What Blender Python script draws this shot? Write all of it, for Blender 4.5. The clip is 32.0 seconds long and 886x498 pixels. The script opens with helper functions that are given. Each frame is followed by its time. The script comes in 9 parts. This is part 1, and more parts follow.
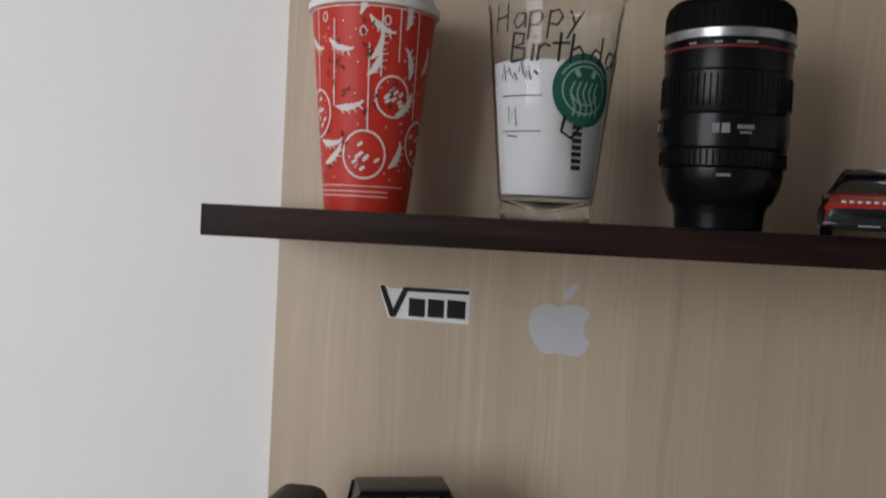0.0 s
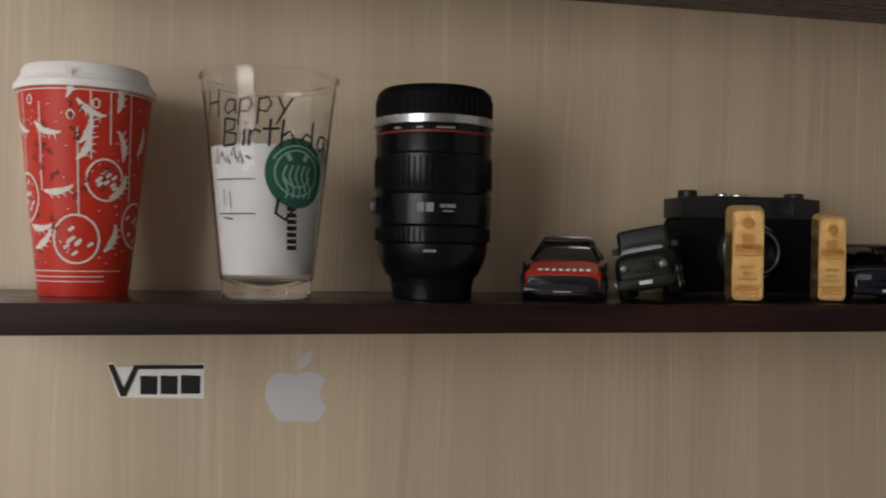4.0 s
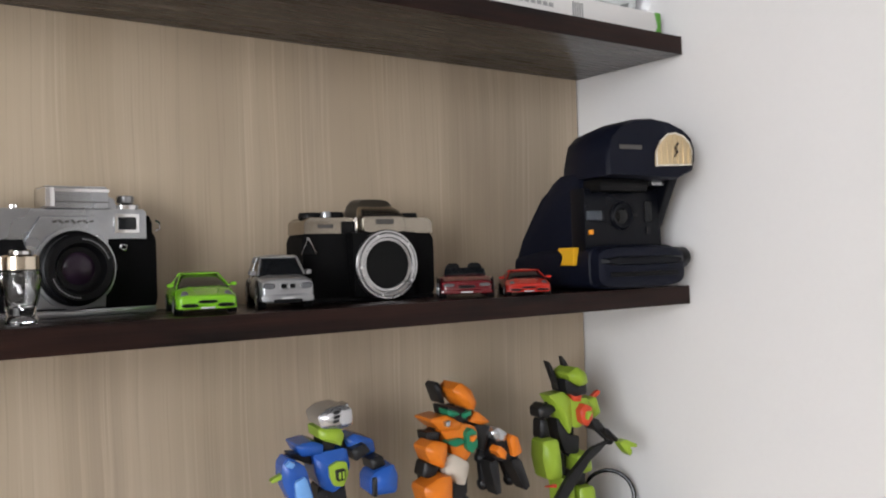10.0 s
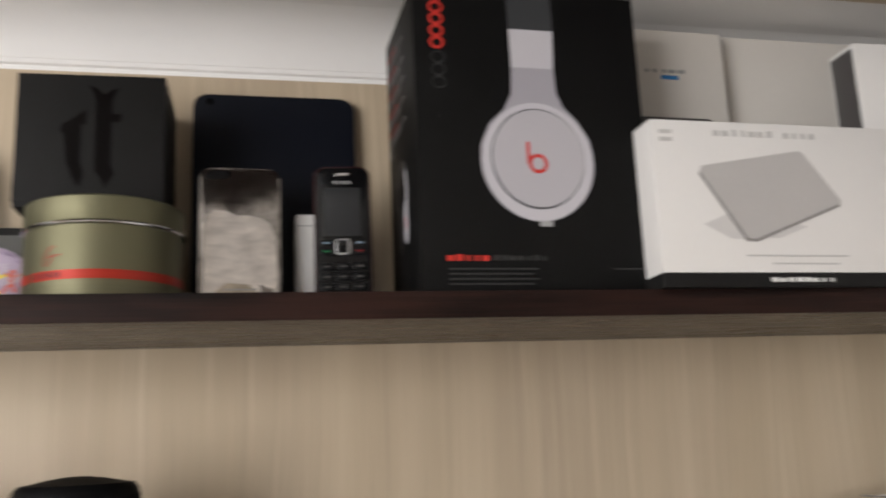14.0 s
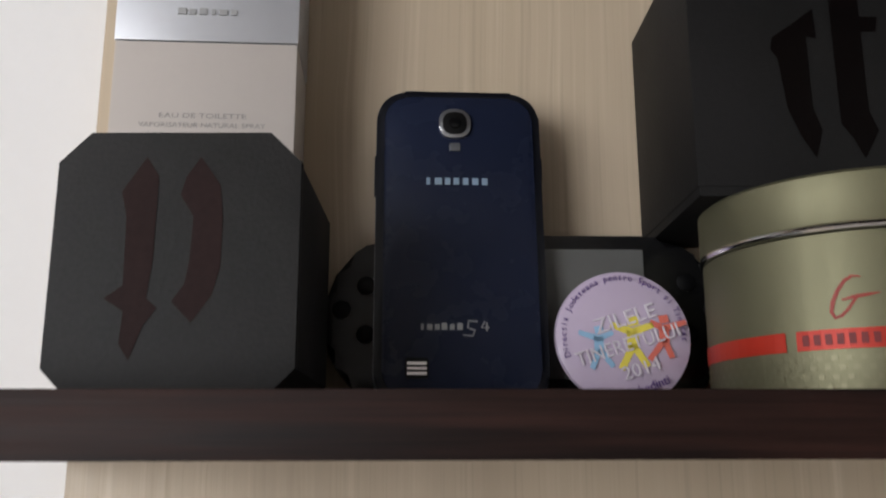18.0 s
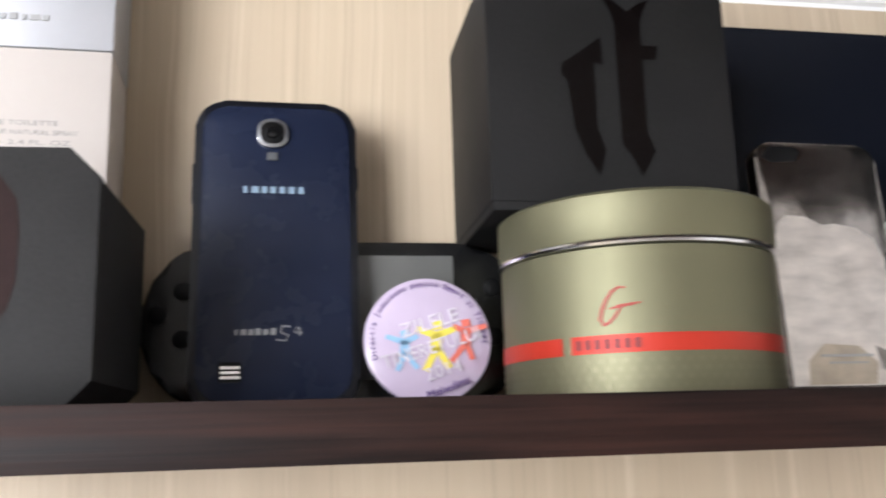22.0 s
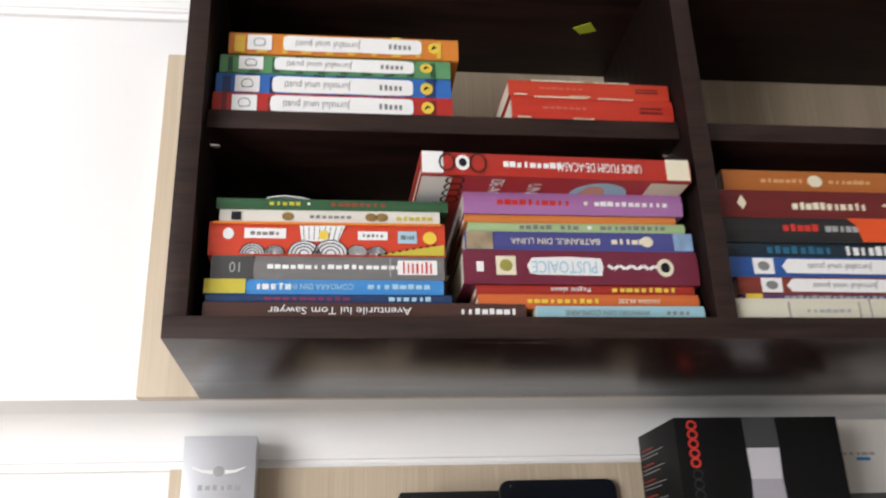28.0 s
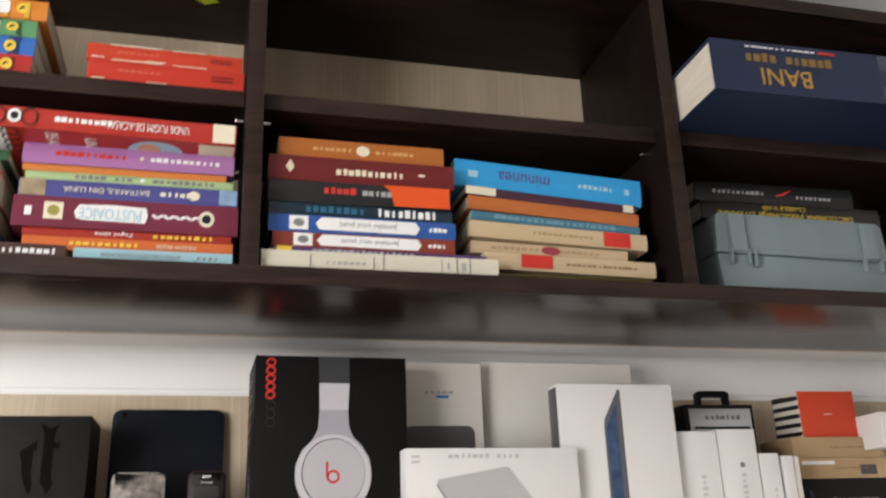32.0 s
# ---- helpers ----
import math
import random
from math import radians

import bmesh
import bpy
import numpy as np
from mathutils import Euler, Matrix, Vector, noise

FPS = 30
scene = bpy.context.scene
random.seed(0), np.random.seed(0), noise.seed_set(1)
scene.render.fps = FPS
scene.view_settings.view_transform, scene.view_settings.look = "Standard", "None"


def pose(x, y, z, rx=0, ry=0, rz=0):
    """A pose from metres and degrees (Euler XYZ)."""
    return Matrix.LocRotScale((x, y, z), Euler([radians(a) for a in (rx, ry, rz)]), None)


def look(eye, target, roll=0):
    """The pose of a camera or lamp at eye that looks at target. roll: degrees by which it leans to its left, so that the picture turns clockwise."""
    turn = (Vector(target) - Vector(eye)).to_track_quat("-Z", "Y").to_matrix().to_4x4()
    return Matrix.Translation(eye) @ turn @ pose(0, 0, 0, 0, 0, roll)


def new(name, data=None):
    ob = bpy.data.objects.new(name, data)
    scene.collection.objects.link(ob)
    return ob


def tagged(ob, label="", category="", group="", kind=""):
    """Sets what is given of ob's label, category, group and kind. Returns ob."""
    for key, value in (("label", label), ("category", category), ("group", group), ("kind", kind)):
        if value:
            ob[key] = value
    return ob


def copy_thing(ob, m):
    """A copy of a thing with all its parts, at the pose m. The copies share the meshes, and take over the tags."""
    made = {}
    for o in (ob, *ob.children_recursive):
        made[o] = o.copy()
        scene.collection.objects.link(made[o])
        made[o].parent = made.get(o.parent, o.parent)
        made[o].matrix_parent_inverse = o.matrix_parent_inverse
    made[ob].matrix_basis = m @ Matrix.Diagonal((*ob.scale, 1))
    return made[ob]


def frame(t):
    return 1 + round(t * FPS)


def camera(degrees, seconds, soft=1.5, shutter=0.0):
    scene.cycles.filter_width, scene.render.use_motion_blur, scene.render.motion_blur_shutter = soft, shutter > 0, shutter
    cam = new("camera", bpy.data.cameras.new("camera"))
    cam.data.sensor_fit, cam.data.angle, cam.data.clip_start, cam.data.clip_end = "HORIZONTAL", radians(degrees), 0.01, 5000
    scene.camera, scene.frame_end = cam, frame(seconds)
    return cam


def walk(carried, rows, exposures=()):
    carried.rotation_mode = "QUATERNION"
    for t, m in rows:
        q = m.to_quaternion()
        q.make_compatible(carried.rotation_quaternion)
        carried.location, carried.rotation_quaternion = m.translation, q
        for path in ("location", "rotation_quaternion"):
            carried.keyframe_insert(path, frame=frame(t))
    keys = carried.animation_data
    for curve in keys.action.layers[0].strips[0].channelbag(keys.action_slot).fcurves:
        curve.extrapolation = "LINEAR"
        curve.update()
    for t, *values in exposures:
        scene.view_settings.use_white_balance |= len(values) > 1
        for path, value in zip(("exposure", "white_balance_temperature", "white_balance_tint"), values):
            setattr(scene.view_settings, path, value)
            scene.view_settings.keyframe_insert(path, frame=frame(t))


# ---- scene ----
EXPOSURES = [(0, -0.80, 6300, 10), (2.5, -1.10, 6500, 10), (4.5, -0.60, 7050, 10), (6, -0.1, 7100, 10), (8, 0.2, 7100, 10), (10, 0.46, 6400, 10), (12, 0.27, 6550, 10), (13, 0.1, 6900, 10), (15, 0.15, 6600, 10), (18, -0.34, 6450, 10), (19, 0.2, 6400, 10), (20, 0.85, 6250, 10), (21, 1.0, 6250, 10), (24, 0.8, 6300, 10), (27, 0.7, 6450, 10), (28, 0.2, 6500, 10), (29, -0.1, 6750, 10), (31, 0.5, 6750, 10), (32, 0.45, 6750, 10)]
cam = camera(52.61, 32.0, soft=2.0, shutter=0.5)
# seconds, eye, yaw to the left, pitch up, roll (degrees)
PATH = [
    (0, (0.1840, -0.6632, 1.3017), 1.28, -2.30, 2.96),
    (0.5, (0.1774, -0.6661, 1.3184), 0.38, -0.88, 2.89),
    (1, (0.1726, -0.6664, 1.3338), -0.52, -0.43, 2.79),
    (1.5, (0.1698, -0.6690, 1.3347), -2.44, 0.08, 2.66),
    (2, (0.1932, -0.6784, 1.3250), -3.36, 0.93, 2.15),
    (2.5, (0.2040, -0.6808, 1.3194), -5.24, 1.34, 1.69),
    (4.5, (0.2587, -0.6849, 1.3377), -12.43, -0.41, 0.84),
    (5, (0.3697, -0.6826, 1.3374), -12.37, 0.01, 0.77),
    (5.5, (0.4644, -0.6969, 1.3527), -14.61, -0.83, 0.83),
    (6, (0.5863, -0.7158, 1.3570), -14.10, -0.63, 0.57),
    (6.5, (0.6342, -0.6756, 1.3505), -19.85, 0.13, 0.36),
    (7, (0.6848, -0.6731, 1.3500), -23.66, 0.18, 0.43),
    (7.5, (0.6990, -0.6621, 1.3484), -26.32, 0.29, 0.48),
    (8, (0.7025, -0.6439, 1.3446), -26.96, 0.54, -0.02),
    (8.5, (0.7203, -0.6449, 1.3438), -27.98, 0.44, -0.51),
    (9, (0.7641, -0.6780, 1.3427), -31.04, 0.29, -0.62),
    (9.5, (0.7984, -0.7197, 1.3291), -34.27, 1.07, -1.10),
    (10, (0.8086, -0.7297, 1.3339), -36.55, 0.65, -1.69),
    (10.2, (0.8117, -0.7319, 1.3359), -36.48, 0.90, -1.92),
    (10.5, (0.8146, -0.7371, 1.3444), -36.09, 1.38, -2.21),
    (11, (0.8139, -0.7401, 1.3666), -35.94, 3.54, -2.66),
    (11.5, (0.8141, -0.7608, 1.4047), -34.86, 4.90, -2.72),
    (12, (0.8015, -0.7754, 1.4142), -31.53, 8.13, -3.57),
    (12.5, (0.7515, -0.7715, 1.4303), -27.06, 9.84, -3.25),
    (13, (0.6621, -0.7454, 1.4464), -21.27, 10.85, -2.31),
    (13.5, (0.5432, -0.7253, 1.4564), -17.85, 11.18, -2.45),
    (14, (0.4476, -0.7265, 1.4532), -12.62, 12.18, -2.55),
    (14.5, (0.3825, -0.7375, 1.4583), -8.68, 11.98, -1.46),
    (15, (0.3174, -0.7427, 1.4623), -6.65, 11.70, -0.69),
    (15.2, (0.2924, -0.7456, 1.4626), -6.37, 11.55, -0.68),
    (15.5, (0.2195, -0.7268, 1.4635), -9.63, 11.02, -1.67),
    (17.5, (0.1855, -0.4256, 1.5128), -3.58, 12.91, 0.89),
    (18, (0.1867, -0.3850, 1.5361), -2.32, 12.75, -0.15),
    (18.5, (0.1663, -0.3733, 1.5517), -6.30, 11.67, -1.45),
    (19, (0.1654, -0.3723, 1.5479), -7.93, 12.31, -1.51),
    (19.5, (0.1626, -0.3767, 1.5497), -8.74, 11.82, -1.95),
    (20, (0.1663, -0.3801, 1.5470), -8.38, 12.03, -1.84),
    (20.5, (0.1674, -0.3835, 1.5451), -8.48, 12.04, -1.86),
    (21, (0.1692, -0.3851, 1.5421), -9.07, 12.23, -1.85),
    (21.5, (0.1692, -0.3896, 1.5418), -11.70, 11.99, -2.08),
    (22, (0.2119, -0.4060, 1.5421), -10.18, 11.52, -1.66),
    (22.5, (0.2403, -0.4301, 1.5404), -11.41, 11.41, -1.37),
    (23, (0.2609, -0.4430, 1.5417), -13.51, 11.77, -1.30),
    (23.5, (0.2821, -0.4531, 1.5395), -14.40, 12.29, -1.50),
    (24, (0.3060, -0.4609, 1.5365), -13.74, 12.58, -1.50),
    (24.5, (0.3044, -0.4622, 1.5361), -14.85, 12.50, -1.77),
    (26.5, (0.2819, -0.5797, 1.5415), -17.55, 15.60, -3.26),
    (27, (0.3098, -0.7801, 1.5621), -8.00, 19.08, -2.38),
    (27.5, (0.2808, -0.9175, 1.6025), -4.98, 21.66, -1.55),
    (28, (0.2278, -1.0104, 1.6140), -6.97, 21.78, -1.96),
    (28.5, (0.2168, -1.0603, 1.6105), -10.77, 20.40, -2.15),
    (29, (0.2939, -1.0993, 1.5954), -14.47, 20.55, -1.87),
    (29.5, (0.4077, -1.1516, 1.5915), -17.07, 20.26, -1.43),
    (30, (0.4950, -1.2065, 1.6019), -18.80, 19.44, -2.04),
    (30.3, (0.5318, -1.2263, 1.6001), -18.67, 19.60, -2.19),
    (30.5, (0.5424, -1.2292, 1.5934), -18.74, 20.10, -2.70),
    (31, (0.5616, -1.2263, 1.5948), -16.57, 20.20, -2.82),
    (31.5, (0.5546, -1.2090, 1.5875), -14.67, 19.45, -3.22),
    (32, (0.5149, -1.1626, 1.5592), -15.03, 18.96, -2.08),
]


def aim(yaw, pitch):
    a, b = radians(yaw), radians(pitch)
    return Vector((-math.sin(a) * math.cos(b), math.cos(a) * math.cos(b), math.sin(b)))


walk(cam, [(t, look(eye, Vector(eye) + aim(yaw, pitch), roll)) for t, eye, yaw, pitch, roll in PATH], EXPOSURES)

# ---- world and light ----
world = bpy.data.worlds.new("sky")
scene.world = world
world.use_nodes = True
wn, wl = world.node_tree.nodes, world.node_tree.links
sky = wn.new("ShaderNodeTexSky")
sky.sky_type = "NISHITA"
sky.sun_disc = False
sky.sun_elevation, sky.sun_rotation = radians(38), radians(200)
wl.new(sky.outputs[0], wn["Background"].inputs[0])
wn["Background"].inputs[1].default_value = 0.12


def window_light(name, eye, target, wide, high, power, colour):
    lamp = bpy.data.lights.new(name, "AREA")
    lamp.shape, lamp.size, lamp.size_y, lamp.energy, lamp.color = "RECTANGLE", wide, high, power, colour
    ob = new(name, lamp)
    ob.matrix_world = look(eye, target)
    return ob


# daylight enters by the window in the wall opposite the shelves
window_light("window_daylight", (-1.75, -2.16, 1.50), (-1.0, 0, 1.45), 1.7, 1.4, 83, (0.92, 0.93, 0.965))


# ---- materials ----
MATS = {}


def material(name, colour, rough=0.5, metal=0.0, vary=0.06, grain=60.0, bump=0.02, coat=0.0, spec=0.32, trans=0.0, stretch=(1, 1, 1)):
    """Painted or moulded surface: colour broken at two scales, fine relief, uneven gloss."""
    if name in MATS:
        return MATS[name]
    m = bpy.data.materials.new(name)
    m.use_nodes = True
    n, l = m.node_tree.nodes, m.node_tree.links
    b = n["Principled BSDF"]
    b.inputs["Metallic"].default_value = metal
    b.inputs["Coat Weight"].default_value = coat
    b.inputs["Specular IOR Level"].default_value = spec
    b.inputs["Transmission Weight"].default_value = trans
    tc, mp = n.new("ShaderNodeTexCoord"), n.new("ShaderNodeMapping")
    mp.inputs["Scale"].default_value = stretch
    l.new(tc.outputs["Object"], mp.inputs[0])
    big, fine = n.new("ShaderNodeTexNoise"), n.new("ShaderNodeTexNoise")
    big.inputs["Scale"].default_value, fine.inputs["Scale"].default_value = grain * 0.15, grain * 4
    big.inputs["Detail"].default_value = 4
    l.new(mp.outputs[0], big.inputs["Vector"])
    l.new(mp.outputs[0], fine.inputs["Vector"])
    add = n.new("ShaderNodeMath")
    add.operation = "MULTIPLY_ADD"
    l.new(fine.outputs["Fac"], add.inputs[0])
    add.inputs[1].default_value = 0.4
    l.new(big.outputs["Fac"], add.inputs[2])
    rng = n.new("ShaderNodeMapRange")
    rng.inputs["From Min"].default_value, rng.inputs["From Max"].default_value = 0.35, 1.05
    rng.inputs["To Min"].default_value, rng.inputs["To Max"].default_value = 1 - vary, 1 + vary
    l.new(add.outputs[0], rng.inputs["Value"])
    mul = n.new("ShaderNodeMix")
    mul.data_type, mul.blend_type = "RGBA", "MULTIPLY"
    mul.inputs["Factor"].default_value = 1
    mul.inputs["A"].default_value = (*colour, 1)
    l.new(rng.outputs[0], mul.inputs["B"])
    l.new(mul.outputs["Result"], b.inputs["Base Color"])
    r2 = n.new("ShaderNodeMapRange")
    r2.inputs["To Min"].default_value, r2.inputs["To Max"].default_value = max(0.02, rough * 0.8), min(1, rough * 1.25)
    l.new(big.outputs["Fac"], r2.inputs["Value"])
    l.new(r2.outputs[0], b.inputs["Roughness"])
    if bump:
        bp = n.new("ShaderNodeBump")
        bp.inputs["Strength"].default_value, bp.inputs["Distance"].default_value = bump * 4, 0.0006
        l.new(fine.outputs["Fac"], bp.inputs["Height"])
        l.new(bp.outputs[0], b.inputs["Normal"])
    MATS[name] = m
    return m


def wood_laminate(name, light, dark, rough, bands=(90, 3, 3), bump=0.06, coat=0.0, sharp=0.5, spec=0.35, mix=(1.0, 0.9, 0.45), warp=0.25):
    """Woodgrain laminate: long streaks at two widths."""
    m = bpy.data.materials.new(name)
    m.use_nodes = True
    n, l = m.node_tree.nodes, m.node_tree.links
    b = n["Principled BSDF"]
    b.inputs["Coat Weight"].default_value = coat
    b.inputs["Specular IOR Level"].default_value = spec
    tc = n.new("ShaderNodeTexCoord")
    facs = []
    for k, (mult, detail) in enumerate(((0.22, 2), (1.0, 5), (3.7, 3))):
        mp, tx = n.new("ShaderNodeMapping"), n.new("ShaderNodeTexNoise")
        mp.inputs["Scale"].default_value = tuple(v * (mult if v > 20 else 1 + k * 0.7) for v in bands)
        mp.inputs["Location"].default_value = (k * 3.1, k * 1.7, k * 0.9)
        tx.inputs["Scale"].default_value, tx.inputs["Detail"].default_value = 1.0, detail
        tx.inputs["Distortion"].default_value = warp
        l.new(tc.outputs["Object"], mp.inputs[0])
        l.new(mp.outputs[0], tx.inputs["Vector"])
        facs.append(tx.outputs["Fac"])
    a = n.new("ShaderNodeMath")
    a.operation = "MULTIPLY_ADD"
    l.new(facs[1], a.inputs[0])
    a.inputs[1].default_value = mix[1]
    low = n.new("ShaderNodeMath")
    low.operation = "MULTIPLY"
    low.inputs[1].default_value = mix[0]
    l.new(facs[0], low.inputs[0])
    l.new(low.outputs[0], a.inputs[2])
    c = n.new("ShaderNodeMath")
    c.operation = "MULTIPLY_ADD"
    l.new(facs[2], c.inputs[0])
    c.inputs[1].default_value = mix[2]
    l.new(a.outputs[0], c.inputs[2])
    ramp = n.new("ShaderNodeValToRGB")
    ramp.color_ramp.elements[0].position, ramp.color_ramp.elements[1].position = 0.5 - 0.25 * (1 - sharp), 0.72 + 0.2 * (1 - sharp)
    ramp.color_ramp.elements[0].color, ramp.color_ramp.elements[1].color = (*dark, 1), (*light, 1)
    half = n.new("ShaderNodeMath")
    half.operation = "MULTIPLY"
    half.inputs[1].default_value = 0.52
    l.new(c.outputs[0], half.inputs[0])
    l.new(half.outputs[0], ramp.inputs[0])
    l.new(ramp.outputs[0], b.inputs["Base Color"])
    rr = n.new("ShaderNodeMapRange")
    rr.inputs["To Min"].default_value, rr.inputs["To Max"].default_value = rough * 0.75, rough * 1.3
    l.new(facs[1], rr.inputs["Value"])
    l.new(rr.outputs[0], b.inputs["Roughness"])
    bp = n.new("ShaderNodeBump")
    bp.inputs["Strength"].default_value, bp.inputs["Distance"].default_value = bump * 5, 0.0004
    l.new(facs[2], bp.inputs["Height"])
    l.new(bp.outputs[0], b.inputs["Normal"])
    MATS[name] = m
    return m


def glass(name, colour=(1, 1, 1), rough=0.03, ior=1.45):
    m = bpy.data.materials.new(name)
    m.use_nodes = True
    b = m.node_tree.nodes["Principled BSDF"]
    b.inputs["Base Color"].default_value = (*colour, 1)
    b.inputs["Transmission Weight"].default_value = 1
    b.inputs["Roughness"].default_value, b.inputs["IOR"].default_value = rough, ior
    MATS[name] = m
    return m


def panel_wood(name):
    """Pale oak laminate: wandering upright grain with fine light lines over slow changes of tone."""
    m = bpy.data.materials.new(name)
    m.use_nodes = True
    n, l = m.node_tree.nodes, m.node_tree.links
    b = n["Principled BSDF"]
    b.inputs["Specular IOR Level"].default_value = 0.35
    tc = n.new("ShaderNodeTexCoord")

    def noisy(scale, detail, source, offset=0.0, rough=0.5):
        mp, tx = n.new("ShaderNodeMapping"), n.new("ShaderNodeTexNoise")
        mp.inputs["Scale"].default_value, mp.inputs["Location"].default_value = scale, (offset, offset * 0.7, offset * 1.3)
        tx.inputs["Scale"].default_value, tx.inputs["Detail"].default_value, tx.inputs["Roughness"].default_value = 1.0, detail, rough
        l.new(source, mp.inputs[0])
        l.new(mp.outputs[0], tx.inputs["Vector"])
        return tx.outputs["Fac"]

    def spread(fac, a, c, lo, hi):
        r = n.new("ShaderNodeMapRange")
        r.inputs["From Min"].default_value, r.inputs["From Max"].default_value, r.inputs["To Min"].default_value, r.inputs["To Max"].default_value = a, c, lo, hi
        l.new(fac, r.inputs["Value"])
        return r.outputs[0]

    def blend(fac, a, c):
        x = n.new("ShaderNodeMix")
        x.data_type = "RGBA"
        l.new(fac, x.inputs["Factor"])
        for sock, v in (("A", a), ("B", c)):
            if isinstance(v, tuple):
                x.inputs[sock].default_value = (*v, 1)
            else:
                l.new(v, x.inputs[sock])
        return x.outputs["Result"]

    # the grain wanders sideways by a few millimetres as it climbs
    sway = spread(noisy((5, 5, 3.2), 2, tc.outputs["Object"], 3.0), 0.3, 0.7, -0.0045, 0.0045)
    shift, warped = n.new("ShaderNodeCombineXYZ"), n.new("ShaderNodeVectorMath")
    l.new(sway, shift.inputs["X"])
    l.new(tc.outputs["Object"], warped.inputs[0])
    l.new(shift.outputs[0], warped.inputs[1])
    v = warped.outputs[0]
    tone = blend(spread(noisy((9, 9, 2.2), 3, v, 1.0), 0.35, 0.65, 0, 1), (0.430, 0.345, 0.252), (0.480, 0.388, 0.275))
    band = blend(spread(noisy((24, 24, 0.35), 4, v, 5.0), 0.42, 0.66, 0, 0.7), tone, (0.545, 0.445, 0.325))
    # fine light lines that gather in clusters and fade out again along the grain
    fine, cluster = n.new("ShaderNodeMath"), spread(noisy((26, 26, 2.4), 2, v, 7.0), 0.40, 0.64, 0.12, 1.0)
    fine.operation = "MULTIPLY"
    l.new(spread(noisy((210, 210, 2.4), 3, v, 9.0, 0.65), 0.50, 0.70, 0, 0.50), fine.inputs[0])
    l.new(cluster, fine.inputs[1])
    line = blend(fine.outputs[0], band, (0.70, 0.59, 0.45))
    pore = noisy((620, 620, 7.0), 2, v, 2.0)
    l.new(blend(spread(pore, 0.56, 0.72, 0, 0.30), line, (0.33, 0.26, 0.185)), b.inputs["Base Color"])
    l.new(spread(pore, 0.3, 0.7, 0.36, 0.5), b.inputs["Roughness"])
    bp = n.new("ShaderNodeBump")
    bp.inputs["Strength"].default_value, bp.inputs["Distance"].default_value, bp.invert = 0.25, 0.0004, True
    l.new(pore, bp.inputs["Height"])
    l.new(bp.outputs[0], b.inputs["Normal"])
    return m


PANEL = panel_wood("pale_oak_laminate")
WENGE = wood_laminate("dark_wenge_laminate", (0.026, 0.0105, 0.0078), (0.0052, 0.0027, 0.0024), 0.48, (7, 220, 220), 0.06, spec=0.14, sharp=0.9)
WENGE_GLOSS = wood_laminate("glossy_wenge_laminate", (0.026, 0.0105, 0.0078), (0.0052, 0.0027, 0.0024), 0.24, (4, 120, 120), 0.02, spec=0.4)
# upright boards: the shade of the compartments is put into a darker, flatter wenge
WENGE_SHADED = wood_laminate("shaded_wenge_laminate_upright", (0.0135, 0.0068, 0.0055), (0.0048, 0.0028, 0.0025), 0.5, (260, 260, 7), 0.05, spec=0.12, sharp=0.3)
WENGE_TOP = wood_laminate("satin_wenge_laminate", (0.024, 0.0105, 0.008), (0.0055, 0.003, 0.0026), 0.27, (7, 220, 220), 0.012, spec=0.36, sharp=0.6)
# bookcase edge bands: window light on the front edges is put into a paler tone
WENGE_LIT_EDGE = wood_laminate("lit_wenge_edge_band", (0.036, 0.0195, 0.0155), (0.0105, 0.0062, 0.0054), 0.45, (9, 260, 260), 0.05, spec=0.2, sharp=0.7)
WALL = material("white_wall_paint", (0.80, 0.79, 0.78), 0.75, vary=0.02, grain=40, bump=0.05)
FARWALL = material("beige_wall_paint", (0.50, 0.475, 0.45), 0.8, vary=0.03, grain=40, bump=0.05)
CEIL = material("white_ceiling_paint", (0.84, 0.83, 0.82), 0.8, vary=0.015, grain=40, bump=0.03)
FLOOR = wood_laminate("pale_floor_laminate", (0.58, 0.49, 0.39), (0.46, 0.38, 0.29), 0.4, (3, 40, 40))
WHITE = material("white_paint", (0.80, 0.80, 0.79), 0.5, vary=0.03)
CHROME = material("chrome", (0.75, 0.75, 0.76), 0.16, 1.0, vary=0.04, bump=0.01)
BLACK = material("black_plastic", (0.0045, 0.0045, 0.005), 0.38, vary=0.15, spec=0.14)
BLACK_GLOSS = material("glossy_black_plastic", (0.005, 0.005, 0.0055), 0.14, vary=0.1, bump=0.0, spec=0.3)
CLEAR = glass("clear_glass")


# ---- mesh helpers ----
def thing(name, label, category, m=None, group="", kind=""):
    ob = new(name)
    ob.empty_display_size = 0.02
    if m is not None:
        ob.matrix_world = m
    return tagged(ob, label, category, group, kind)


def finish(bm, name, mats, smooth=None):
    me = bpy.data.meshes.new(name)
    bmesh.ops.recalc_face_normals(bm, faces=bm.faces)
    bm.to_mesh(me)
    bm.free()
    for m in mats if isinstance(mats, (list, tuple)) else [mats]:
        me.materials.append(m)
    if smooth is not None:
        me.polygons.foreach_set("use_smooth", [True] * len(me.polygons))
        me.set_sharp_from_angle(angle=radians(smooth))
    return me


def part(name, bm, mat, parent, label="", smooth=35, m=None):
    ob = new(name, finish(bm, name, mat, smooth) if isinstance(bm, bmesh.types.BMesh) else bm)
    if parent is not None:
        ob.parent = parent
    if m is not None:
        ob.matrix_basis = m
    return tagged(ob, label)


def solid(name, bm, mat, label, category, m=None, group="", kind="", smooth=35):
    """A thing that is one mesh."""
    ob = new(name, finish(bm, name, mat, smooth))
    if m is not None:
        ob.matrix_world = m
    return tagged(ob, label, category, group, kind)


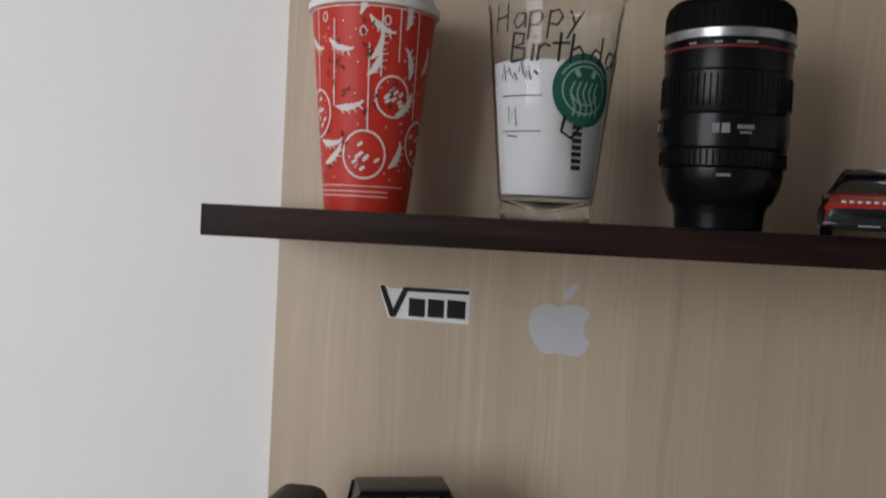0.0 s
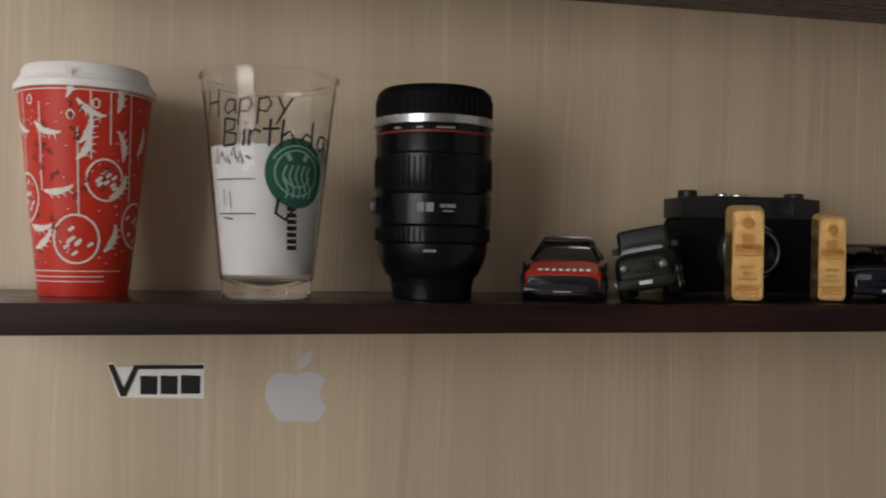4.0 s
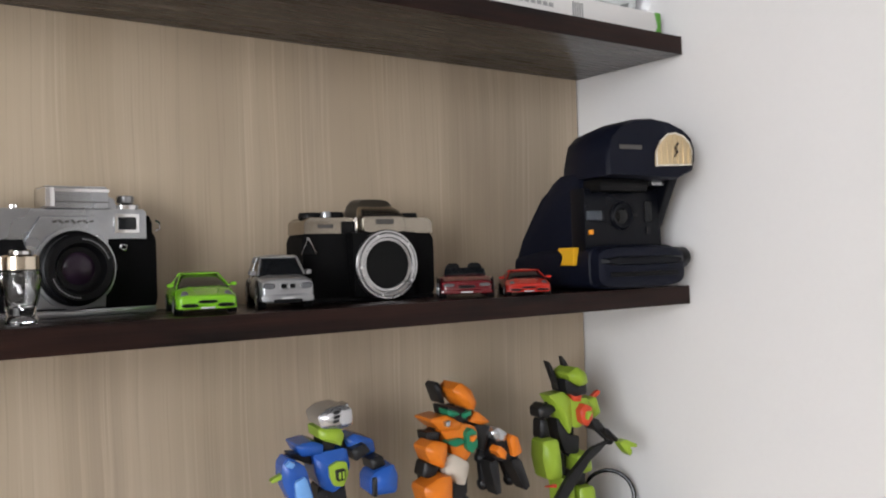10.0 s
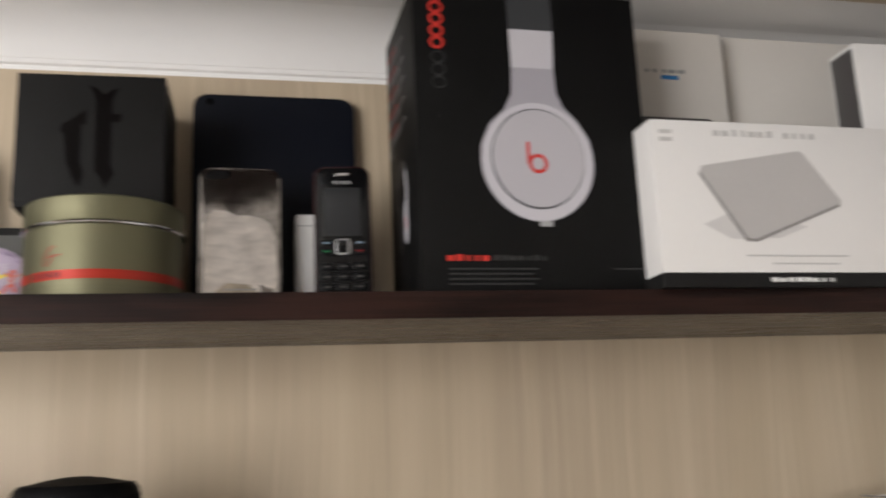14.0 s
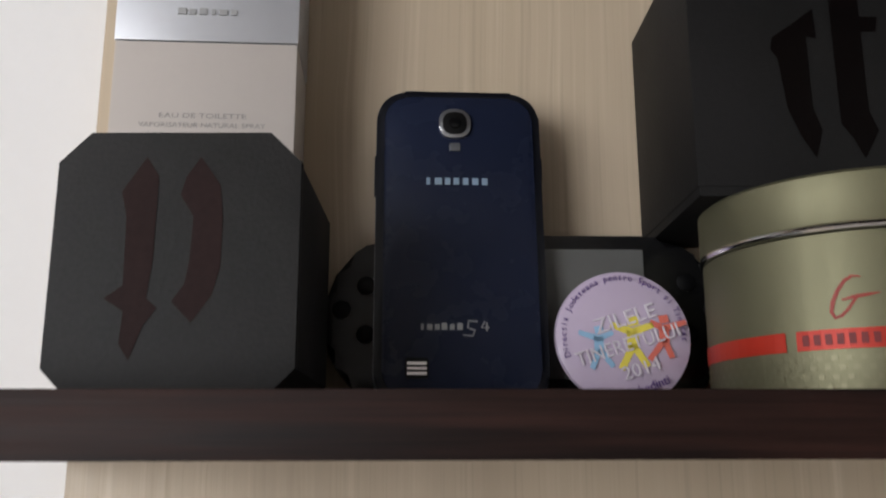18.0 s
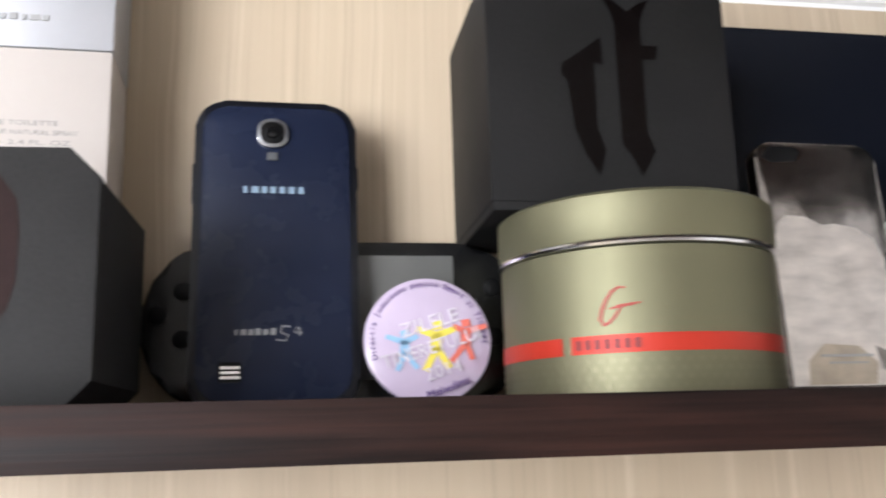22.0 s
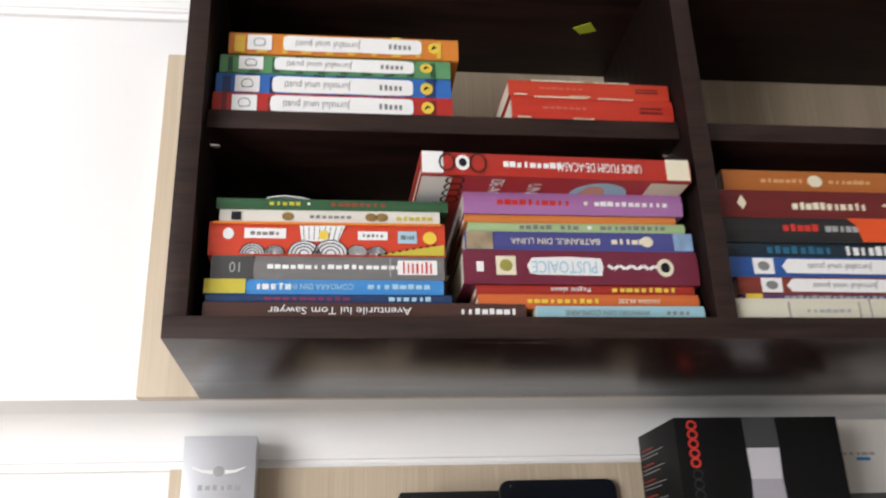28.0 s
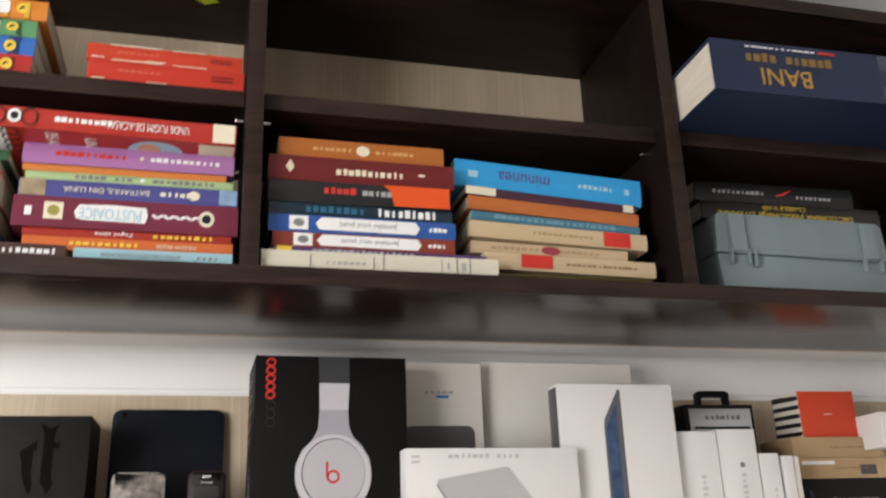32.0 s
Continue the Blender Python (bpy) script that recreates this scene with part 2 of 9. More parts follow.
def box(x0, x1, y0, y1, z0, z1, bevel=0.0, seg=2, bm=None):
    bm = bm or bmesh.new()
    vs = bmesh.ops.create_cube(bm, size=1)["verts"]
    for v in vs:
        v.co = ((x0 + x1) / 2 + v.co.x * (x1 - x0), (y0 + y1) / 2 + v.co.y * (y1 - y0), (z0 + z1) / 2 + v.co.z * (z1 - z0))
    if bevel:
        es = list({e for v in vs for e in v.link_edges})
        bmesh.ops.bevel(bm, geom=es, offset=bevel, segments=seg, profile=0.6, affect="EDGES")
    return bm


def lathe(profile, n=32, bm=None, at=(0, 0, 0), axis="z", hoop=False):
    """A turned solid from (radius, height) pairs; axis y turns it to face the front."""
    bm = bm or bmesh.new()
    rings = []
    for r, h in profile:
        ring = []
        for k in range(n):
            a = 2 * math.pi * k / n
            x, y, z = r * math.cos(a), r * math.sin(a), h
            if axis == "y":
                x, y, z = x, -z, y
            elif axis == "x":
                x, y, z = z, x, y
            ring.append(bm.verts.new((at[0] + x, at[1] + y, at[2] + z)))
        rings.append(ring)
    for a, b in zip(rings, rings[1:]):
        for k in range(n):
            bm.faces.new((a[k], a[(k + 1) % n], b[(k + 1) % n], b[k]))
    if hoop:
        for k in range(n):
            bm.faces.new((rings[-1][k], rings[-1][(k + 1) % n], rings[0][(k + 1) % n], rings[0][k]))
        return bm
    for ring in (rings[0], rings[-1]):
        bm.faces.new(ring)
    return bm


def prism(outline, y0, y1, bm=None, bevel=0.0, plane="xz"):
    """An outline in x and z (or y and z, or x and y) pushed along the third axis."""
    bm = bm or bmesh.new()

    def at(a, b, c):
        return {"xz": (a, c, b), "yz": (c, a, b), "xy": (a, b, c)}[plane]

    lo = [bm.verts.new(at(a, b, y0)) for a, b in outline]
    hi = [bm.verts.new(at(a, b, y1)) for a, b in outline]
    n = len(outline)
    fs = [bm.faces.new(lo), bm.faces.new(hi)]
    for k in range(n):
        fs.append(bm.faces.new((lo[k], lo[(k + 1) % n], hi[(k + 1) % n], hi[k])))
    if bevel:
        es = list({e for f in fs[:2] for e in f.edges})
        bmesh.ops.bevel(bm, geom=es, offset=bevel, segments=2, profile=0.6, affect="EDGES")
    return bm


def rounded(w, h, r, n=6, z0=0.0):
    """A rounded rectangle outline, centred in x, standing on z0."""
    pts = []
    for cx, cz, a0 in ((w / 2 - r, h - r, 0), (-w / 2 + r, h - r, 90), (-w / 2 + r, r, 180), (w / 2 - r, r, 270)):
        for k in range(n + 1):
            a = radians(a0 + 90 * k / n)
            pts.append((cx + r * math.cos(a), z0 + cz + r * math.sin(a)))
    return pts


def ellipse(cx, cz, rx, rz, n=28, a0=0):
    return [(cx + rx * math.cos(2 * math.pi * k / n + a0), cz + rz * math.sin(2 * math.pi * k / n + a0)) for k in range(n)]


def tube(points, r, n=8, bm=None):
    """A round wire through points."""
    bm = bm or bmesh.new()
    pts = [Vector(p) for p in points]
    rings = []
    for i, p in enumerate(pts):
        d = (pts[min(i + 1, len(pts) - 1)] - pts[max(i - 1, 0)]).normalized()
        u = d.cross(Vector((0.03, 0.02, 1)) if abs(d.z) < 0.9 else Vector((1, 0, 0.02))).normalized()
        v = d.cross(u)
        rings.append([bm.verts.new(p + r * (math.cos(2 * math.pi * k / n) * u + math.sin(2 * math.pi * k / n) * v)) for k in range(n)])
    for a, b in zip(rings, rings[1:]):
        for k in range(n):
            bm.faces.new((a[k], a[(k + 1) % n], b[(k + 1) % n], b[k]))
    bm.faces.new(rings[0])
    bm.faces.new(rings[-1])
    return bm


def words(text, size, depth=0.0003, width=None, spacing=1.0, bold=0.0):
    """Raised lettering as a mesh that lies in x and z, facing the front, centred."""
    cu = bpy.data.curves.new("lettering", "FONT")
    cu.body, cu.size, cu.extrude, cu.align_x, cu.align_y, cu.space_character, cu.offset = text, size, depth, "CENTER", "CENTER", spacing, bold
    cu.resolution_u = 3
    ob = bpy.data.objects.new("lettering", cu)
    me = bpy.data.meshes.new_from_object(ob)
    bpy.data.objects.remove(ob)
    me.transform(Matrix.Rotation(radians(90), 4, "X"))
    if width:
        xs = [v.co.x for v in me.vertices]
        me.transform(Matrix.Scale(width / (max(xs) - min(xs)), 4, (1, 0, 0)))
    return me


def lettering(text, size, mat, parent, m, label="", width=None, spacing=1.0, depth=0.0002, name="lettering", bold=0.0):
    me = words(text, size, depth, width, spacing, bold)
    me.materials.append(mat)
    return part(name, me, mat, parent, label, m=m)


def bars(rows, mat, parent, m, name="printed_line", label="", depth=0.0003):
    """Printing too small to read: (x, z, width, height) bars of uneven width, facing the front."""
    if len(rows) > 3 and len({(round(w, 5), round(h, 5)) for _, _, w, h in rows[:4]}) == 1:
        jit = random.Random(len(rows) * 7 + int(abs(rows[0][0]) * 1e4))
        rows = [(x + w * jit.uniform(-0.06, 0.06), z + h * (dz / 2 - 0.08), w * jit.choice((0.5, 0.85, 1.0, 1.1, 0.75)), h * (0.84 + dz)) for x, z, w, h in rows for dz in (jit.choice((0.0, 0.0, 0.16)),)]
    if len(rows) > 1 and min(w * h for _, _, w, h in rows) > 1.8e-5:
        for x, z, w, h in rows:
            last = part(name, box(x - w / 2, x + w / 2, -depth, depth, z - h / 2, z + h / 2), mat, parent, label, m=m, smooth=None)
        return last
    bm = bmesh.new()
    for x, z, w, h in rows:
        box(x - w / 2, x + w / 2, -depth, depth, z - h / 2, z + h / 2, bm=bm)
    ob = part(name, bm, mat, parent, label, m=m, smooth=None)
    return tagged(ob, kind="stuff") if len(rows) > 1 else ob


# ---- the room ----
# back wall with the lower panel at y 0, upper wall stepping forward over the shelves
XR, FLOOR_Z, SOFFIT, CEILING, UPPER_Y = 1.550, -0.28, 1.815, 2.304, -0.101
XL, YB = -2.9, -2.2


def structure(name, bm, mat, label, smooth=None):
    return solid(name, bm, mat, label, name.split("_")[0], kind="structure", smooth=smooth)


structure("floor", box(XL - 0.1, XR + 0.1, YB - 0.1, 0.12, FLOOR_Z - 0.1, FLOOR_Z), FLOOR, "pale wood laminate floor of the room")
structure("wall_north", box(XL, XR, 0.018, 0.12, FLOOR_Z, SOFFIT), WALL, "white painted wall behind the pale panel")
structure("wall_north_upper", box(XL, XR, UPPER_Y, 0.12, SOFFIT, CEILING), WALL, "white painted upper wall stepping forward over the shelves")
structure("wall_east", box(XR, XR + 0.1, YB, 0.12, FLOOR_Z, CEILING), WALL, "white painted side wall meeting the shelf ends")
structure("wall_west", box(XL - 0.1, XL, YB, 0.12, FLOOR_Z, CEILING), FARWALL, "beige painted far side wall")
structure("ceiling", box(XL - 0.1, XR + 0.1, YB - 0.1, 0.12, CEILING, CEILING + 0.1), CEIL, "white painted ceiling")
wb = bmesh.new()
for a in ((XL, -2.65, FLOOR_Z, CEILING), (-0.85, XR, FLOOR_Z, CEILING), (-2.65, -0.85, FLOOR_Z, 0.77), (-2.65, -0.85, 2.23, CEILING)):
    box(a[0], a[1], YB - 0.1, YB, a[2], a[3], bm=wb)
structure("wall_south", wb, FARWALL, "beige painted wall with the window opening")


def cove(name, runs, label):
    """Plaster cove with two fine beads at its foot; runs of (axis, from, to, wall line, foot, size, sign)."""
    bm = bmesh.new()
    for axis, a, b, line, foot, size, sign in runs:
        pts = [(0, 0), (0.006, 0), (0.006, 0.005), (0.004, 0.006), (0.004, 0.009), (0.007, 0.010), (0.007, 0.014)]
        for k in range(7):
            t = radians(90 * k / 6)
            pts.append((0.008 + (size - 0.008) * (1 - math.cos(t)), 0.014 + (size - 0.014) * math.sin(t)))
        pts.append((0, size))
        prism([(line + sign * p, foot + q) for p, q in pts], a, b, bm=bm, plane="yz" if axis == "x" else "xz")
    return structure(name, bm, CEIL, label, smooth=30)


cove("trim_soffit", [("x", XL, XR - 0.001, 0.0175, 1.7615, 0.0535, -1), ("y", YB, 0.0, XR - 0.0005, 1.7615, 0.0530, -1)], "white plaster cove moulding under the soffit")
cove("trim_ceiling", [("x", XL, XR - 0.001, UPPER_Y - 0.0005, 2.264, 0.040, -1), ("y", YB, -0.11, XR - 0.0005, 2.264, 0.040, -1)], "white plaster cove moulding at the ceiling")

# window behind the camera
win = thing("window_1", "white framed window opposite the shelves", "window", pose(-1.75, YB - 0.05, 1.50), kind="structure")
wf = bmesh.new()
for a in ((-0.9, -0.84, -0.73, 0.73), (0.84, 0.9, -0.73, 0.73), (-0.84, 0.84, -0.73, -0.64), (-0.84, 0.84, 0.64, 0.73), (-0.03, 0.03, -0.64, 0.64)):
    box(a[0], a[1], -0.03, 0.03, a[2], a[3], 0.004, bm=wf)
part("window_frame", wf, WHITE, win)
part("window_sill", box(-0.95, 0.95, 0.04, 0.2, -0.74, -0.71, 0.004), WHITE, win)

# ---- panels, shelves, case ----
solid("panel_lower", box(0.0470, 1.5465, 0.0, 0.0178, 0.6, 1.761, 0.0008), PANEL, "pale striped wood laminate back panel", "panel", kind="structure")
solid("panel_upper", box(0.030, 1.526, -0.119, UPPER_Y - 0.0002, 1.8135, 2.208, 0.0008), PANEL, "pale wood laminate panel behind the bookcase", "panel", kind="structure")

SH1, SH2, SHF = 1.30, 1.552, -0.150
for z, lab in ((SH2, "upper dark wenge laminate wall shelf full of boxes"), (SH1, "dark wenge laminate wall shelf with cameras and model cars"), (1.046, "lower dark wenge laminate wall shelf with toy figures")):
    ws = thing("wall_shelf", lab, "shelf", pose(0, 0, z), group="wall shelves")
    part("board", box(0.033, 1.5465, SHF + 0.0010, -0.0004, -0.018, 0, 0.0004), WENGE_TOP, ws)
    part("front_edge_band", box(0.033, 1.5465, SHF, SHF + 0.0009, -0.0181, 0.0001, 0.0003), WENGE, ws, "thin glued laminate edge band")
    part("end_edge_band", box(0.0321, 0.0329, SHF, -0.0004, -0.0181, 0.0001, 0.0003), WENGE, ws)

# ---- bookcase ----
CF, CB, CZ0, CZ1, CX0, CX1, BT = -0.3315, -0.1194, 1.811, 2.215, 0.0915, 1.464, 0.018
case = thing("bookcase", "dark wenge open bookcase of six compartments hung on the upper wall", "bookcase", pose(0, 0, 0))
part("bottom_board", box(CX0, CX1, CF, CB, CZ0, CZ0 + BT, 0.0007), WENGE_GLOSS, case, "glossy dark underside")
part("top_board", box(CX0, CX1, CF, CB, CZ1 - BT, CZ1, 0.0007), WENGE, case)
DIV = (0.537, 1.006)
# uprights carry the compartment shade in their colour
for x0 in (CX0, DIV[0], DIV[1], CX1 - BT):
    part("side_board" if x0 in (CX0, CX1 - BT) else "divider", box(x0, x0 + BT, CF, CB, CZ0 + BT, CZ1 - BT, 0.0007), WENGE_SHADED, case)
BAYS = ((CX0 + BT, DIV[0]), (DIV[0] + BT, DIV[1]), (DIV[1] + BT, CX1 - BT))
MID = 2.024
for a, b in BAYS:
    sh = part("inner_shelf", box(a + 0.001, b - 0.001, -0.312, CB, MID - 0.018, MID, 0.0007), WENGE, case)
    for x, s in ((a, 1), (b, -1)):
        for y in (-0.285, -0.15):
            part("shelf_pin", lathe([(0.0025, 0), (0.0025, 0.008), (0.0018, 0.0095)], 10, at=(0, 0, 0), axis="x"), CHROME, sh, "bright metal shelf pin",
                 m=pose(x, y, MID - 0.0205, 0, 0, 0 if s > 0 else 180))
# bands on the board fronts, toned lighter for the window light they catch
for a, b, z in ((CX0, CX1, CZ0), (CX0, CX1, CZ1 - BT)):
    part("front_edge_band", box(a, b, CF - 0.0009, CF - 0.0001, z, z + BT, 0.0003), WENGE_LIT_EDGE, case)
for x0 in (CX0, DIV[0], DIV[1], CX1 - BT):
    part("front_edge_band", box(x0, x0 + BT, CF - 0.0009, CF - 0.0001, CZ0 + BT + 0.0002, CZ1 - BT - 0.0002, 0.0003), WENGE_LIT_EDGE, case)
for a, b in BAYS:
    part("front_edge_band", box(a + 0.001, b - 0.001, -0.3129, -0.3121, MID - 0.018, MID, 0.0003), WENGE_LIT_EDGE, case)
CASE_FLOOR = CZ0 + BT

part("paper_sticker", prism([(-0.014, 0.0), (-0.003, 0.011), (0.014, 0.004), (0.003, -0.010)], 0, 0.0006, plane="xy"), material("lime_sticker", (0.50, 0.58, 0.03), 0.7), case, "lime green sticker under the top board", m=pose(0.490, -0.214, CZ1 - BT - 0.0007))
for x, y, z, turn in ((CX1 - BT, -0.283, 1.866, 180), (DIV[1], -0.266, 1.868, 180)):
    part("screw_cap", lathe([(0.006, 0), (0.006, 0.0012), (0.004, 0.002)], 14, axis="x"), material("grey_cap", (0.45, 0.44, 0.43), 0.5), case, "pale grey screw cap", m=pose(x - 0.0001, y, z, 0, 0, turn))


# ---- shapes for printing and models ----
def wrap(me, r0, r1, h, lift=0.0003):
    """Lays a flat mesh (x across, z up) round a cone of radius r0 at z 0 and r1 at z h, on its front."""
    for v in me.vertices:
        r = r0 + (r1 - r0) * v.co.z / h
        a = v.co.x / max(r, 1e-4)
        rr = r + lift - v.co.y
        v.co = (rr * math.sin(a), -rr * math.cos(a), v.co.z)
    return me


def ribbon(lines, width, bm=None, y=0.0, closed=False):
    """Painted strokes: polylines in x and z, laid flat facing the front."""
    bm = bm or bmesh.new()
    for line in lines:
        pts = [Vector((p[0], p[1])) for p in line]
        if len(pts) < 2:
            continue
        lo, hi = [], []
        for i, p in enumerate(pts):
            w = line[i][2] if len(line[i]) > 2 else width
            d = pts[min(i + 1, len(pts) - 1)] - pts[max(i - 1, 0)]
            d = d.normalized() if d.length else Vector((1, 0))
            nrm = Vector((-d.y, d.x)) * w / 2
            lo.append(bm.verts.new((p.x - nrm.x, y, p.y - nrm.y)))
            hi.append(bm.verts.new((p.x + nrm.x, y, p.y + nrm.y)))
        for k in range(len(pts) - 1):
            bm.faces.new((lo[k], lo[k + 1], hi[k + 1], hi[k]))
    return bm


def patch(outline, bm=None, y=0.0, step=None):
    """A flat printed shape in x and z; step cuts it into strips so that it can be bent."""
    bm = bm or bmesh.new()
    f = bm.faces.new([bm.verts.new((a, y, b)) for a, b in outline])
    if step:
        xs = [a for a, _ in outline]
        x = min(xs) + step
        while x < max(xs):
            geom = [g for g in bm.faces if g.is_valid]
            geom = geom + [e for e in bm.edges] + [v for v in bm.verts]
            bmesh.ops.bisect_plane(bm, geom=geom, plane_co=(x, 0, 0), plane_no=(1, 0, 0))
            x += step
    return bm


def rect(x, z, w, h):
    return [(x - w / 2, z - h / 2), (x + w / 2, z - h / 2), (x + w / 2, z + h / 2), (x - w / 2, z + h / 2)]


def printed(name, bm, mat, parent, m=None, label="", cone=None, lift=0.0004):
    me = finish(bm, name, mat) if isinstance(bm, bmesh.types.BMesh) else bm
    if not isinstance(bm, bmesh.types.BMesh):
        me.materials.append(mat)
    if cone:
        wrap(me, *cone, lift=lift)
    return part(name, me, mat, parent, label, m=m)


def loft(sections, n=20, power=3.0, bm=None, flat=0.0):
    """A rounded body through sections (y, half width, bottom, top, shift)."""
    bm = bm or bmesh.new()
    rings = []
    for sec in sections:
        y, w, lo, hi = sec[:4]
        tuck = sec[4] if len(sec) > 4 else 1.0
        ring = []
        for k in range(n):
            a = 2 * math.pi * (k + 0.5) / n
            c, s = math.cos(a), math.sin(a)
            x = w * math.copysign(abs(c) ** (2 / power), c)
            z = (hi + lo) / 2 + (hi - lo) / 2 * math.copysign(abs(s) ** (2 / power), s)
            if s > 0:
                x *= 1 + (tuck - 1) * abs(s) ** (2 / power)
            ring.append(bm.verts.new((x, y, z)))
        rings.append(ring)
    for a, b in zip(rings, rings[1:]):
        for k in range(n):
            bm.faces.new((a[k], a[(k + 1) % n], b[(k + 1) % n], b[k]))
    bm.faces.new(rings[0])
    bm.faces.new(rings[-1])
    return bm


RED_PAINT = material("red_car_paint", (0.42, 0.02, 0.012), 0.18, vary=0.05, coat=0.6)
GREEN_PAINT = material("lime_green_car_paint", (0.17, 0.44, 0.015), 0.2, vary=0.05, coat=0.6)
NAVY_PAINT = material("dark_navy_car_paint", (0.005, 0.006, 0.013), 0.18, vary=0.08, coat=0.3, spec=0.25)
CAR_BLACK = material("black_car_paint", (0.005, 0.0055, 0.0068), 0.24, vary=0.1, coat=0.1, spec=0.2)
JEEP_GREEN = material("dark_green_car_paint", (0.0045, 0.0085, 0.0045), 0.45, vary=0.1, spec=0.15)
SILVER_PAINT = material("silver_car_paint", (0.33, 0.335, 0.345), 0.28, 0.6, vary=0.06, coat=0.4)
MAROON_PAINT = material("maroon_car_paint", (0.11, 0.008, 0.012), 0.18, vary=0.06, coat=0.6)
ORANGE_RED = material("orange_red_car_paint", (0.36, 0.030, 0.014), 0.3, vary=0.05, coat=0.15, spec=0.25)
CLEAR_WINDOW = glass("clear_model_window", (0.50, 0.49, 0.47), 0.04, 1.06)
CAR_GLASS = material("tinted_car_glass", (0.009, 0.01, 0.0115), 0.06, vary=0.1, bump=0.0)
RUBBER = material("black_rubber", (0.006, 0.006, 0.006), 0.75, vary=0.2, spec=0.15)
ALLOY = material("grey_alloy", (0.45, 0.45, 0.46), 0.3, 0.8)
LAMP_LENS = material("clear_lamp_lens", (0.13, 0.134, 0.142), 0.16, 0.25, bump=0.0)
PLATE = material("white_plate", (0.50, 0.50, 0.50), 0.5)
PRINT_BLACK = material("black_print", (0.01, 0.01, 0.011), 0.6)
PRINT_WHITE = material("white_print", (0.78, 0.78, 0.77), 0.55)
PRINT_GREY = material("grey_print", (0.35, 0.35, 0.35), 0.6)
SILVER = material("silver_metal", (0.36, 0.37, 0.385), 0.27, 0.9, vary=0.1)
LEATHERETTE = material("black_leatherette", (0.0035, 0.0035, 0.0038), 0.6, vary=0.25, grain=300, bump=0.2, spec=0.08)


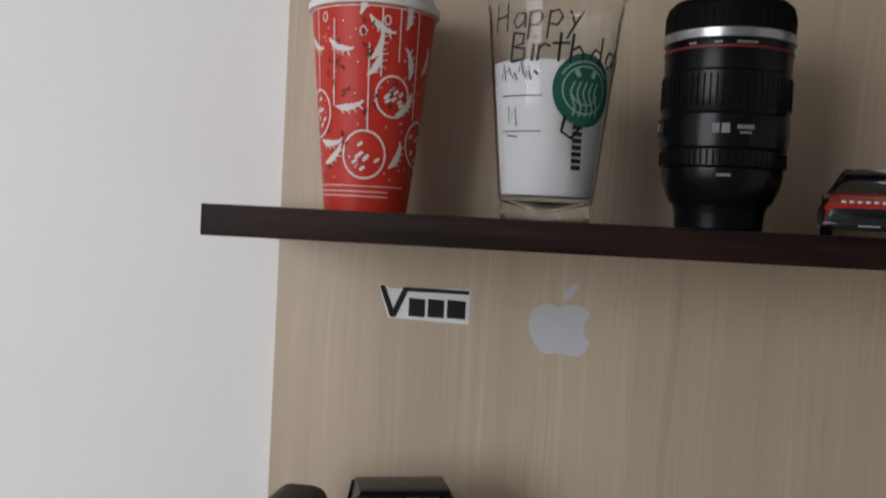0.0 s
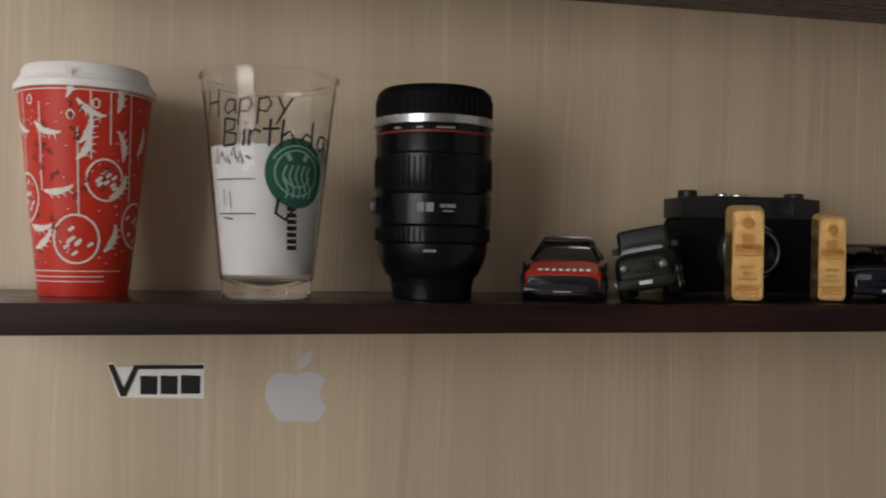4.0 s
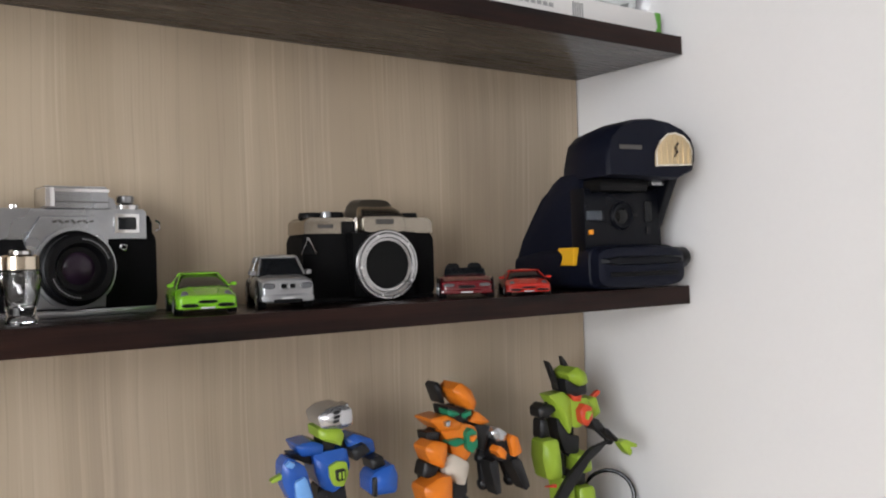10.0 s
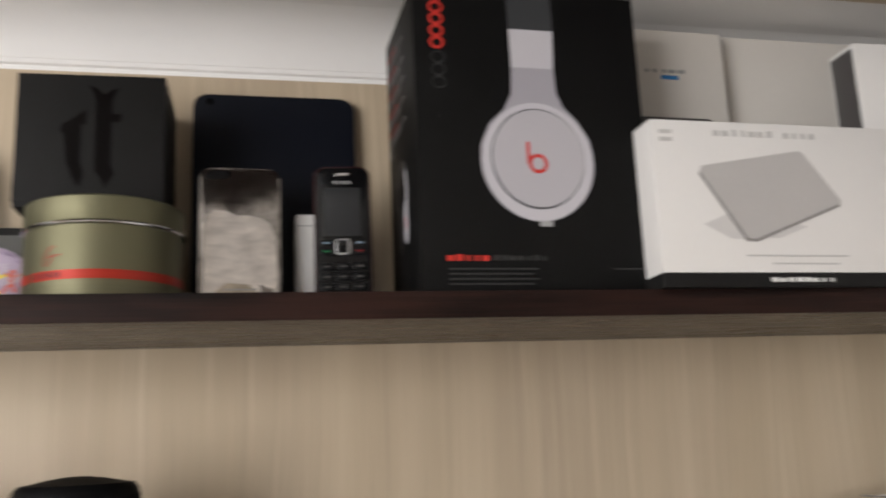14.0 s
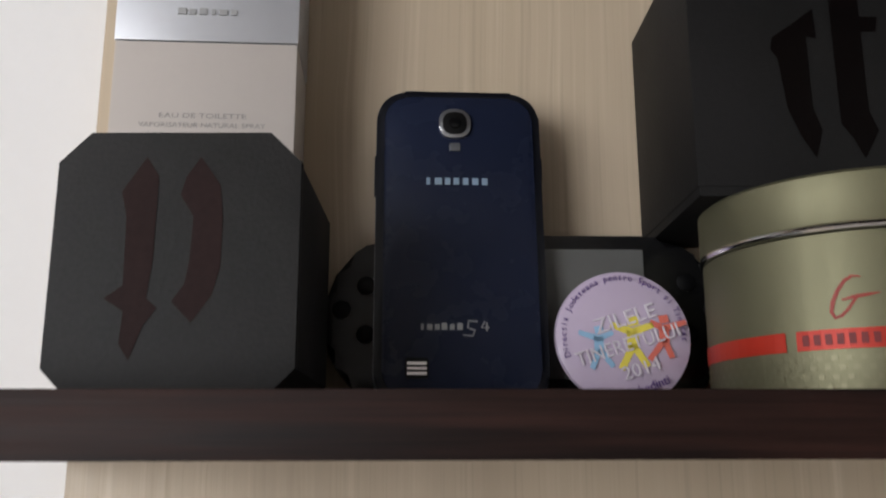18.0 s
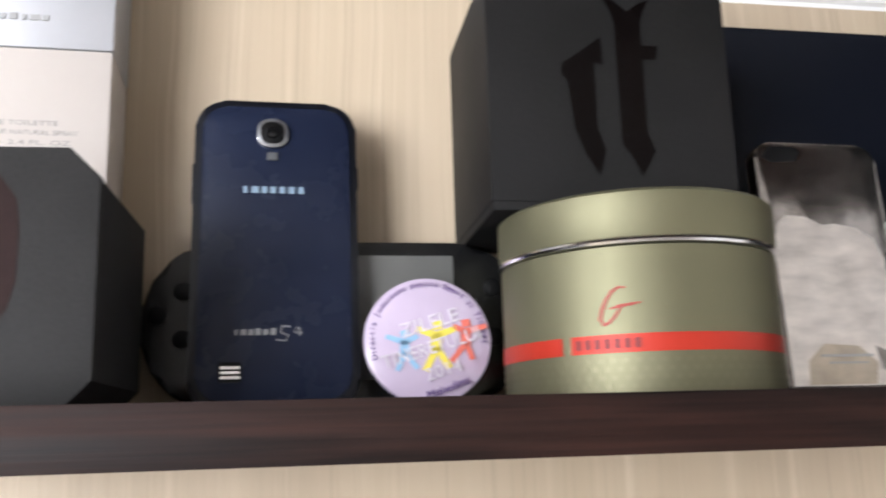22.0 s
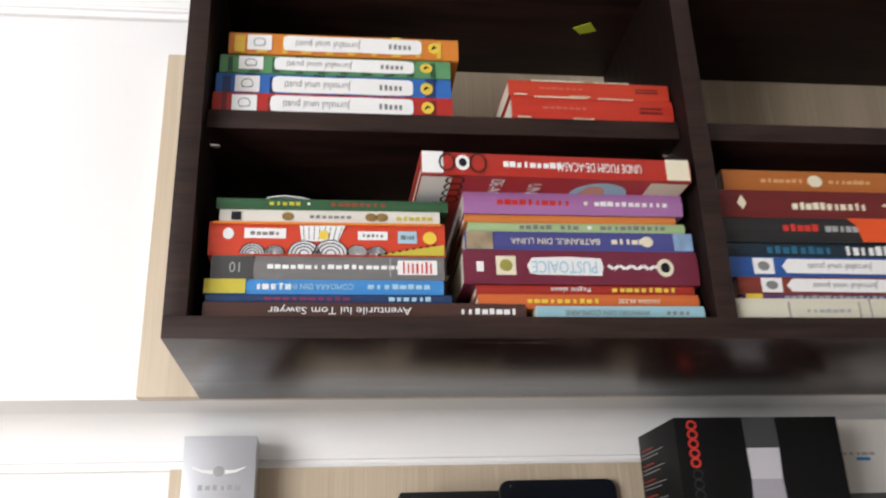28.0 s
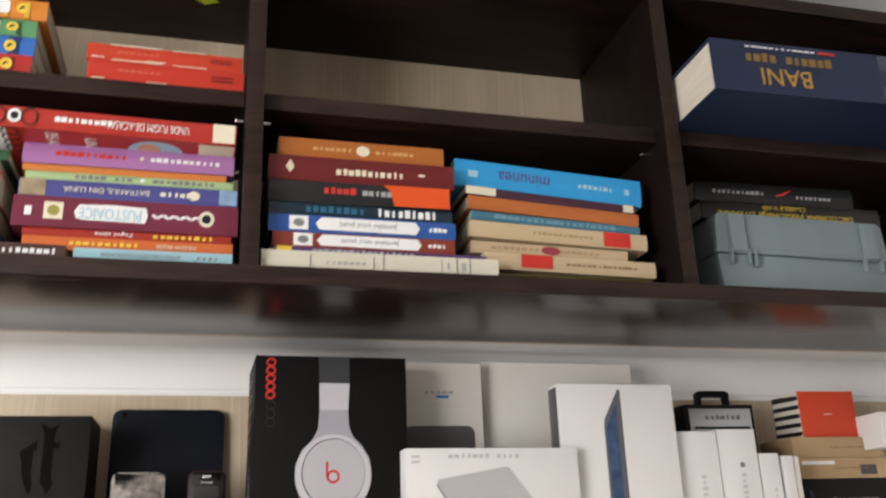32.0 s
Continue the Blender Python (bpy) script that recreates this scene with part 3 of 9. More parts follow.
def model_car(name, label, m, paint, L, W, H, kind="saloon", trim=None, wheel=0.27, roof=None, lower=None, group="model cars", panes=None, front_style=None):
    """A small model car that faces the front: lofted body, glasshouse, roof, wheels, lamps, grille, bumper and plate."""
    car = thing(name, label, "model car", m, group)
    trim = trim or SILVER
    w, g = W / 2, H * 0.12
    belt = {"saloon": 0.60, "suv": 0.62, "jeep": 0.66, "sports": 0.64, "open": 0.66}[kind]
    nose = {"saloon": 0.52, "suv": 0.56, "jeep": 0.62, "sports": 0.46, "open": 0.50}[kind]
    lo, hb = g, H * belt
    flat = 6.0 if kind == "jeep" else 4.4
    wn = {"saloon": 0.90, "suv": 0.90, "jeep": 0.84, "sports": 0.90, "open": 0.86}[kind]
    bonnet = -0.20 if kind != "sports" else -0.24
    body = loft([(-L / 2, w * wn * 0.93, lo + H * 0.05, H * nose * 0.86), (-L * 0.494, w * wn, lo + H * 0.01, H * nose * 0.94), (-L * 0.475, w * (wn + 0.04), lo, H * nose), (-L * 0.40, w * 0.985, lo * 0.9, H * (nose + 0.3 * (belt - nose))),
                 (-L * 0.30, w, lo * 0.85, H * (nose + 0.7 * (belt - nose))), (L * bonnet, w, lo * 0.85, hb), (L * 0.05, w, lo * 0.85, hb * 1.01), (L * 0.25, w, lo * 0.85, hb * 1.02), (L * 0.42, w * 0.97, lo * 0.95, hb * (1.0 if kind != "sports" else 1.05)),
                 (L * 0.485, w * 0.90, lo, hb * 0.95), (L / 2, w * 0.80, lo + H * 0.06, hb * 0.88)], 28, flat)
    part("body", body, paint, car, smooth=50)
    if lower:
        rise = 0.88 if front_style == "concept" else 0.62
        part("lower_cladding", loft([(-L * 0.503, w * 0.84, lo * 0.9, H * nose * rise), (-L * 0.48, w * 0.98, lo * 0.8, H * nose * (rise + 0.02)), (L * 0.48, w * 1.02, lo * 0.8, H * 0.40), (L * 0.502, w * 0.85, lo, H * 0.40)], 20, 5), lower, car)
    if kind != "open":
        front, back = {"saloon": (-0.20, 0.34), "suv": (-0.20, 0.47), "jeep": (-0.16, 0.49), "sports": (-0.22, 0.36)}[kind]
        rake, tail = {"saloon": (0.15, 0.13), "suv": (0.15, 0.09), "jeep": (0.04, 0.01), "sports": (0.22, 0.2)}[kind]
        tuck = {"jeep": 0.93, "saloon": 0.76, "suv": 0.74, "sports": 0.68}[kind]
        y0, y1 = front * L, back * L
        part("glasshouse", loft([(y0, w * 0.86, hb * 0.9, hb * 1.01, 0.99), (y0 + rake * L, w * 0.9, hb * 0.9, H * 0.955, tuck), (y1 - tail * L, w * 0.9, hb * 0.9, H * 0.955, tuck), (y1, w * 0.86, hb * 0.9, hb * 1.02, 0.99)], 24, 6), panes or CAR_GLASS, car, "clear windows" if panes else "dark tinted windows")
        part("roof", loft([(y0 + rake * L * 0.93, w * tuck * 0.90, H * 0.935, H * 0.965), (y0 + rake * L * 1.2, w * tuck * 0.93, H * 0.93, H), (y1 - tail * L * 1.2, w * tuck * 0.93, H * 0.93, H), (y1 - tail * L * 0.93, w * tuck * 0.90, H * 0.935, H * 0.965)], 20, 4), roof or paint, car)
        if panes:
            for s in (-1, 1):
                for yc in (0.0, 0.30):
                    part("car_seat", loft([((front + 0.42 * (back - front) + yc * (back - front)) * L, w * 0.26, hb * 0.8, hb + (H - hb) * 0.34), ((front + 0.47 * (back - front) + yc * (back - front)) * L, w * 0.28, hb * 0.8, hb + (H - hb) * 0.46)], 12, 3), RUBBER, car, "dark moulded seat", m=pose(s * w * 0.40, 0, 0))
            part("dashboard", loft([(y0 + 0.05 * L, w * 0.74, hb * 0.92, hb * 1.02), (y0 + 0.10 * L, w * 0.76, hb * 0.92, hb * 1.10)], 14, 4), RUBBER, car, "dark dashboard")
            part("rear_shelf", loft([(y1 - 0.22 * (y1 - y0), w * 0.72, hb * 0.92, hb * 1.04), (y1 - 0.06 * L, w * 0.74, hb * 0.92, hb * 1.04)], 14, 4), RUBBER, car, "dark rear shelf")
        for s in (-1, 1):
            for a, b in (((y0, w * 0.87, hb), (y0 + rake * L, w * tuck * 0.92, H * 0.955)), ((y1, w * 0.87, hb), (y1 - tail * L, w * tuck * 0.92, H * 0.955)),
                         (((y0 + y1) / 2, w * 0.93, hb), ((y0 + y1) / 2, w * tuck * 0.935, H * 0.955))):
                part("pillar", tube([(s * a[1], a[0], a[2]), (s * b[1], b[0], b[2])], H * 0.022, 6), roof or paint, car)
            if front_style in ("vintage", "concept"):
                continue
            part("door_mirror", loft([(y0 + 0.03 * L, 0.0022, hb, hb * 1.13), (y0 + 0.055 * L, 0.0028, hb * 0.99, hb * 1.15), (y0 + 0.075 * L, 0.002, hb, hb * 1.12)], 10, 3), paint, car, m=pose(s * (w + 0.001), 0, 0))
    else:
        part("windscreen", loft([(-L * 0.16, w * 0.8, hb * 0.95, hb * 1.05), (-L * 0.10, w * 0.76, hb * 0.95, H * 0.86), (-L * 0.085, w * 0.74, hb * 0.95, H * 0.86)], 16, 5), CAR_GLASS, car)
        for s in (-1, 1):
            part("car_seat", loft([(L * 0.05, w * 0.3, hb * 0.7, H * 0.97), (L * 0.10, w * 0.3, hb * 0.7, H)], 12, 3), RUBBER, car, m=pose(s * w * 0.42, 0, 0))
    rw = H * wheel
    for s in (-1, 1):
        for y in (-L * 0.31, L * 0.30):
            wh = part("wheel", lathe([(rw * 0.98, -0.0032), (rw, -0.0025), (rw, 0.0025), (rw * 0.98, 0.0032), (rw * 0.7, 0.0034)], 20, axis="x"), RUBBER, car, m=pose(s * (w - 0.0028), y, rw, 0, 0, 0 if s > 0 else 180))
            part("wheel_arch", lathe([(rw * 1.20, 0), (rw * 1.20, 0.0005), (rw * 1.0, 0.0008)], 20, axis="x"), BLACK, car, m=pose(s * (w + 0.0001) * (0.985 if y < 0 else 1.0), y, rw * 1.04, 0, 0, 0 if s > 0 else 180))
            rim = lathe([(rw * 0.68, 0.0033), (rw * 0.64, 0.0024), (rw * 0.2, 0.0028), (rw * 0.12, 0.0038), (0.0002, 0.0038)], 20, axis="x")
            for k in range(5):
                a = 2 * math.pi * k / 5
                tube([(0.0032, rw * 0.15 * math.cos(a), rw * 0.15 * math.sin(a)), (0.0036, rw * 0.66 * math.cos(a), rw * 0.66 * math.sin(a))], rw * 0.09, 5, rim)
            part("rim", rim, ALLOY, wh)
    fy = -L * 0.497
    zn = H * nose
    front_style = front_style or kind
    if kind in ("saloon", "suv", "sports") and front_style != "concept":
        for s in (-1, 1):
            part("bonnet_crease", tube([(s * w * 0.34, -L * 0.455, H * (nose + 0.01)), (s * w * 0.42, -L * 0.34, H * (nose + 0.58 * (belt - nose)) + 0.0002), (s * w * 0.50, L * bonnet, hb)], 0.00045, 5), paint, car)
            part("wiper", tube([(s * w * 0.50 - w * 0.10, front * L + rake * L * 0.08, hb * 1.02), (s * w * 0.05, front * L + rake * L * 0.16, hb * 1.05)], 0.0003, 5), BLACK, car)
    for s in (-1, 1):
        if front_style == "concept":
            part("fender_flare", loft([(-L * 0.47, w * 0.10, lo, H * 0.34), (-L * 0.40, w * 0.16, lo, H * 0.44), (-L * 0.20, w * 0.12, lo, H * 0.34)], 12, 3), BLACK, car, m=pose(s * w * 0.93, 0, 0))
        elif front_style == "jeep":
            part("headlight", lathe([(W * 0.075, 0), (W * 0.075, 0.0015), (W * 0.05, 0.0028), (0.0003, 0.0032)], 16, axis="y"), LAMP_LENS, car, m=pose(s * w * 0.66, fy - 0.001, zn * 0.72))
        elif front_style == "vintage":
            part("headlight", loft([(fy - 0.0022, W * 0.06, zn * 0.66, zn * 0.82), (fy, W * 0.075, zn * 0.63, zn * 0.85), (fy + 0.006, W * 0.07, zn * 0.64, zn * 0.84)], 16, 2.2), LAMP_LENS, car, m=pose(s * w * 0.70, -0.0012, 0))
            part("indicator", box(-W * 0.05, W * 0.05, fy - 0.001, fy + 0.004, zn * 0.50, zn * 0.56, 0.0003), LAMP_LENS, car, m=pose(s * w * 0.72, 0, 0))
        elif front_style == "sports":
            part("headlight", loft([(fy + L * 0.012, W * 0.05, zn * 0.72, zn * 0.84), (fy + L * 0.04, W * 0.075, zn * 0.78, zn * 1.02), (fy + L * 0.10, W * 0.045, zn * 0.98, zn * 1.20)], 14, 3), LAMP_LENS, car, m=pose(s * w * 0.70, 0, 0))
            part("air_intake", loft([(fy - 0.0012, W * 0.12, zn * 0.40, zn * 0.56), (fy + 0.003, W * 0.13, zn * 0.38, zn * 0.58)], 14, 3.5), BLACK, car, m=pose(s * w * 0.58, -0.0035, 0))
        else:
            part("headlight", loft([(fy - 0.0016, W * 0.085, zn * 0.68, zn * 0.82), (fy, W * 0.105, zn * 0.66, zn * 0.86), (fy + 0.007, W * 0.10, zn * 0.70, zn * 0.94)], 16, 3), LAMP_LENS, car, m=pose(s * w * 0.66, 0, 0))
    if front_style == "vintage":
        part("grille_surround", prism(rounded(W * 0.90, zn * 0.34, zn * 0.10, 6, zn * 0.575), fy - 0.0014, fy + 0.002, bevel=0.0004), trim, car, "chrome grille surround")
        part("grille", prism(rounded(W * 0.84, zn * 0.25, zn * 0.08, 6, zn * 0.62), fy - 0.0021, fy + 0.001), BLACK, car)
        part("grille_badge", prism([(-0.0012, zn * 0.70), (0.0012, zn * 0.70), (0.0014, zn * 0.80), (-0.0014, zn * 0.80)], fy - 0.0028, fy, bevel=0.0002), trim, car)
        part("chrome_bumper", tube([(-w * 1.02, -L * 0.44, zn * 0.44), (-w * 0.9, -L * 0.505, zn * 0.44), (0, -L * 0.522, zn * 0.44), (w * 0.9, -L * 0.505, zn * 0.44), (w * 1.02, -L * 0.44, zn * 0.44)], H * 0.030, 8), trim, car)
    elif front_style == "suv":
        for s in (-1, 1):
            kg = part("grille", prism(rounded(W * 0.13, zn * 0.22, 0.0012, 5, zn * 0.64), fy - 0.0022, fy + 0.002, bevel=0.0003), trim, car, m=pose(s * W * 0.08, 0, 0))
            part("grille_opening", prism(rounded(W * 0.10, zn * 0.15, 0.0009, 5, zn * 0.675), fy - 0.0026, fy), BLACK, kg)
        part("air_intake", loft([(-L * 0.5165, w * 0.52, zn * 0.22, zn * 0.34), (-L * 0.50, w * 0.56, zn * 0.20, zn * 0.36)], 14, 4), BLACK, car)
    elif front_style == "saloon":
        gr = part("grille", prism(rounded(W * 0.40, zn * 0.27, 0.0015, 5, zn * 0.62), fy - 0.0020, fy + 0.002, bevel=0.0004), trim, car, "chrome framed grille")
        part("grille_opening", prism(rounded(W * 0.36, zn * 0.20, 0.0011, 5, zn * 0.655), fy - 0.0024, fy), BLACK, gr)
        part("grille_badge", tube([(-W * 0.06, fy - 0.0027, zn * 0.755), (W * 0.06, fy - 0.0027, zn * 0.755)], 0.0005, 6), trim, gr)
    elif front_style == "concept":
        part("grille", loft([(fy - 0.0020, w * 0.62, zn * 0.34, zn * 0.58), (fy + 0.003, w * 0.66, zn * 0.32, zn * 0.60)], 14, 4), BLACK, car)
    elif front_style == "jeep":
        part("grille", box(-w * 0.36, w * 0.36, fy - 0.0022, fy + 0.002, zn * 0.60, zn * 0.84, 0.0006), BLACK, car)
        for k in range(5):
            part("grille_bar", box(-0.0004, 0.0004, fy - 0.0028, fy - 0.001, zn * 0.61, zn * 0.83), paint, car, smooth=None, m=pose(w * (-0.28 + 0.14 * k), 0, 0))
    else:
        part("grille", loft([(fy - 0.0016, w * 0.30, zn * 0.58, zn * 0.74), (fy + 0.002, w * 0.34, zn * 0.56, zn * 0.76)], 14, 3), BLACK, car)
    part("bumper", loft([(-L * 0.512, w * 0.70, lo * 1.2, H * nose * 0.44), (-L * 0.50, w * 0.94, lo * 1.05, H * nose * 0.50), (-L * 0.44, w * 1.0, lo * 1.05, H * nose * 0.48)], 18, 4), BLACK if front_style == "vintage" else (lower or paint), car)
    part("number_plate", box(-w * 0.22, w * 0.22, -L * 0.516 - (0.0022 if front_style == "vintage" else 0), -L * 0.508, H * nose * 0.31, H * nose * 0.40, 0.0003), PLATE, car, "white plate with no legible marks")
    return car


# ---- middle shelf: cups, models, cameras ----
Z1 = SH1 + 0.0002
# stickers on the panel
sk = thing("wall_sticker", "black and white lettered logo sticker on the pale panel", "sticker", pose(0.157, -0.0003, 1.2335))
outline = [(-0.0345, 0.0135), (-0.029, 0.0135), (-0.0265, 0.0105), (0.0342, 0.0125), (0.0342, -0.0135), (-0.026, -0.0115)]
printed("backing", patch(outline), PRINT_WHITE, sk)
mk = patch([(-0.0335, 0.0125), (-0.0295, 0.0125), (-0.0225, -0.0045), (-0.0155, 0.0118), (0.0333, 0.0115), (0.0333, 0.0085), (-0.0125, 0.0088), (-0.0205, -0.0108), (-0.0245, -0.0108)], y=-0.0004)
for x0, x1 in ((-0.0110, 0.0010), (0.0032, 0.0152), (0.0175, 0.0312)):
    patch([(x0, -0.0095), (x1, -0.0099), (x1, 0.0035), (x0, 0.0042)], mk, -0.0004)
printed("mark", mk, PRINT_BLACK, sk)
sk = thing("wall_sticker", "matt silver fruit shaped sticker on the pale panel", "sticker", pose(0.2585, -0.0003, 1.2255))
fr = [(0.0, 0.010), (0.006, 0.0135), (0.013, 0.0135), (0.0195, 0.010), (0.0225, 0.0065), (0.0185, 0.002), (0.0175, -0.004), (0.019, -0.010), (0.0235, -0.0135), (0.020, -0.021), (0.014, -0.0255), (0.008, -0.0245),
      (0.0, -0.023), (-0.007, -0.0245), (-0.013, -0.0235), (-0.020, -0.014), (-0.0235, -0.003), (-0.022, 0.006), (-0.0165, 0.012), (-0.009, 0.0135)]
STK = material("silver_sticker", (0.56, 0.56, 0.585), 0.5, 0.0, vary=0.03)
for _ in range(2):
    fr = [(p[0] * a + q[0] * (1 - a), p[1] * a + q[1] * (1 - a)) for p, q in zip(fr, fr[1:] + fr[:1]) for a in (0.78, 0.22)]
printed("fruit", patch(fr), STK, sk)
printed("leaf", patch([(0.001, 0.0155), (0.002, 0.022), (0.007, 0.028), (0.0125, 0.030), (0.0115, 0.0235), (0.007, 0.0175)]), STK, sk)

# red paper cup
RED_CUP = material("red_printed_paper", (0.50, 0.026, 0.012), 0.45, vary=0.04)
cup = thing("paper_cup", "red paper coffee cup with white ornament print and white lid", "cup", pose(0.1172, -0.063, Z1, 0, 0, -6))
CUP = (0.0275, 0.0415, 0.131)
part("cup_body", lathe([(0.0262, 0.004), (0.0262, 0.0), (CUP[0], 0.0), (CUP[1] - 0.0005, 0.129), (0.0415, 0.131), (0.0405, 0.1325), (0.0398, 0.131)], 48), RED_CUP, cup)
LIDM = material("white_lid_plastic", (0.72, 0.71, 0.70), 0.35, vary=0.03)
part("lid", lathe([(0.0412, 0.129), (0.0432, 0.1295), (0.0434, 0.1335), (0.0418, 0.135), (0.0412, 0.137), (0.0396, 0.1375), (0.0388, 0.1432), (0.0375, 0.1450), (0.034, 0.1450), (0.033, 0.1420), (0.0005, 0.1420)], 48), LIDM, cup, "white plastic sip lid")
rnd = random.Random(4)
art = []
for x, top, bot in ((-0.034, 0.127, 0.075), (-0.018, 0.120, 0.066), (0.006, 0.105, 0.050), (0.014, 0.127, 0.085), (0.026, 0.127, 0.095), (-0.052, 0.127, 0.09), (0.040, 0.127, 0.06)):
    art.append([(x, top, 0.0009), (x * 0.97, bot, 0.0009)])
for cx, cz, r in ((-0.034, 0.062, 0.0135), (0.004, 0.036, 0.0135), (0.022, 0.073, 0.0115), (-0.055, 0.05, 0.012), (0.046, 0.045, 0.013)):
    art.append([(cx + r * math.cos(a), cz + r * 1.12 * math.sin(a), 0.0013) for a in [2 * math.pi * k / 22 for k in range(23)]])
    for k in range(9):
        a, q = rnd.uniform(0, 6.3), r * rnd.uniform(0.1, 0.75)
        x, z = cx + q * math.cos(a), cz + q * math.sin(a)
        art.append([(x - 0.0016, z - 0.0012, 0.0019), (x + 0.0016, z + 0.0012, 0.0019)])
for x, z, a in ((-0.022, 0.108, -50), (0.000, 0.122, 60), (0.006, 0.122, -60), (0.007, 0.095, 40), (0.005, 0.085, 35), (0.030, 0.115, 60), (-0.016, 0.066, -20), (0.024, 0.062, 20), (-0.030, 0.045, -30), (-0.026, 0.03, 10), (0.020, 0.028, 35), (0.0335, 0.085, 70), (-0.044, 0.112, -60), (0.046, 0.09, 40)):
    c, s = math.cos(radians(a)), math.sin(radians(a))
    spine = [(x + 0.0195 * f * math.cos(radians(a) + 0.5 * f), z + 0.0195 * f * math.sin(radians(a) + 0.5 * f)) for f in (0, 0.2, 0.4, 0.6, 0.8, 1.0)]
    art.append([(px, pz, w_) for (px, pz), w_ in zip(spine, (0.0012, 0.0030, 0.0042, 0.0038, 0.0026, 0.0006))])
    for q, (px, pz) in enumerate(spine[1:5]):
        for o in (-0.75, 0.75):
            b_ = radians(a) + 0.1 * (q + 1) + o
            art.append([(px, pz, 0.0012), (px + 0.0048 * math.cos(b_), pz + 0.0048 * math.sin(b_), 0.0005)])
for cx, cz in ((-0.026, 0.1215), (0.017, 0.1195), (0.002, 0.112)):
    art.append([(cx + 0.002 * math.cos(a), cz + 0.0028 * math.sin(a), 0.0009) for a in [2 * math.pi * k / 12 for k in range(13)]])
for k in range(90):
    x, z = rnd.uniform(-0.05, 0.05), rnd.uniform(0.02, 0.122)
    art.append([(x, z, 0.0008), (x + 0.0009, z + 0.0002, 0.0008)])
for z in (0.016, 0.0125, 0.0095):
    art.append([(x * 0.004, z, 0.0006) for x in range(-11, 6 if z < 0.015 else 9)])
art.append([(x * 0.004, 0.1275, 0.0007) for x in range(-18, 19)])
printed("white_print", ribbon(art, 0.001), material("cup_white_print", (0.68, 0.62, 0.58), 0.6), cup, cone=CUP)
dk = []
for k in range(26):
    x, z = rnd.choice(((-0.018, 0.1), (-0.012, 0.085), (0.004, 0.105), (0.006, 0.07), (-0.014, 0.05), (0.022, 0.075), (0.005, 0.04), (-0.022, 0.03)))
    x, z = x + rnd.gauss(0, 0.004), z + rnd.gauss(0, 0.005)
    a = rnd.uniform(0, 6.3)
    dk.append([(x, z, 0.0012), (x + 0.003 * math.cos(a), z + 0.003 * math.sin(a), 0.0012), (x + 0.004 * math.cos(a + 0.8), z + 0.004 * math.sin(a + 0.8), 0.0008)])
printed("dark_print", ribbon(dk, 0.001), material("cup_dark_print", (0.10, 0.015, 0.02), 0.6), cup, cone=CUP, lift=0.0006)

# clear plastic cup with a paper sleeve inside
cup = thing("plastic_cup", "clear plastic cup with handwriting, green emblem and white paper inside", "cup", pose(0.2345, -0.092, Z1, 0, 0, -10) @ Matrix.Diagonal((1, 1, 0.957, 1)))
PC = (0.0285, 0.0425, 0.140)
CUP_PLASTIC = glass("clear_cup_plastic", (0.975, 0.98, 0.98), 0.04, 1.07)
CUP_PLASTIC.node_tree.nodes["Principled BSDF"].inputs["Coat Weight"].default_value = 0.7
prof = [(0.0005, 0.003), (0.026, 0.003), (0.0275, 0.0), (0.0287, 0.001), (0.0290, 0.012), (0.0300, 0.0135), (0.0418, 0.134), (0.0424, 0.135), (0.0427, 0.1450), (0.0450, 0.1460), (0.0450, 0.1485), (0.0438, 0.1490), (0.0419, 0.1470), (0.0408, 0.134), (0.0293, 0.0150), (0.0280, 0.012), (0.0005, 0.0045)]
part("cup_body", lathe(prof, 48), CUP_PLASTIC, cup, "clear plastic shell")
PAPER = material("white_paper", (0.72, 0.72, 0.73), 0.8, vary=0.05)
part("paper_roll", lathe([(0.0282, 0.016), (0.0284, 0.017), (0.0366, 0.100), (0.0361, 0.1003), (0.0275, 0.017)], 48), PAPER, cup, "rolled white paper inside")
INK = material("black_marker", (0.0075, 0.0075, 0.009), 0.5)
HAND = {"H": [[(0, 0), (0.02, 1)], [(0, 0.48), (0.55, 0.55)], [(0.62, -0.05), (0.55, 1)]], "a": [[(0.5, 0.52), (0.2, 0.56), (0.04, 0.25), (0.2, 0), (0.45, 0.16), (0.5, 0.52), (0.55, 0)]],
        "p": [[(0, 0.58), (0, -0.45)], [(0, 0.5), (0.3, 0.6), (0.46, 0.35), (0.3, 0.05), (0, 0.1)]], "y": [[(0, 0.58), (0.22, 0.1)], [(0.52, 0.62), (0.22, 0.05), (0, -0.45)]],
        "B": [[(0, 0), (0, 1)], [(0, 1), (0.42, 0.92), (0.4, 0.6), (0, 0.52), (0.5, 0.42), (0.5, 0.06), (0, 0)]], "i": [[(0.1, 0), (0.1, 0.6)], [(0.1, 0.78), (0.14, 0.84)]], "r": [[(0, 0), (0, 0.6)], [(0, 0.42), (0.16, 0.6), (0.38, 0.5)]],
        "t": [[(0.18, 0), (0.15, 1)], [(-0.1, 0.62), (0.48, 0.66)]], "h": [[(0, 0), (0, 1)], [(0, 0.4), (0.25, 0.58), (0.42, 0.36), (0.45, 0)]], "d": [[(0.46, 1), (0.46, 0)], [(0.46, 0.42), (0.2, 0.56), (0, 0.26), (0.2, 0), (0.46, 0.12)]]}
STEP = {"i": 0.30, "r": 0.52, "t": 0.58, "H": 0.86}
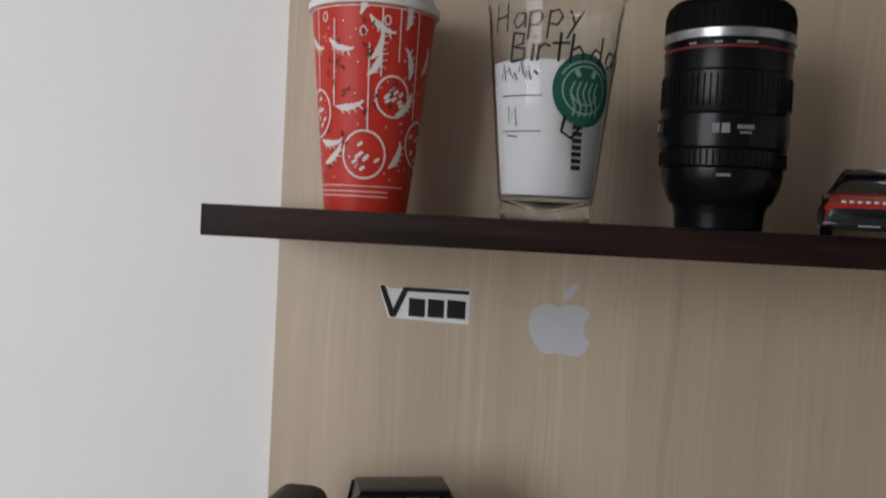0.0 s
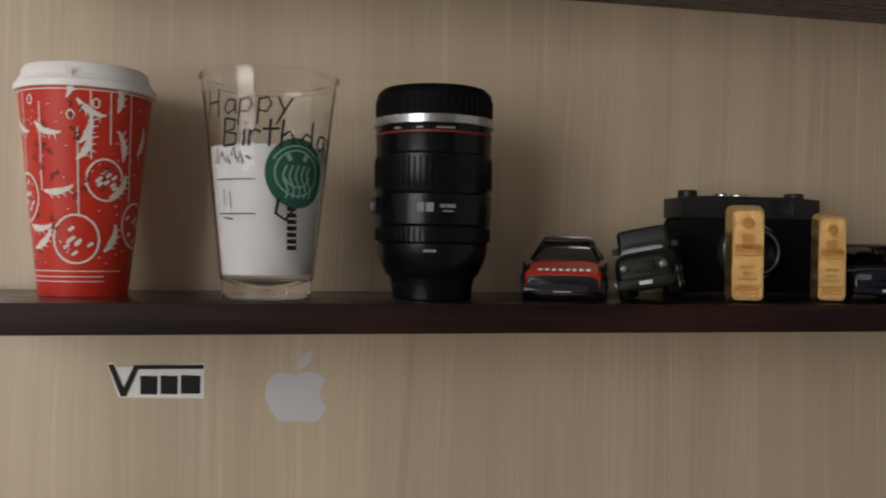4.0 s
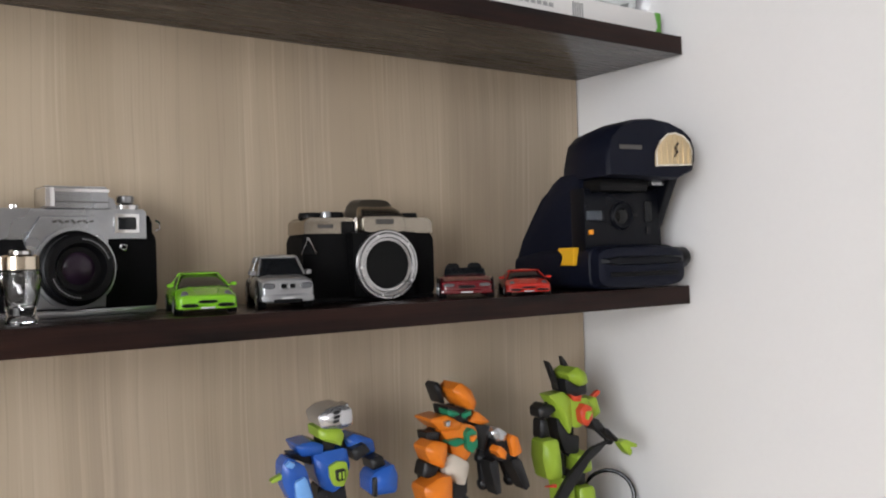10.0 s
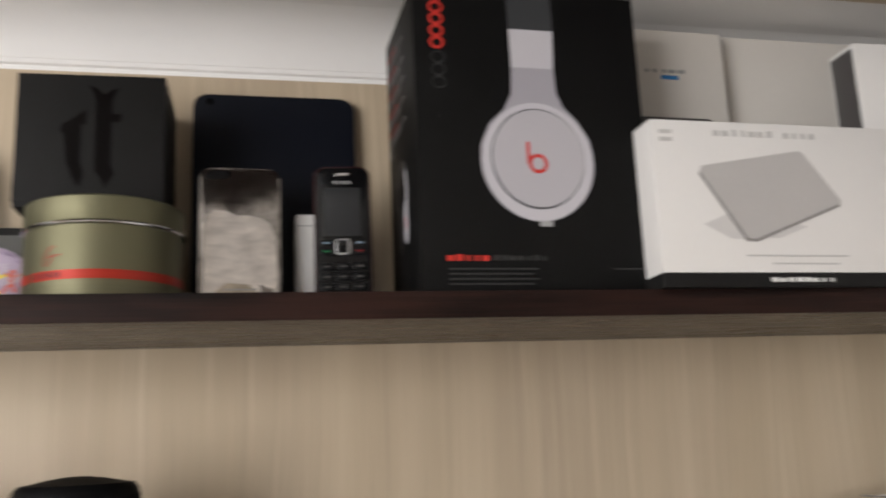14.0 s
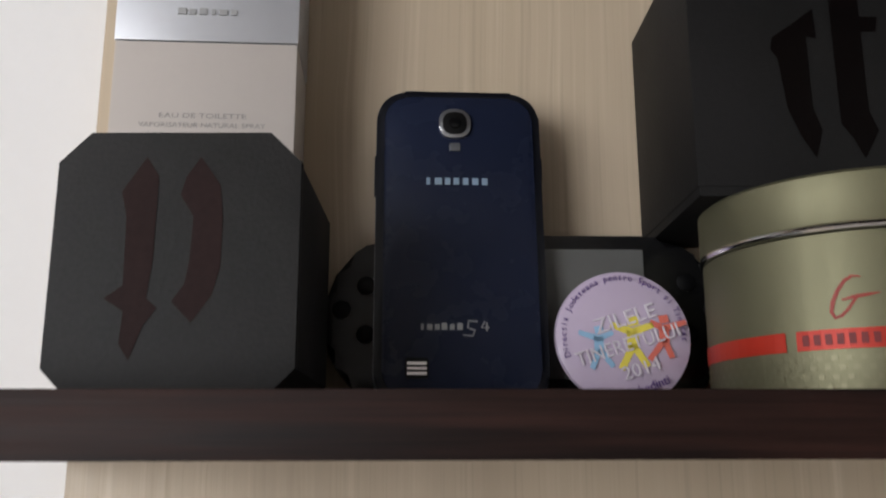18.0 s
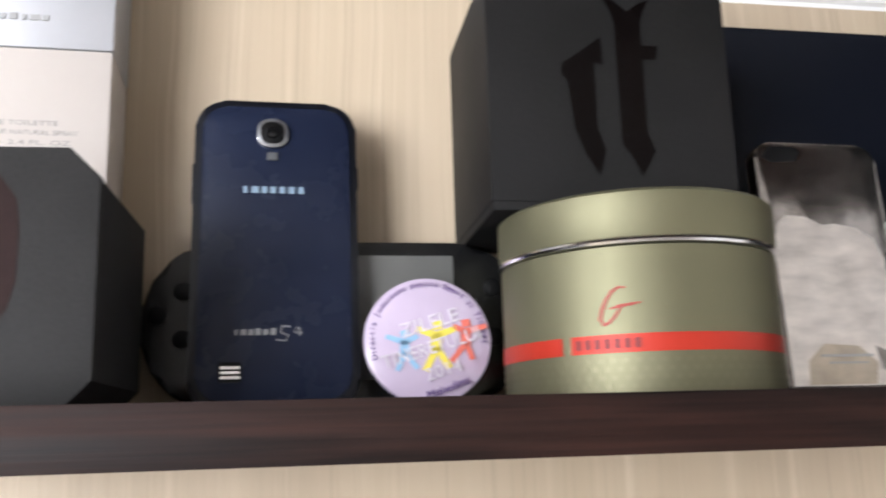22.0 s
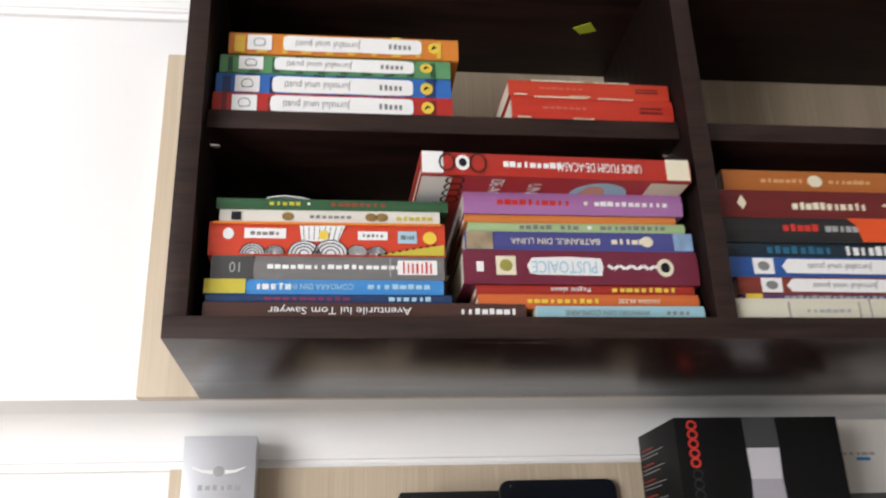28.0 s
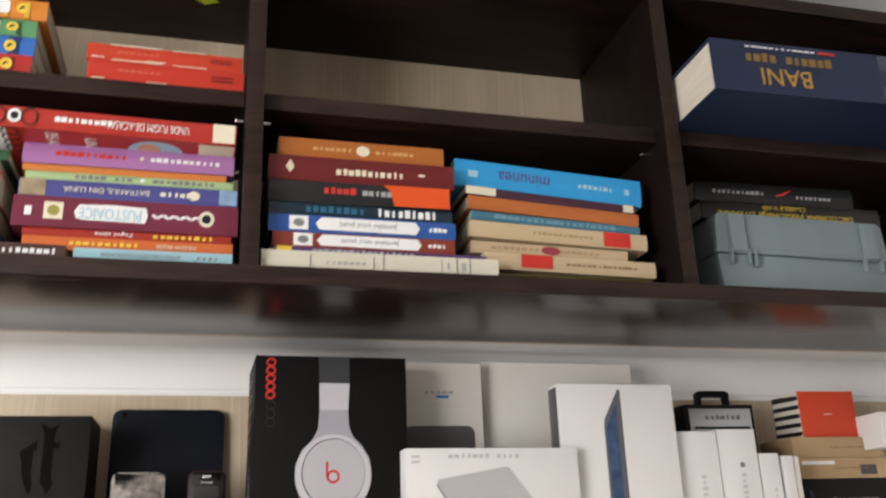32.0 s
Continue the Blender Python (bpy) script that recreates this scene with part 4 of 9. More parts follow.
for text, x, z, size, thick, rise in (("Happy", -0.0375, 0.1180, 0.0165, 0.0013, 0.10), ("Birthday", -0.0235, 0.0985, 0.0175, 0.0017, -0.05)):
    pen = 0.0
    for ch in text:
        strokes = [[(x + size * (pen + px + 0.10 * pz), z + size * (pz + rise * pen * 0.3), thick) for px, pz in line] for line in HAND[ch]]
        printed("written_letter", ribbon(strokes, thick), INK, cup, cone=PC, lift=0.0006)
        pen += STEP.get(ch, 0.70)
nm = [[(-0.031 + 0.0045 * k, 0.088 + 0.004 * (k % 2), 0.0011), (-0.0295 + 0.0045 * k, 0.098 - 0.003 * (k % 3), 0.0011), (-0.0275 + 0.0045 * k, 0.087 + 0.003 * (k % 2), 0.0011)] for k in range(6)]
nm += [[(-0.03 + 0.004 * k, 0.0775, 0.0007) for k in range(8)], [(-0.03 + 0.004 * k, 0.0555, 0.0007) for k in range(8)]]
nm += [[(-0.024, 0.071, 0.001), (-0.024, 0.06, 0.001), (-0.019, 0.07, 0.001), (-0.018, 0.059, 0.001)], [(-0.025, 0.053, 0.0009), (-0.017, 0.052, 0.0009)]]
nm += [[(0.012, 0.066, 0.002), (0.010, 0.056, 0.002), (0.016, 0.052, 0.002), (0.021, 0.058, 0.0015)]]
printed("scribble", ribbon(nm, 0.001), INK, cup, cone=PC, lift=0.0006)
EMB = material("green_emblem", (0.009, 0.078, 0.055), 0.5)
em = patch(ellipse(0.024, 0.082, 0.0205, 0.0225, 30), step=0.004)
printed("emblem", em, EMB, cup, cone=PC, lift=0.0005)
ew = [[(0.024 + r * math.cos(a), 0.082 + r * math.sin(a), 0.001) for a in [radians(q) for q in range(a0, a1, 12)]] for r, a0, a1 in ((0.0145, 0, 372), (0.009, 200, 350), (0.0175, 30, 160))]
ew += [[(0.024 + 0.004 * s + 0.0015 * math.sin(k), 0.066 + 0.003 * k, 0.0011) for k in range(8)] for s in (-2, -1, 0, 1, 2)]
ew += [[(0.024 + 0.0045 * s, 0.090, 0.003), (0.024 + 0.0065 * s, 0.094, 0.003)] for s in (-1, 1)]
printed("emblem_line", ribbon(ew, 0.001), material("pale_green_print", (0.20, 0.34, 0.28), 0.6), cup, cone=PC, lift=0.0007)
ed_ = []
for k in range(7):
    ed_.append([(0.017, 0.034 + 0.0042 * k, 0.0028), (0.0235, 0.034 + 0.0042 * k, 0.0028)])
printed("order_box", ribbon(ed_, 0.002), PRINT_BLACK, cup, cone=PC, lift=0.0005)

# lens shaped mug
LB = material("black_lens_barrel", (0.0030, 0.0034, 0.0044), 0.25, vary=0.15, spec=0.18)
LR = material("black_ribbed_rubber", (0.0032, 0.0032, 0.0035), 0.65, vary=0.2, spec=0.08)
mug = thing("lens_mug", "black travel mug shaped like a zoom lens with a red ring", "mug", pose(0.3420, -0.099, Z1, 0, 0, -12) @ Matrix.Diagonal((1, 1, 0.942, 1)))
part("barrel", lathe([(0.0255, 0), (0.0265, 0.001), (0.0272, 0.012), (0.0290, 0.0165), (0.0305, 0.0170), (0.0325, 0.0215), (0.0348, 0.0270), (0.0362, 0.0330), (0.0366, 0.0385), (0.0360, 0.0392), (0.0372, 0.0402), (0.0378, 0.050), (0.0372, 0.0508), (0.0382, 0.0520), (0.0388, 0.0600), (0.0388, 0.0720), (0.0378, 0.0732), (0.0384, 0.0745), (0.0386, 0.0990), (0.0376, 0.1000), (0.0380, 0.1015), (0.0382, 0.118), (0.0389, 0.1195)], 56), LB, mug)
part("red_ring", lathe([(0.0384, 0.1128), (0.0387, 0.113), (0.0387, 0.1143), (0.0384, 0.1145)], 56, hoop=True), material("red_ring_paint", (0.14, 0.010, 0.010), 0.45), mug, "thin red ring")
part("metal_ring", lathe([(0.0388, 0.119), (0.0396, 0.1195), (0.0396, 0.1248), (0.0388, 0.1255)], 56, hoop=True), SILVER, mug, "bright steel ring")
part("lid", lathe([(0.0388, 0.1255), (0.0386, 0.127), (0.0383, 0.139), (0.0376, 0.1425), (0.0345, 0.1458), (0.0285, 0.1466), (0.0180, 0.1490), (0.0080, 0.1505), (0.0005, 0.1508)], 56), LR, mug, "black ribbed screw lid")
for z0, z1, r, cnt in ((0.077, 0.097, 0.0385, 64), (0.0405, 0.0495, 0.0376, 64), (0.128, 0.138, 0.0384, 50)):
    rb = bmesh.new()
    for k in range(cnt):
        a = 2 * math.pi * k / cnt
        c, s = math.cos(a), math.sin(a)
        tube([(r * c, r * s, z0), (r * c, r * s, z1)], 0.0006, 5, rb)
    tagged(part("grip_rib", rb, LR, mug), kind="stuff")
part("switch_plate", box(-0.006, 0.006, -0.0405, -0.036, 0.0585, 0.070, 0.001), LB, mug, m=pose(0, 0, 0, 0, 0, -72))
part("switch", box(-0.002, 0.002, -0.0425, -0.040, 0.0615, 0.067, 0.0006), SILVER, mug, m=pose(0, 0, 0, 0, 0, -72))
pr = [(-0.004, 0.063, 0.010, 0.006), (0.010, 0.064, 0.010, 0.0025), (0.010, 0.0605, 0.007, 0.0012), (-0.001, 0.034, 0.008, 0.0018), (-0.016, 0.116, 0.02, 0.0014), (0.008, 0.116, 0.012, 0.0014)]
bm = bmesh.new()
for x, z, w_, h_ in pr:
    patch(rect(x, z, w_, h_), bm, step=None)
tagged(printed("scale_mark", bm, material("dim_grey_print", (0.16, 0.16, 0.165), 0.5), mug, cone=(0.0383, 0.0383, 0.1), lift=0.0008), kind="stuff")
part("mount", lathe([(0.0266, 0.0108), (0.0277, 0.0108), (0.0277, 0.0116), (0.0266, 0.0116)], 48, hoop=True), LR, mug)

# model cars on the left
model_car("model_car", "red model concept car with black sills beside the lens mug", pose(0.444, -0.078, Z1, 0, 0, -23), RED_PAINT, 0.100, 0.054, 0.0425, "sports", wheel=0.27, roof=CAR_BLACK, lower=CAR_BLACK, front_style="concept")
t_ = ribbon([[(-0.016 + 0.0045 * k, 0.0, 0.0022), (-0.0135 + 0.0045 * k, 0.0, 0.0022)] for k in range(8)], 0.002)
part("bonnet_mark", t_, PRINT_WHITE, bpy.data.objects["model_car"], m=pose(0, -0.0472, 0.0208, -52, 0, 0))
part("roof_bar", tube([(-0.0175, 0.000, 0.0400), (-0.0150, 0.000, 0.0428), (0.0150, 0.000, 0.0428), (0.0175, 0.000, 0.0400)], 0.0009, 6), CHROME, bpy.data.objects["model_car"])
model_car("model_jeep", "dark green boxy model off-road car tipped against the camera", pose(0.4985, -0.104, Z1 + 0.0036, 0, -10.5, -29), JEEP_GREEN, 0.086, 0.038, 0.047, "jeep", wheel=0.23)
model_car("model_jeep", "black boxy model off-road car on the lower shelf", pose(0.134, -0.080, 1.0462, 0, 0, -78), CAR_BLACK, 0.100, 0.042, 0.0755, "jeep", wheel=0.20, panes=CLEAR_WINDOW)
model_car("model_car", "dark navy model saloon car beside the gold bar", pose(0.680, -0.082, Z1, 0, 0, -16), NAVY_PAINT, 0.098, 0.055, 0.042, "suv", wheel=0.24, front_style="open", panes=CLEAR_WINDOW)

# old viewfinder camera behind the gold bars
GREYGREEN = material("grey_green_metal", (0.0198, 0.0218, 0.0205), 0.42, 0.5, vary=0.15)
oc = thing("film_camera", "black and dark grey viewfinder film camera", "camera", pose(0.5985, -0.045, Z1, 0, 0, -3) @ Matrix.Diagonal((0.925, 1, 0.94, 1)), "film cameras")
part("camera_body", prism(rounded(0.122, 0.066, 0.008), -0.016, 0.018, bevel=0.001), LEATHERETTE, oc)
part("top_plate", prism([(-0.061, 0.064), (0.061, 0.064), (0.061, 0.080), (0.040, 0.0815), (-0.040, 0.0815), (-0.061, 0.080)], -0.0165, 0.0185, bevel=0.001), GREYGREEN, oc, "dark grey metal top")
part("bottom_plate", box(-0.061, 0.061, -0.0165, 0.0185, 0.0, 0.004, 0.001), GREYGREEN, oc)
part("viewfinder_window", box(0.020, 0.036, -0.018, -0.015, 0.067, 0.078, 0.0008), CAR_GLASS, oc)
part("front_panel", box(-0.025, 0.017, -0.018, -0.015, 0.067, 0.078, 0.0008), GREYGREEN, oc)
ring = part("scale_ring", lathe([(0.0290, 0.0), (0.0290, 0.0085), (0.0278, 0.0095), (0.0240, 0.0095)], 44, axis="y", hoop=True), SILVER, oc, "satin silver scale ring", m=pose(-0.0045, -0.016, 0.037) @ Matrix.Diagonal((0.84, 1, 0.84, 1)))
lens = part("lens_barrel", lathe([(0.0245, 0.0), (0.0245, 0.016), (0.0232, 0.019), (0.0198, 0.0192), (0.0185, 0.0165), (0.0135, 0.0135), (0.0110, 0.0125), (0.0005, 0.0125)], 44, axis="y"), BLACK, oc, "black lens with ribbed barrel", m=pose(-0.0035, -0.016, 0.0365) @ Matrix.Diagonal((0.84, 1, 0.84, 1)))
part("front_ring", lathe([(0.0190, 0.0188), (0.0198, 0.0196), (0.0206, 0.0196), (0.0210, 0.0188)], 44, axis="y", hoop=True), SILVER, lens)
part("inner_ring", lathe([(0.0112, 0.0130), (0.0118, 0.0142), (0.0126, 0.0138)], 36, axis="y", hoop=True), GREYGREEN, lens)
part("front_glass", lathe([(0.0108, 0.0126), (0.0075, 0.0140), (0.0003, 0.0146)], 24, axis="y"), BLACK_GLOSS, lens)
for x, r, h in ((-0.048, 0.008, 0.006), (-0.017, 0.007, 0.004), (0.048, 0.008, 0.005), (-0.003, 0.009, 0.0035)):
    part("dial", lathe([(r, 0), (r, h), (r * 0.85, h + 0.0008), (0.0004, h + 0.0008)], 22), SILVER if x < 0 and x > -0.03 else GREYGREEN, oc, m=pose(x, 0.001, 0.080))

# gold bars
GOLD = material("gold_foil", (0.86, 0.60, 0.27), 0.24, 0.95, vary=0.1, bump=0.03)
GOLD_D = material("stamped_gold", (0.50, 0.25, 0.08), 0.3, 0.8, vary=0.4, grain=600, bump=0.2)
GOLD_F = material("gold_foil_face", (0.84, 0.54, 0.22), 0.24, 0.95, vary=0.3, grain=420, bump=0.3)
gb = thing("gold_bar", "small upright gold coloured ingot with stamped marks", "ingot", pose(0.5525, -0.131, Z1, 0, 0, -17) @ Matrix.Diagonal((0.88, 0.94, 0.94, 1)), "gold ingots")
bm = bmesh.new()
fr = [bm.verts.new((x, -0.006, z)) for x, z in rounded(0.0235, 0.066, 0.004, 3, 0.002)]
bk = [bm.verts.new((x, 0.006, z)) for x, z in rounded(0.0285, 0.0705, 0.005, 3, 0.0)]
bm.faces.new(fr)
bm.faces.new(bk)
for k in range(len(fr)):
    bm.faces.new((fr[k], fr[(k + 1) % len(fr)], bk[(k + 1) % len(bk)], bk[k]))
part("ingot", bm, GOLD, gb)
part("stamped_face", prism(rounded(0.0215, 0.062, 0.003, 3, 0.004), -0.0064, -0.0059), GOLD_F, gb, "bright stamped face", smooth=None)
part("crest", lathe([(0.0045, 0), (0.0045, 0.0004), (0.003, 0.0009), (0.0004, 0.0009)], 16, axis="y"), GOLD_D, gb, m=pose(0, -0.0064, 0.057))
bars([(0, 0.0440, 0.0085, 0.0105)], GOLD_D, gb, pose(0, -0.0066, 0), "stamped_panel")
bars([(0, 0.0345, 0.0205, 0.0016), (0, 0.0130, 0.0205, 0.0012)], GOLD, gb, pose(0, -0.0069, 0), "stamped_line", depth=0.0006)
bars([(0, 0.0390, 0.0200, 0.0060)], GOLD_D, gb, pose(0, -0.0066, 0), "dark_band")
bars([(0, 0.0100, 0.018, 0.0026), (0, 0.0070, 0.018, 0.0012)], GOLD_D, gb, pose(0, -0.0066, 0), "stamped_foot")
bars([(0, 0.0260, 0.011, 0.0022), (0, 0.0215, 0.007, 0.0014), (0, 0.0175, 0.014, 0.0010)], GOLD_D, gb, pose(0, -0.0066, 0), "stamped_mark")
copy_thing(gb, pose(0.6185, -0.128, Z1, 0, 0, -18) @ Matrix.Diagonal((0.88, 0.94, 0.94, 1)))

# black canister
can = thing("black_canister", "glossy black cylindrical deodorant stick with silver print", "canister", pose(0.722, -0.100, Z1, 0, 0, 4))
part("canister_body", prism([(0.0165 * math.cos(a), 0.0115 * math.sin(a)) for a in [2 * math.pi * k / 28 for k in range(28)]], 0.0, 0.0455, plane="xy", bevel=0.0008), BLACK_GLOSS, can)
part("cap", prism([(0.0162 * math.cos(a), 0.0112 * math.sin(a)) for a in [2 * math.pi * k / 28 for k in range(28)]], 0.0462, 0.0675, plane="xy", bevel=0.0018), BLACK_GLOSS, can, "glossy black cap")
bars([(0.0015, 0.0395, 0.0105, 0.0028)], PRINT_GREY, can, pose(0, -0.0116, 0), "brand_mark")
part("round_mark", lathe([(0.0035, 0), (0.0035, 0.0003), (0.0025, 0.0003)], 18, axis="y"), PRINT_GREY, can, m=pose(0.001, -0.0113, 0.0335))

# orange-red saloon on its plinth
pl = thing("display_plinth", "black plastic display plinth with sloping edges", "plinth", pose(0.789, -0.075, Z1, 0, 0, -30))
bm = bmesh.new()
a = [bm.verts.new(v) for v in ((-0.0315, -0.050, 0), (0.0315, -0.050, 0), (0.0315, 0.050, 0), (-0.0315, 0.050, 0))]
b = [bm.verts.new(v) for v in ((-0.0315, -0.050, 0.0045), (0.0315, -0.050, 0.0045), (0.0315, 0.050, 0.0045), (-0.0315, 0.050, 0.0045))]
c = [bm.verts.new(v) for v in ((-0.0260, -0.0445, 0.0105), (0.0260, -0.0445, 0.0105), (0.0260, 0.0445, 0.0105), (-0.0260, 0.0445, 0.0105))]
bm.faces.new(a)
bm.faces.new(c)
for p, q in ((a, b), (b, c)):
    for k in range(4):
        bm.faces.new((p[k], p[(k + 1) % 4], q[(k + 1) % 4], q[k]))
part("base", bm, BLACK, pl, smooth=20)
model_car("model_car", "orange-red vintage model saloon standing on a black plinth", pose(0.788, -0.086, Z1 + 0.0106, 0, 0, -28), ORANGE_RED, 0.084, 0.037, 0.035, "saloon", wheel=0.19, panes=CLEAR_WINDOW, front_style="vintage")
model_car("model_car", "black model saloon with chrome grille", pose(0.862, -0.078, Z1, 0, 0, -24), CAR_BLACK, 0.098, 0.043, 0.035, "saloon", wheel=0.24, panes=CLEAR_WINDOW)

# chrome rangefinder camera
material("dark_engraving", (0.08, 0.075, 0.07), 0.5)
rc = thing("film_camera", "chrome and black rangefinder film camera with tall top housing", "camera", pose(0.972, -0.036, Z1, 0, 0, 1) @ Matrix.Diagonal((1.0, 1, 1.035, 1)), "film cameras")
part("camera_body", prism(rounded(0.139, 0.062, 0.010), -0.015, 0.017, bevel=0.0012), LEATHERETTE, rc, m=pose(-0.0015, 0, 0))
part("end_cover", prism([(0.058, 0.050), (0.0665, 0.050), (0.0665, 0.066), (0.064, 0.071), (0.058, 0.072)], -0.0125, 0.016, bevel=0.0015), LEATHERETTE, rc)
part("base_plate", box(-0.071, 0.0665, -0.0165, 0.018, 0.0, 0.005, 0.0012), SILVER, rc, "brushed chrome base plate")
part("top_plate", prism([(-0.0705, 0.054), (0.0605, 0.054), (0.0605, 0.0735), (0.058, 0.0755), (-0.066, 0.0755), (-0.0705, 0.073)], -0.0165, 0.018, bevel=0.0012), SILVER, rc, "chrome top plate")
part("meter_housing", prism([(-0.0115, 0.0755), (0.032, 0.0755), (0.032, 0.0885), (0.0305, 0.0908), (-0.010, 0.0908), (-0.0115, 0.0885)], -0.019, 0.012, bevel=0.0012), SILVER, rc)
part("housing_rib", prism([(-0.0120, 0.0868), (0.0325, 0.0868), (0.0325, 0.0892), (-0.0120, 0.0892)], -0.0195, 0.0, bevel=0.0002), CHROME, rc)
part("housing_end", box(-0.0122, -0.0055, -0.0196, 0.012, 0.0765, 0.0900, 0.001), CHROME, rc, "bright chrome end of the housing")
part("lens_apron", prism([(-0.024, 0.006), (0.028, 0.006), (0.031, 0.054), (0.022, 0.070), (-0.016, 0.070), (-0.026, 0.054)], -0.021, -0.013, bevel=0.002), SILVER, rc)
lens = part("lens_barrel", lathe([(0.029, 0), (0.029, 0.006), (0.0265, 0.008), (0.0268, 0.016), (0.0245, 0.0185), (0.0195, 0.0185), (0.0165, 0.012), (0.0125, 0.011), (0.0005, 0.0135)], 44, axis="y"), BLACK, rc, m=pose(0.006, -0.0205, 0.0335) @ Matrix.Diagonal((0.90, 1, 0.90, 1)))
part("front_glass", lathe([(0.0125, 0.0112), (0.009, 0.0135), (0.0003, 0.0145)], 28, axis="y"), material("coated_lens_glass", (0.022, 0.012, 0.024), 0.04, bump=0.0), lens, "dark red coated lens glass")
part("mount_ring", lathe([(0.0292, 0.0), (0.0318, 0.0005), (0.0318, 0.0042), (0.0292, 0.0048)], 44, axis="y", hoop=True), SILVER, lens)
bm = bmesh.new()
for k in range(26):
    a = radians(20 + 5.5 * k) if k < 13 else radians(200 + 5.5 * (k - 13))
    patch(rect(0.0222 * math.cos(a), 0.0222 * math.sin(a), 0.0009, 0.0011), bm)
tagged(printed("ring_print", bm, PRINT_GREY, lens, m=pose(0, -0.0188, 0)), kind="stuff")
for x0, x1 in ((-0.060, -0.045), (0.036, 0.0545)):
    wd = part("window_surround", box(x0, x1, -0.0185, -0.016, 0.058, 0.072, 0.0008), CHROME, rc)
    part("window_glass", box(x0 + 0.0025, x1 - 0.0025, -0.0192, -0.018, 0.0605, 0.0695, 0.0004), CAR_GLASS, wd)
part("flash_plate", box(-0.069, -0.058, -0.0185, -0.016, 0.055, 0.0725, 0.0008), CHROME, rc, "bright chrome plate")
part("front_button", lathe([(0.003, 0), (0.003, 0.002), (0.002, 0.0028), (0.0003, 0.0028)], 14, axis="y"), CHROME, rc, m=pose(0.0425, -0.0155, 0.048))
part("button_centre", lathe([(0.0016, 0), (0.0016, 0.0032), (0.0003, 0.0032)], 12, axis="y"), BLACK, rc, m=pose(0.0425, -0.0155, 0.048))
part("self_timer_lever", tube([(-0.037, -0.018, 0.030), (-0.032, -0.020, 0.026), (-0.030, -0.020, 0.016)], 0.003, 8), CHROME, rc)
for x, r, h in ((-0.053, 0.0135, 0.0042), (0.050, 0.0115, 0.0045)):
    part("dial", lathe([(r, 0), (r, h * 0.75), (r * 0.9, h), (r * 0.5, h), (r * 0.45, h + 0.001), (0.0004, h + 0.001)], 24), CHROME, rc, m=pose(x, 0.001, 0.0755))
part("rewind_knob", lathe([(0.006, 0), (0.0062, 0.0005), (0.0062, 0.0045), (0.0055, 0.005), (0.0004, 0.005)], 24), SILVER, rc, m=pose(0.0505, 0.001, 0.081))
printed("engraving", ribbon([[(-0.012 + 0.0042 * k, 0.0645 + 0.0012 * (k % 2), 0.0012), (-0.009 + 0.0042 * k, 0.0635 + 0.0015 * ((k + 1) % 2), 0.0012)] for k in range(7)], 0.001), MATS["dark_engraving"], rc, m=pose(0.004, -0.0215, 0.0015))
part("winding_knob", lathe([(0.0115, 0), (0.0118, 0.0006), (0.0118, 0.0026), (0.0108, 0.0034), (0.0004, 0.0034)], 28), SILVER, rc, "knurled winding knob", m=pose(-0.053, 0.001, 0.0806))
part("housing_line", box(-0.0115, 0.032, -0.0194, -0.0188, 0.0795, 0.0803, 0.0002), MATS["dark_engraving"], rc)
part("housing_line", box(-0.0110, 0.0315, -0.0120, 0.0115, 0.0907, 0.0916, 0.0003), CHROME, rc)
part("eyepiece_step", prism([(0.0325, 0.0755), (0.0395, 0.0755), (0.0375, 0.0830), (0.0325, 0.0845)], -0.014, 0.010, bevel=0.0008), SILVER, rc)
part("shutter_release", lathe([(0.0030, 0), (0.0030, 0.0030), (0.0022, 0.0036), (0.0003, 0.0036)], 14), CHROME, rc, m=pose(-0.0300, -0.004, 0.0755))
for s in (-1, 1):
    part("strap_lug", tube([(s * 0.0715, -0.004, 0.060), (s * 0.075, -0.004, 0.062), (s * 0.075, -0.004, 0.066), (s * 0.0715, -0.004, 0.068)], 0.0009, 6), CHROME, rc)

# miniature perfume bottle
pb = thing("perfume_bottle", "small clear glass perfume bottle with silver top", "perfume bottle", pose(0.931, -0.116, Z1, 0, 0, -15))
part("bottle_glass", lathe([(0.0092, 0), (0.0100, 0.0008), (0.0100, 0.0040), (0.0086, 0.0062), (0.0092, 0.0100), (0.0108, 0.0180), (0.0122, 0.0270), (0.0127, 0.0325), (0.0110, 0.0342), (0.0100, 0.0335), (0.0108, 0.0300), (0.0096, 0.0200), (0.0070, 0.0115), (0.0005, 0.0108)], 32), CLEAR, pb, "clear glass")
part("collar", lathe([(0.0095, 0.0344), (0.0116, 0.0350), (0.0116, 0.0430), (0.0106, 0.0440), (0.007, 0.0440)], 28), material("pale_gold_metal", (0.70, 0.62, 0.50), 0.18, 1.0), pb, "pale gold collar")
part("spray_top", lathe([(0.006, 0.0441), (0.0065, 0.0445), (0.0065, 0.0465), (0.0055, 0.0475), (0.0004, 0.0475)], 24), CHROME, pb)
part("side_clip", box(-0.0145, -0.0118, -0.002, 0.002, 0.030, 0.0465, 0.0006), CHROME, pb)

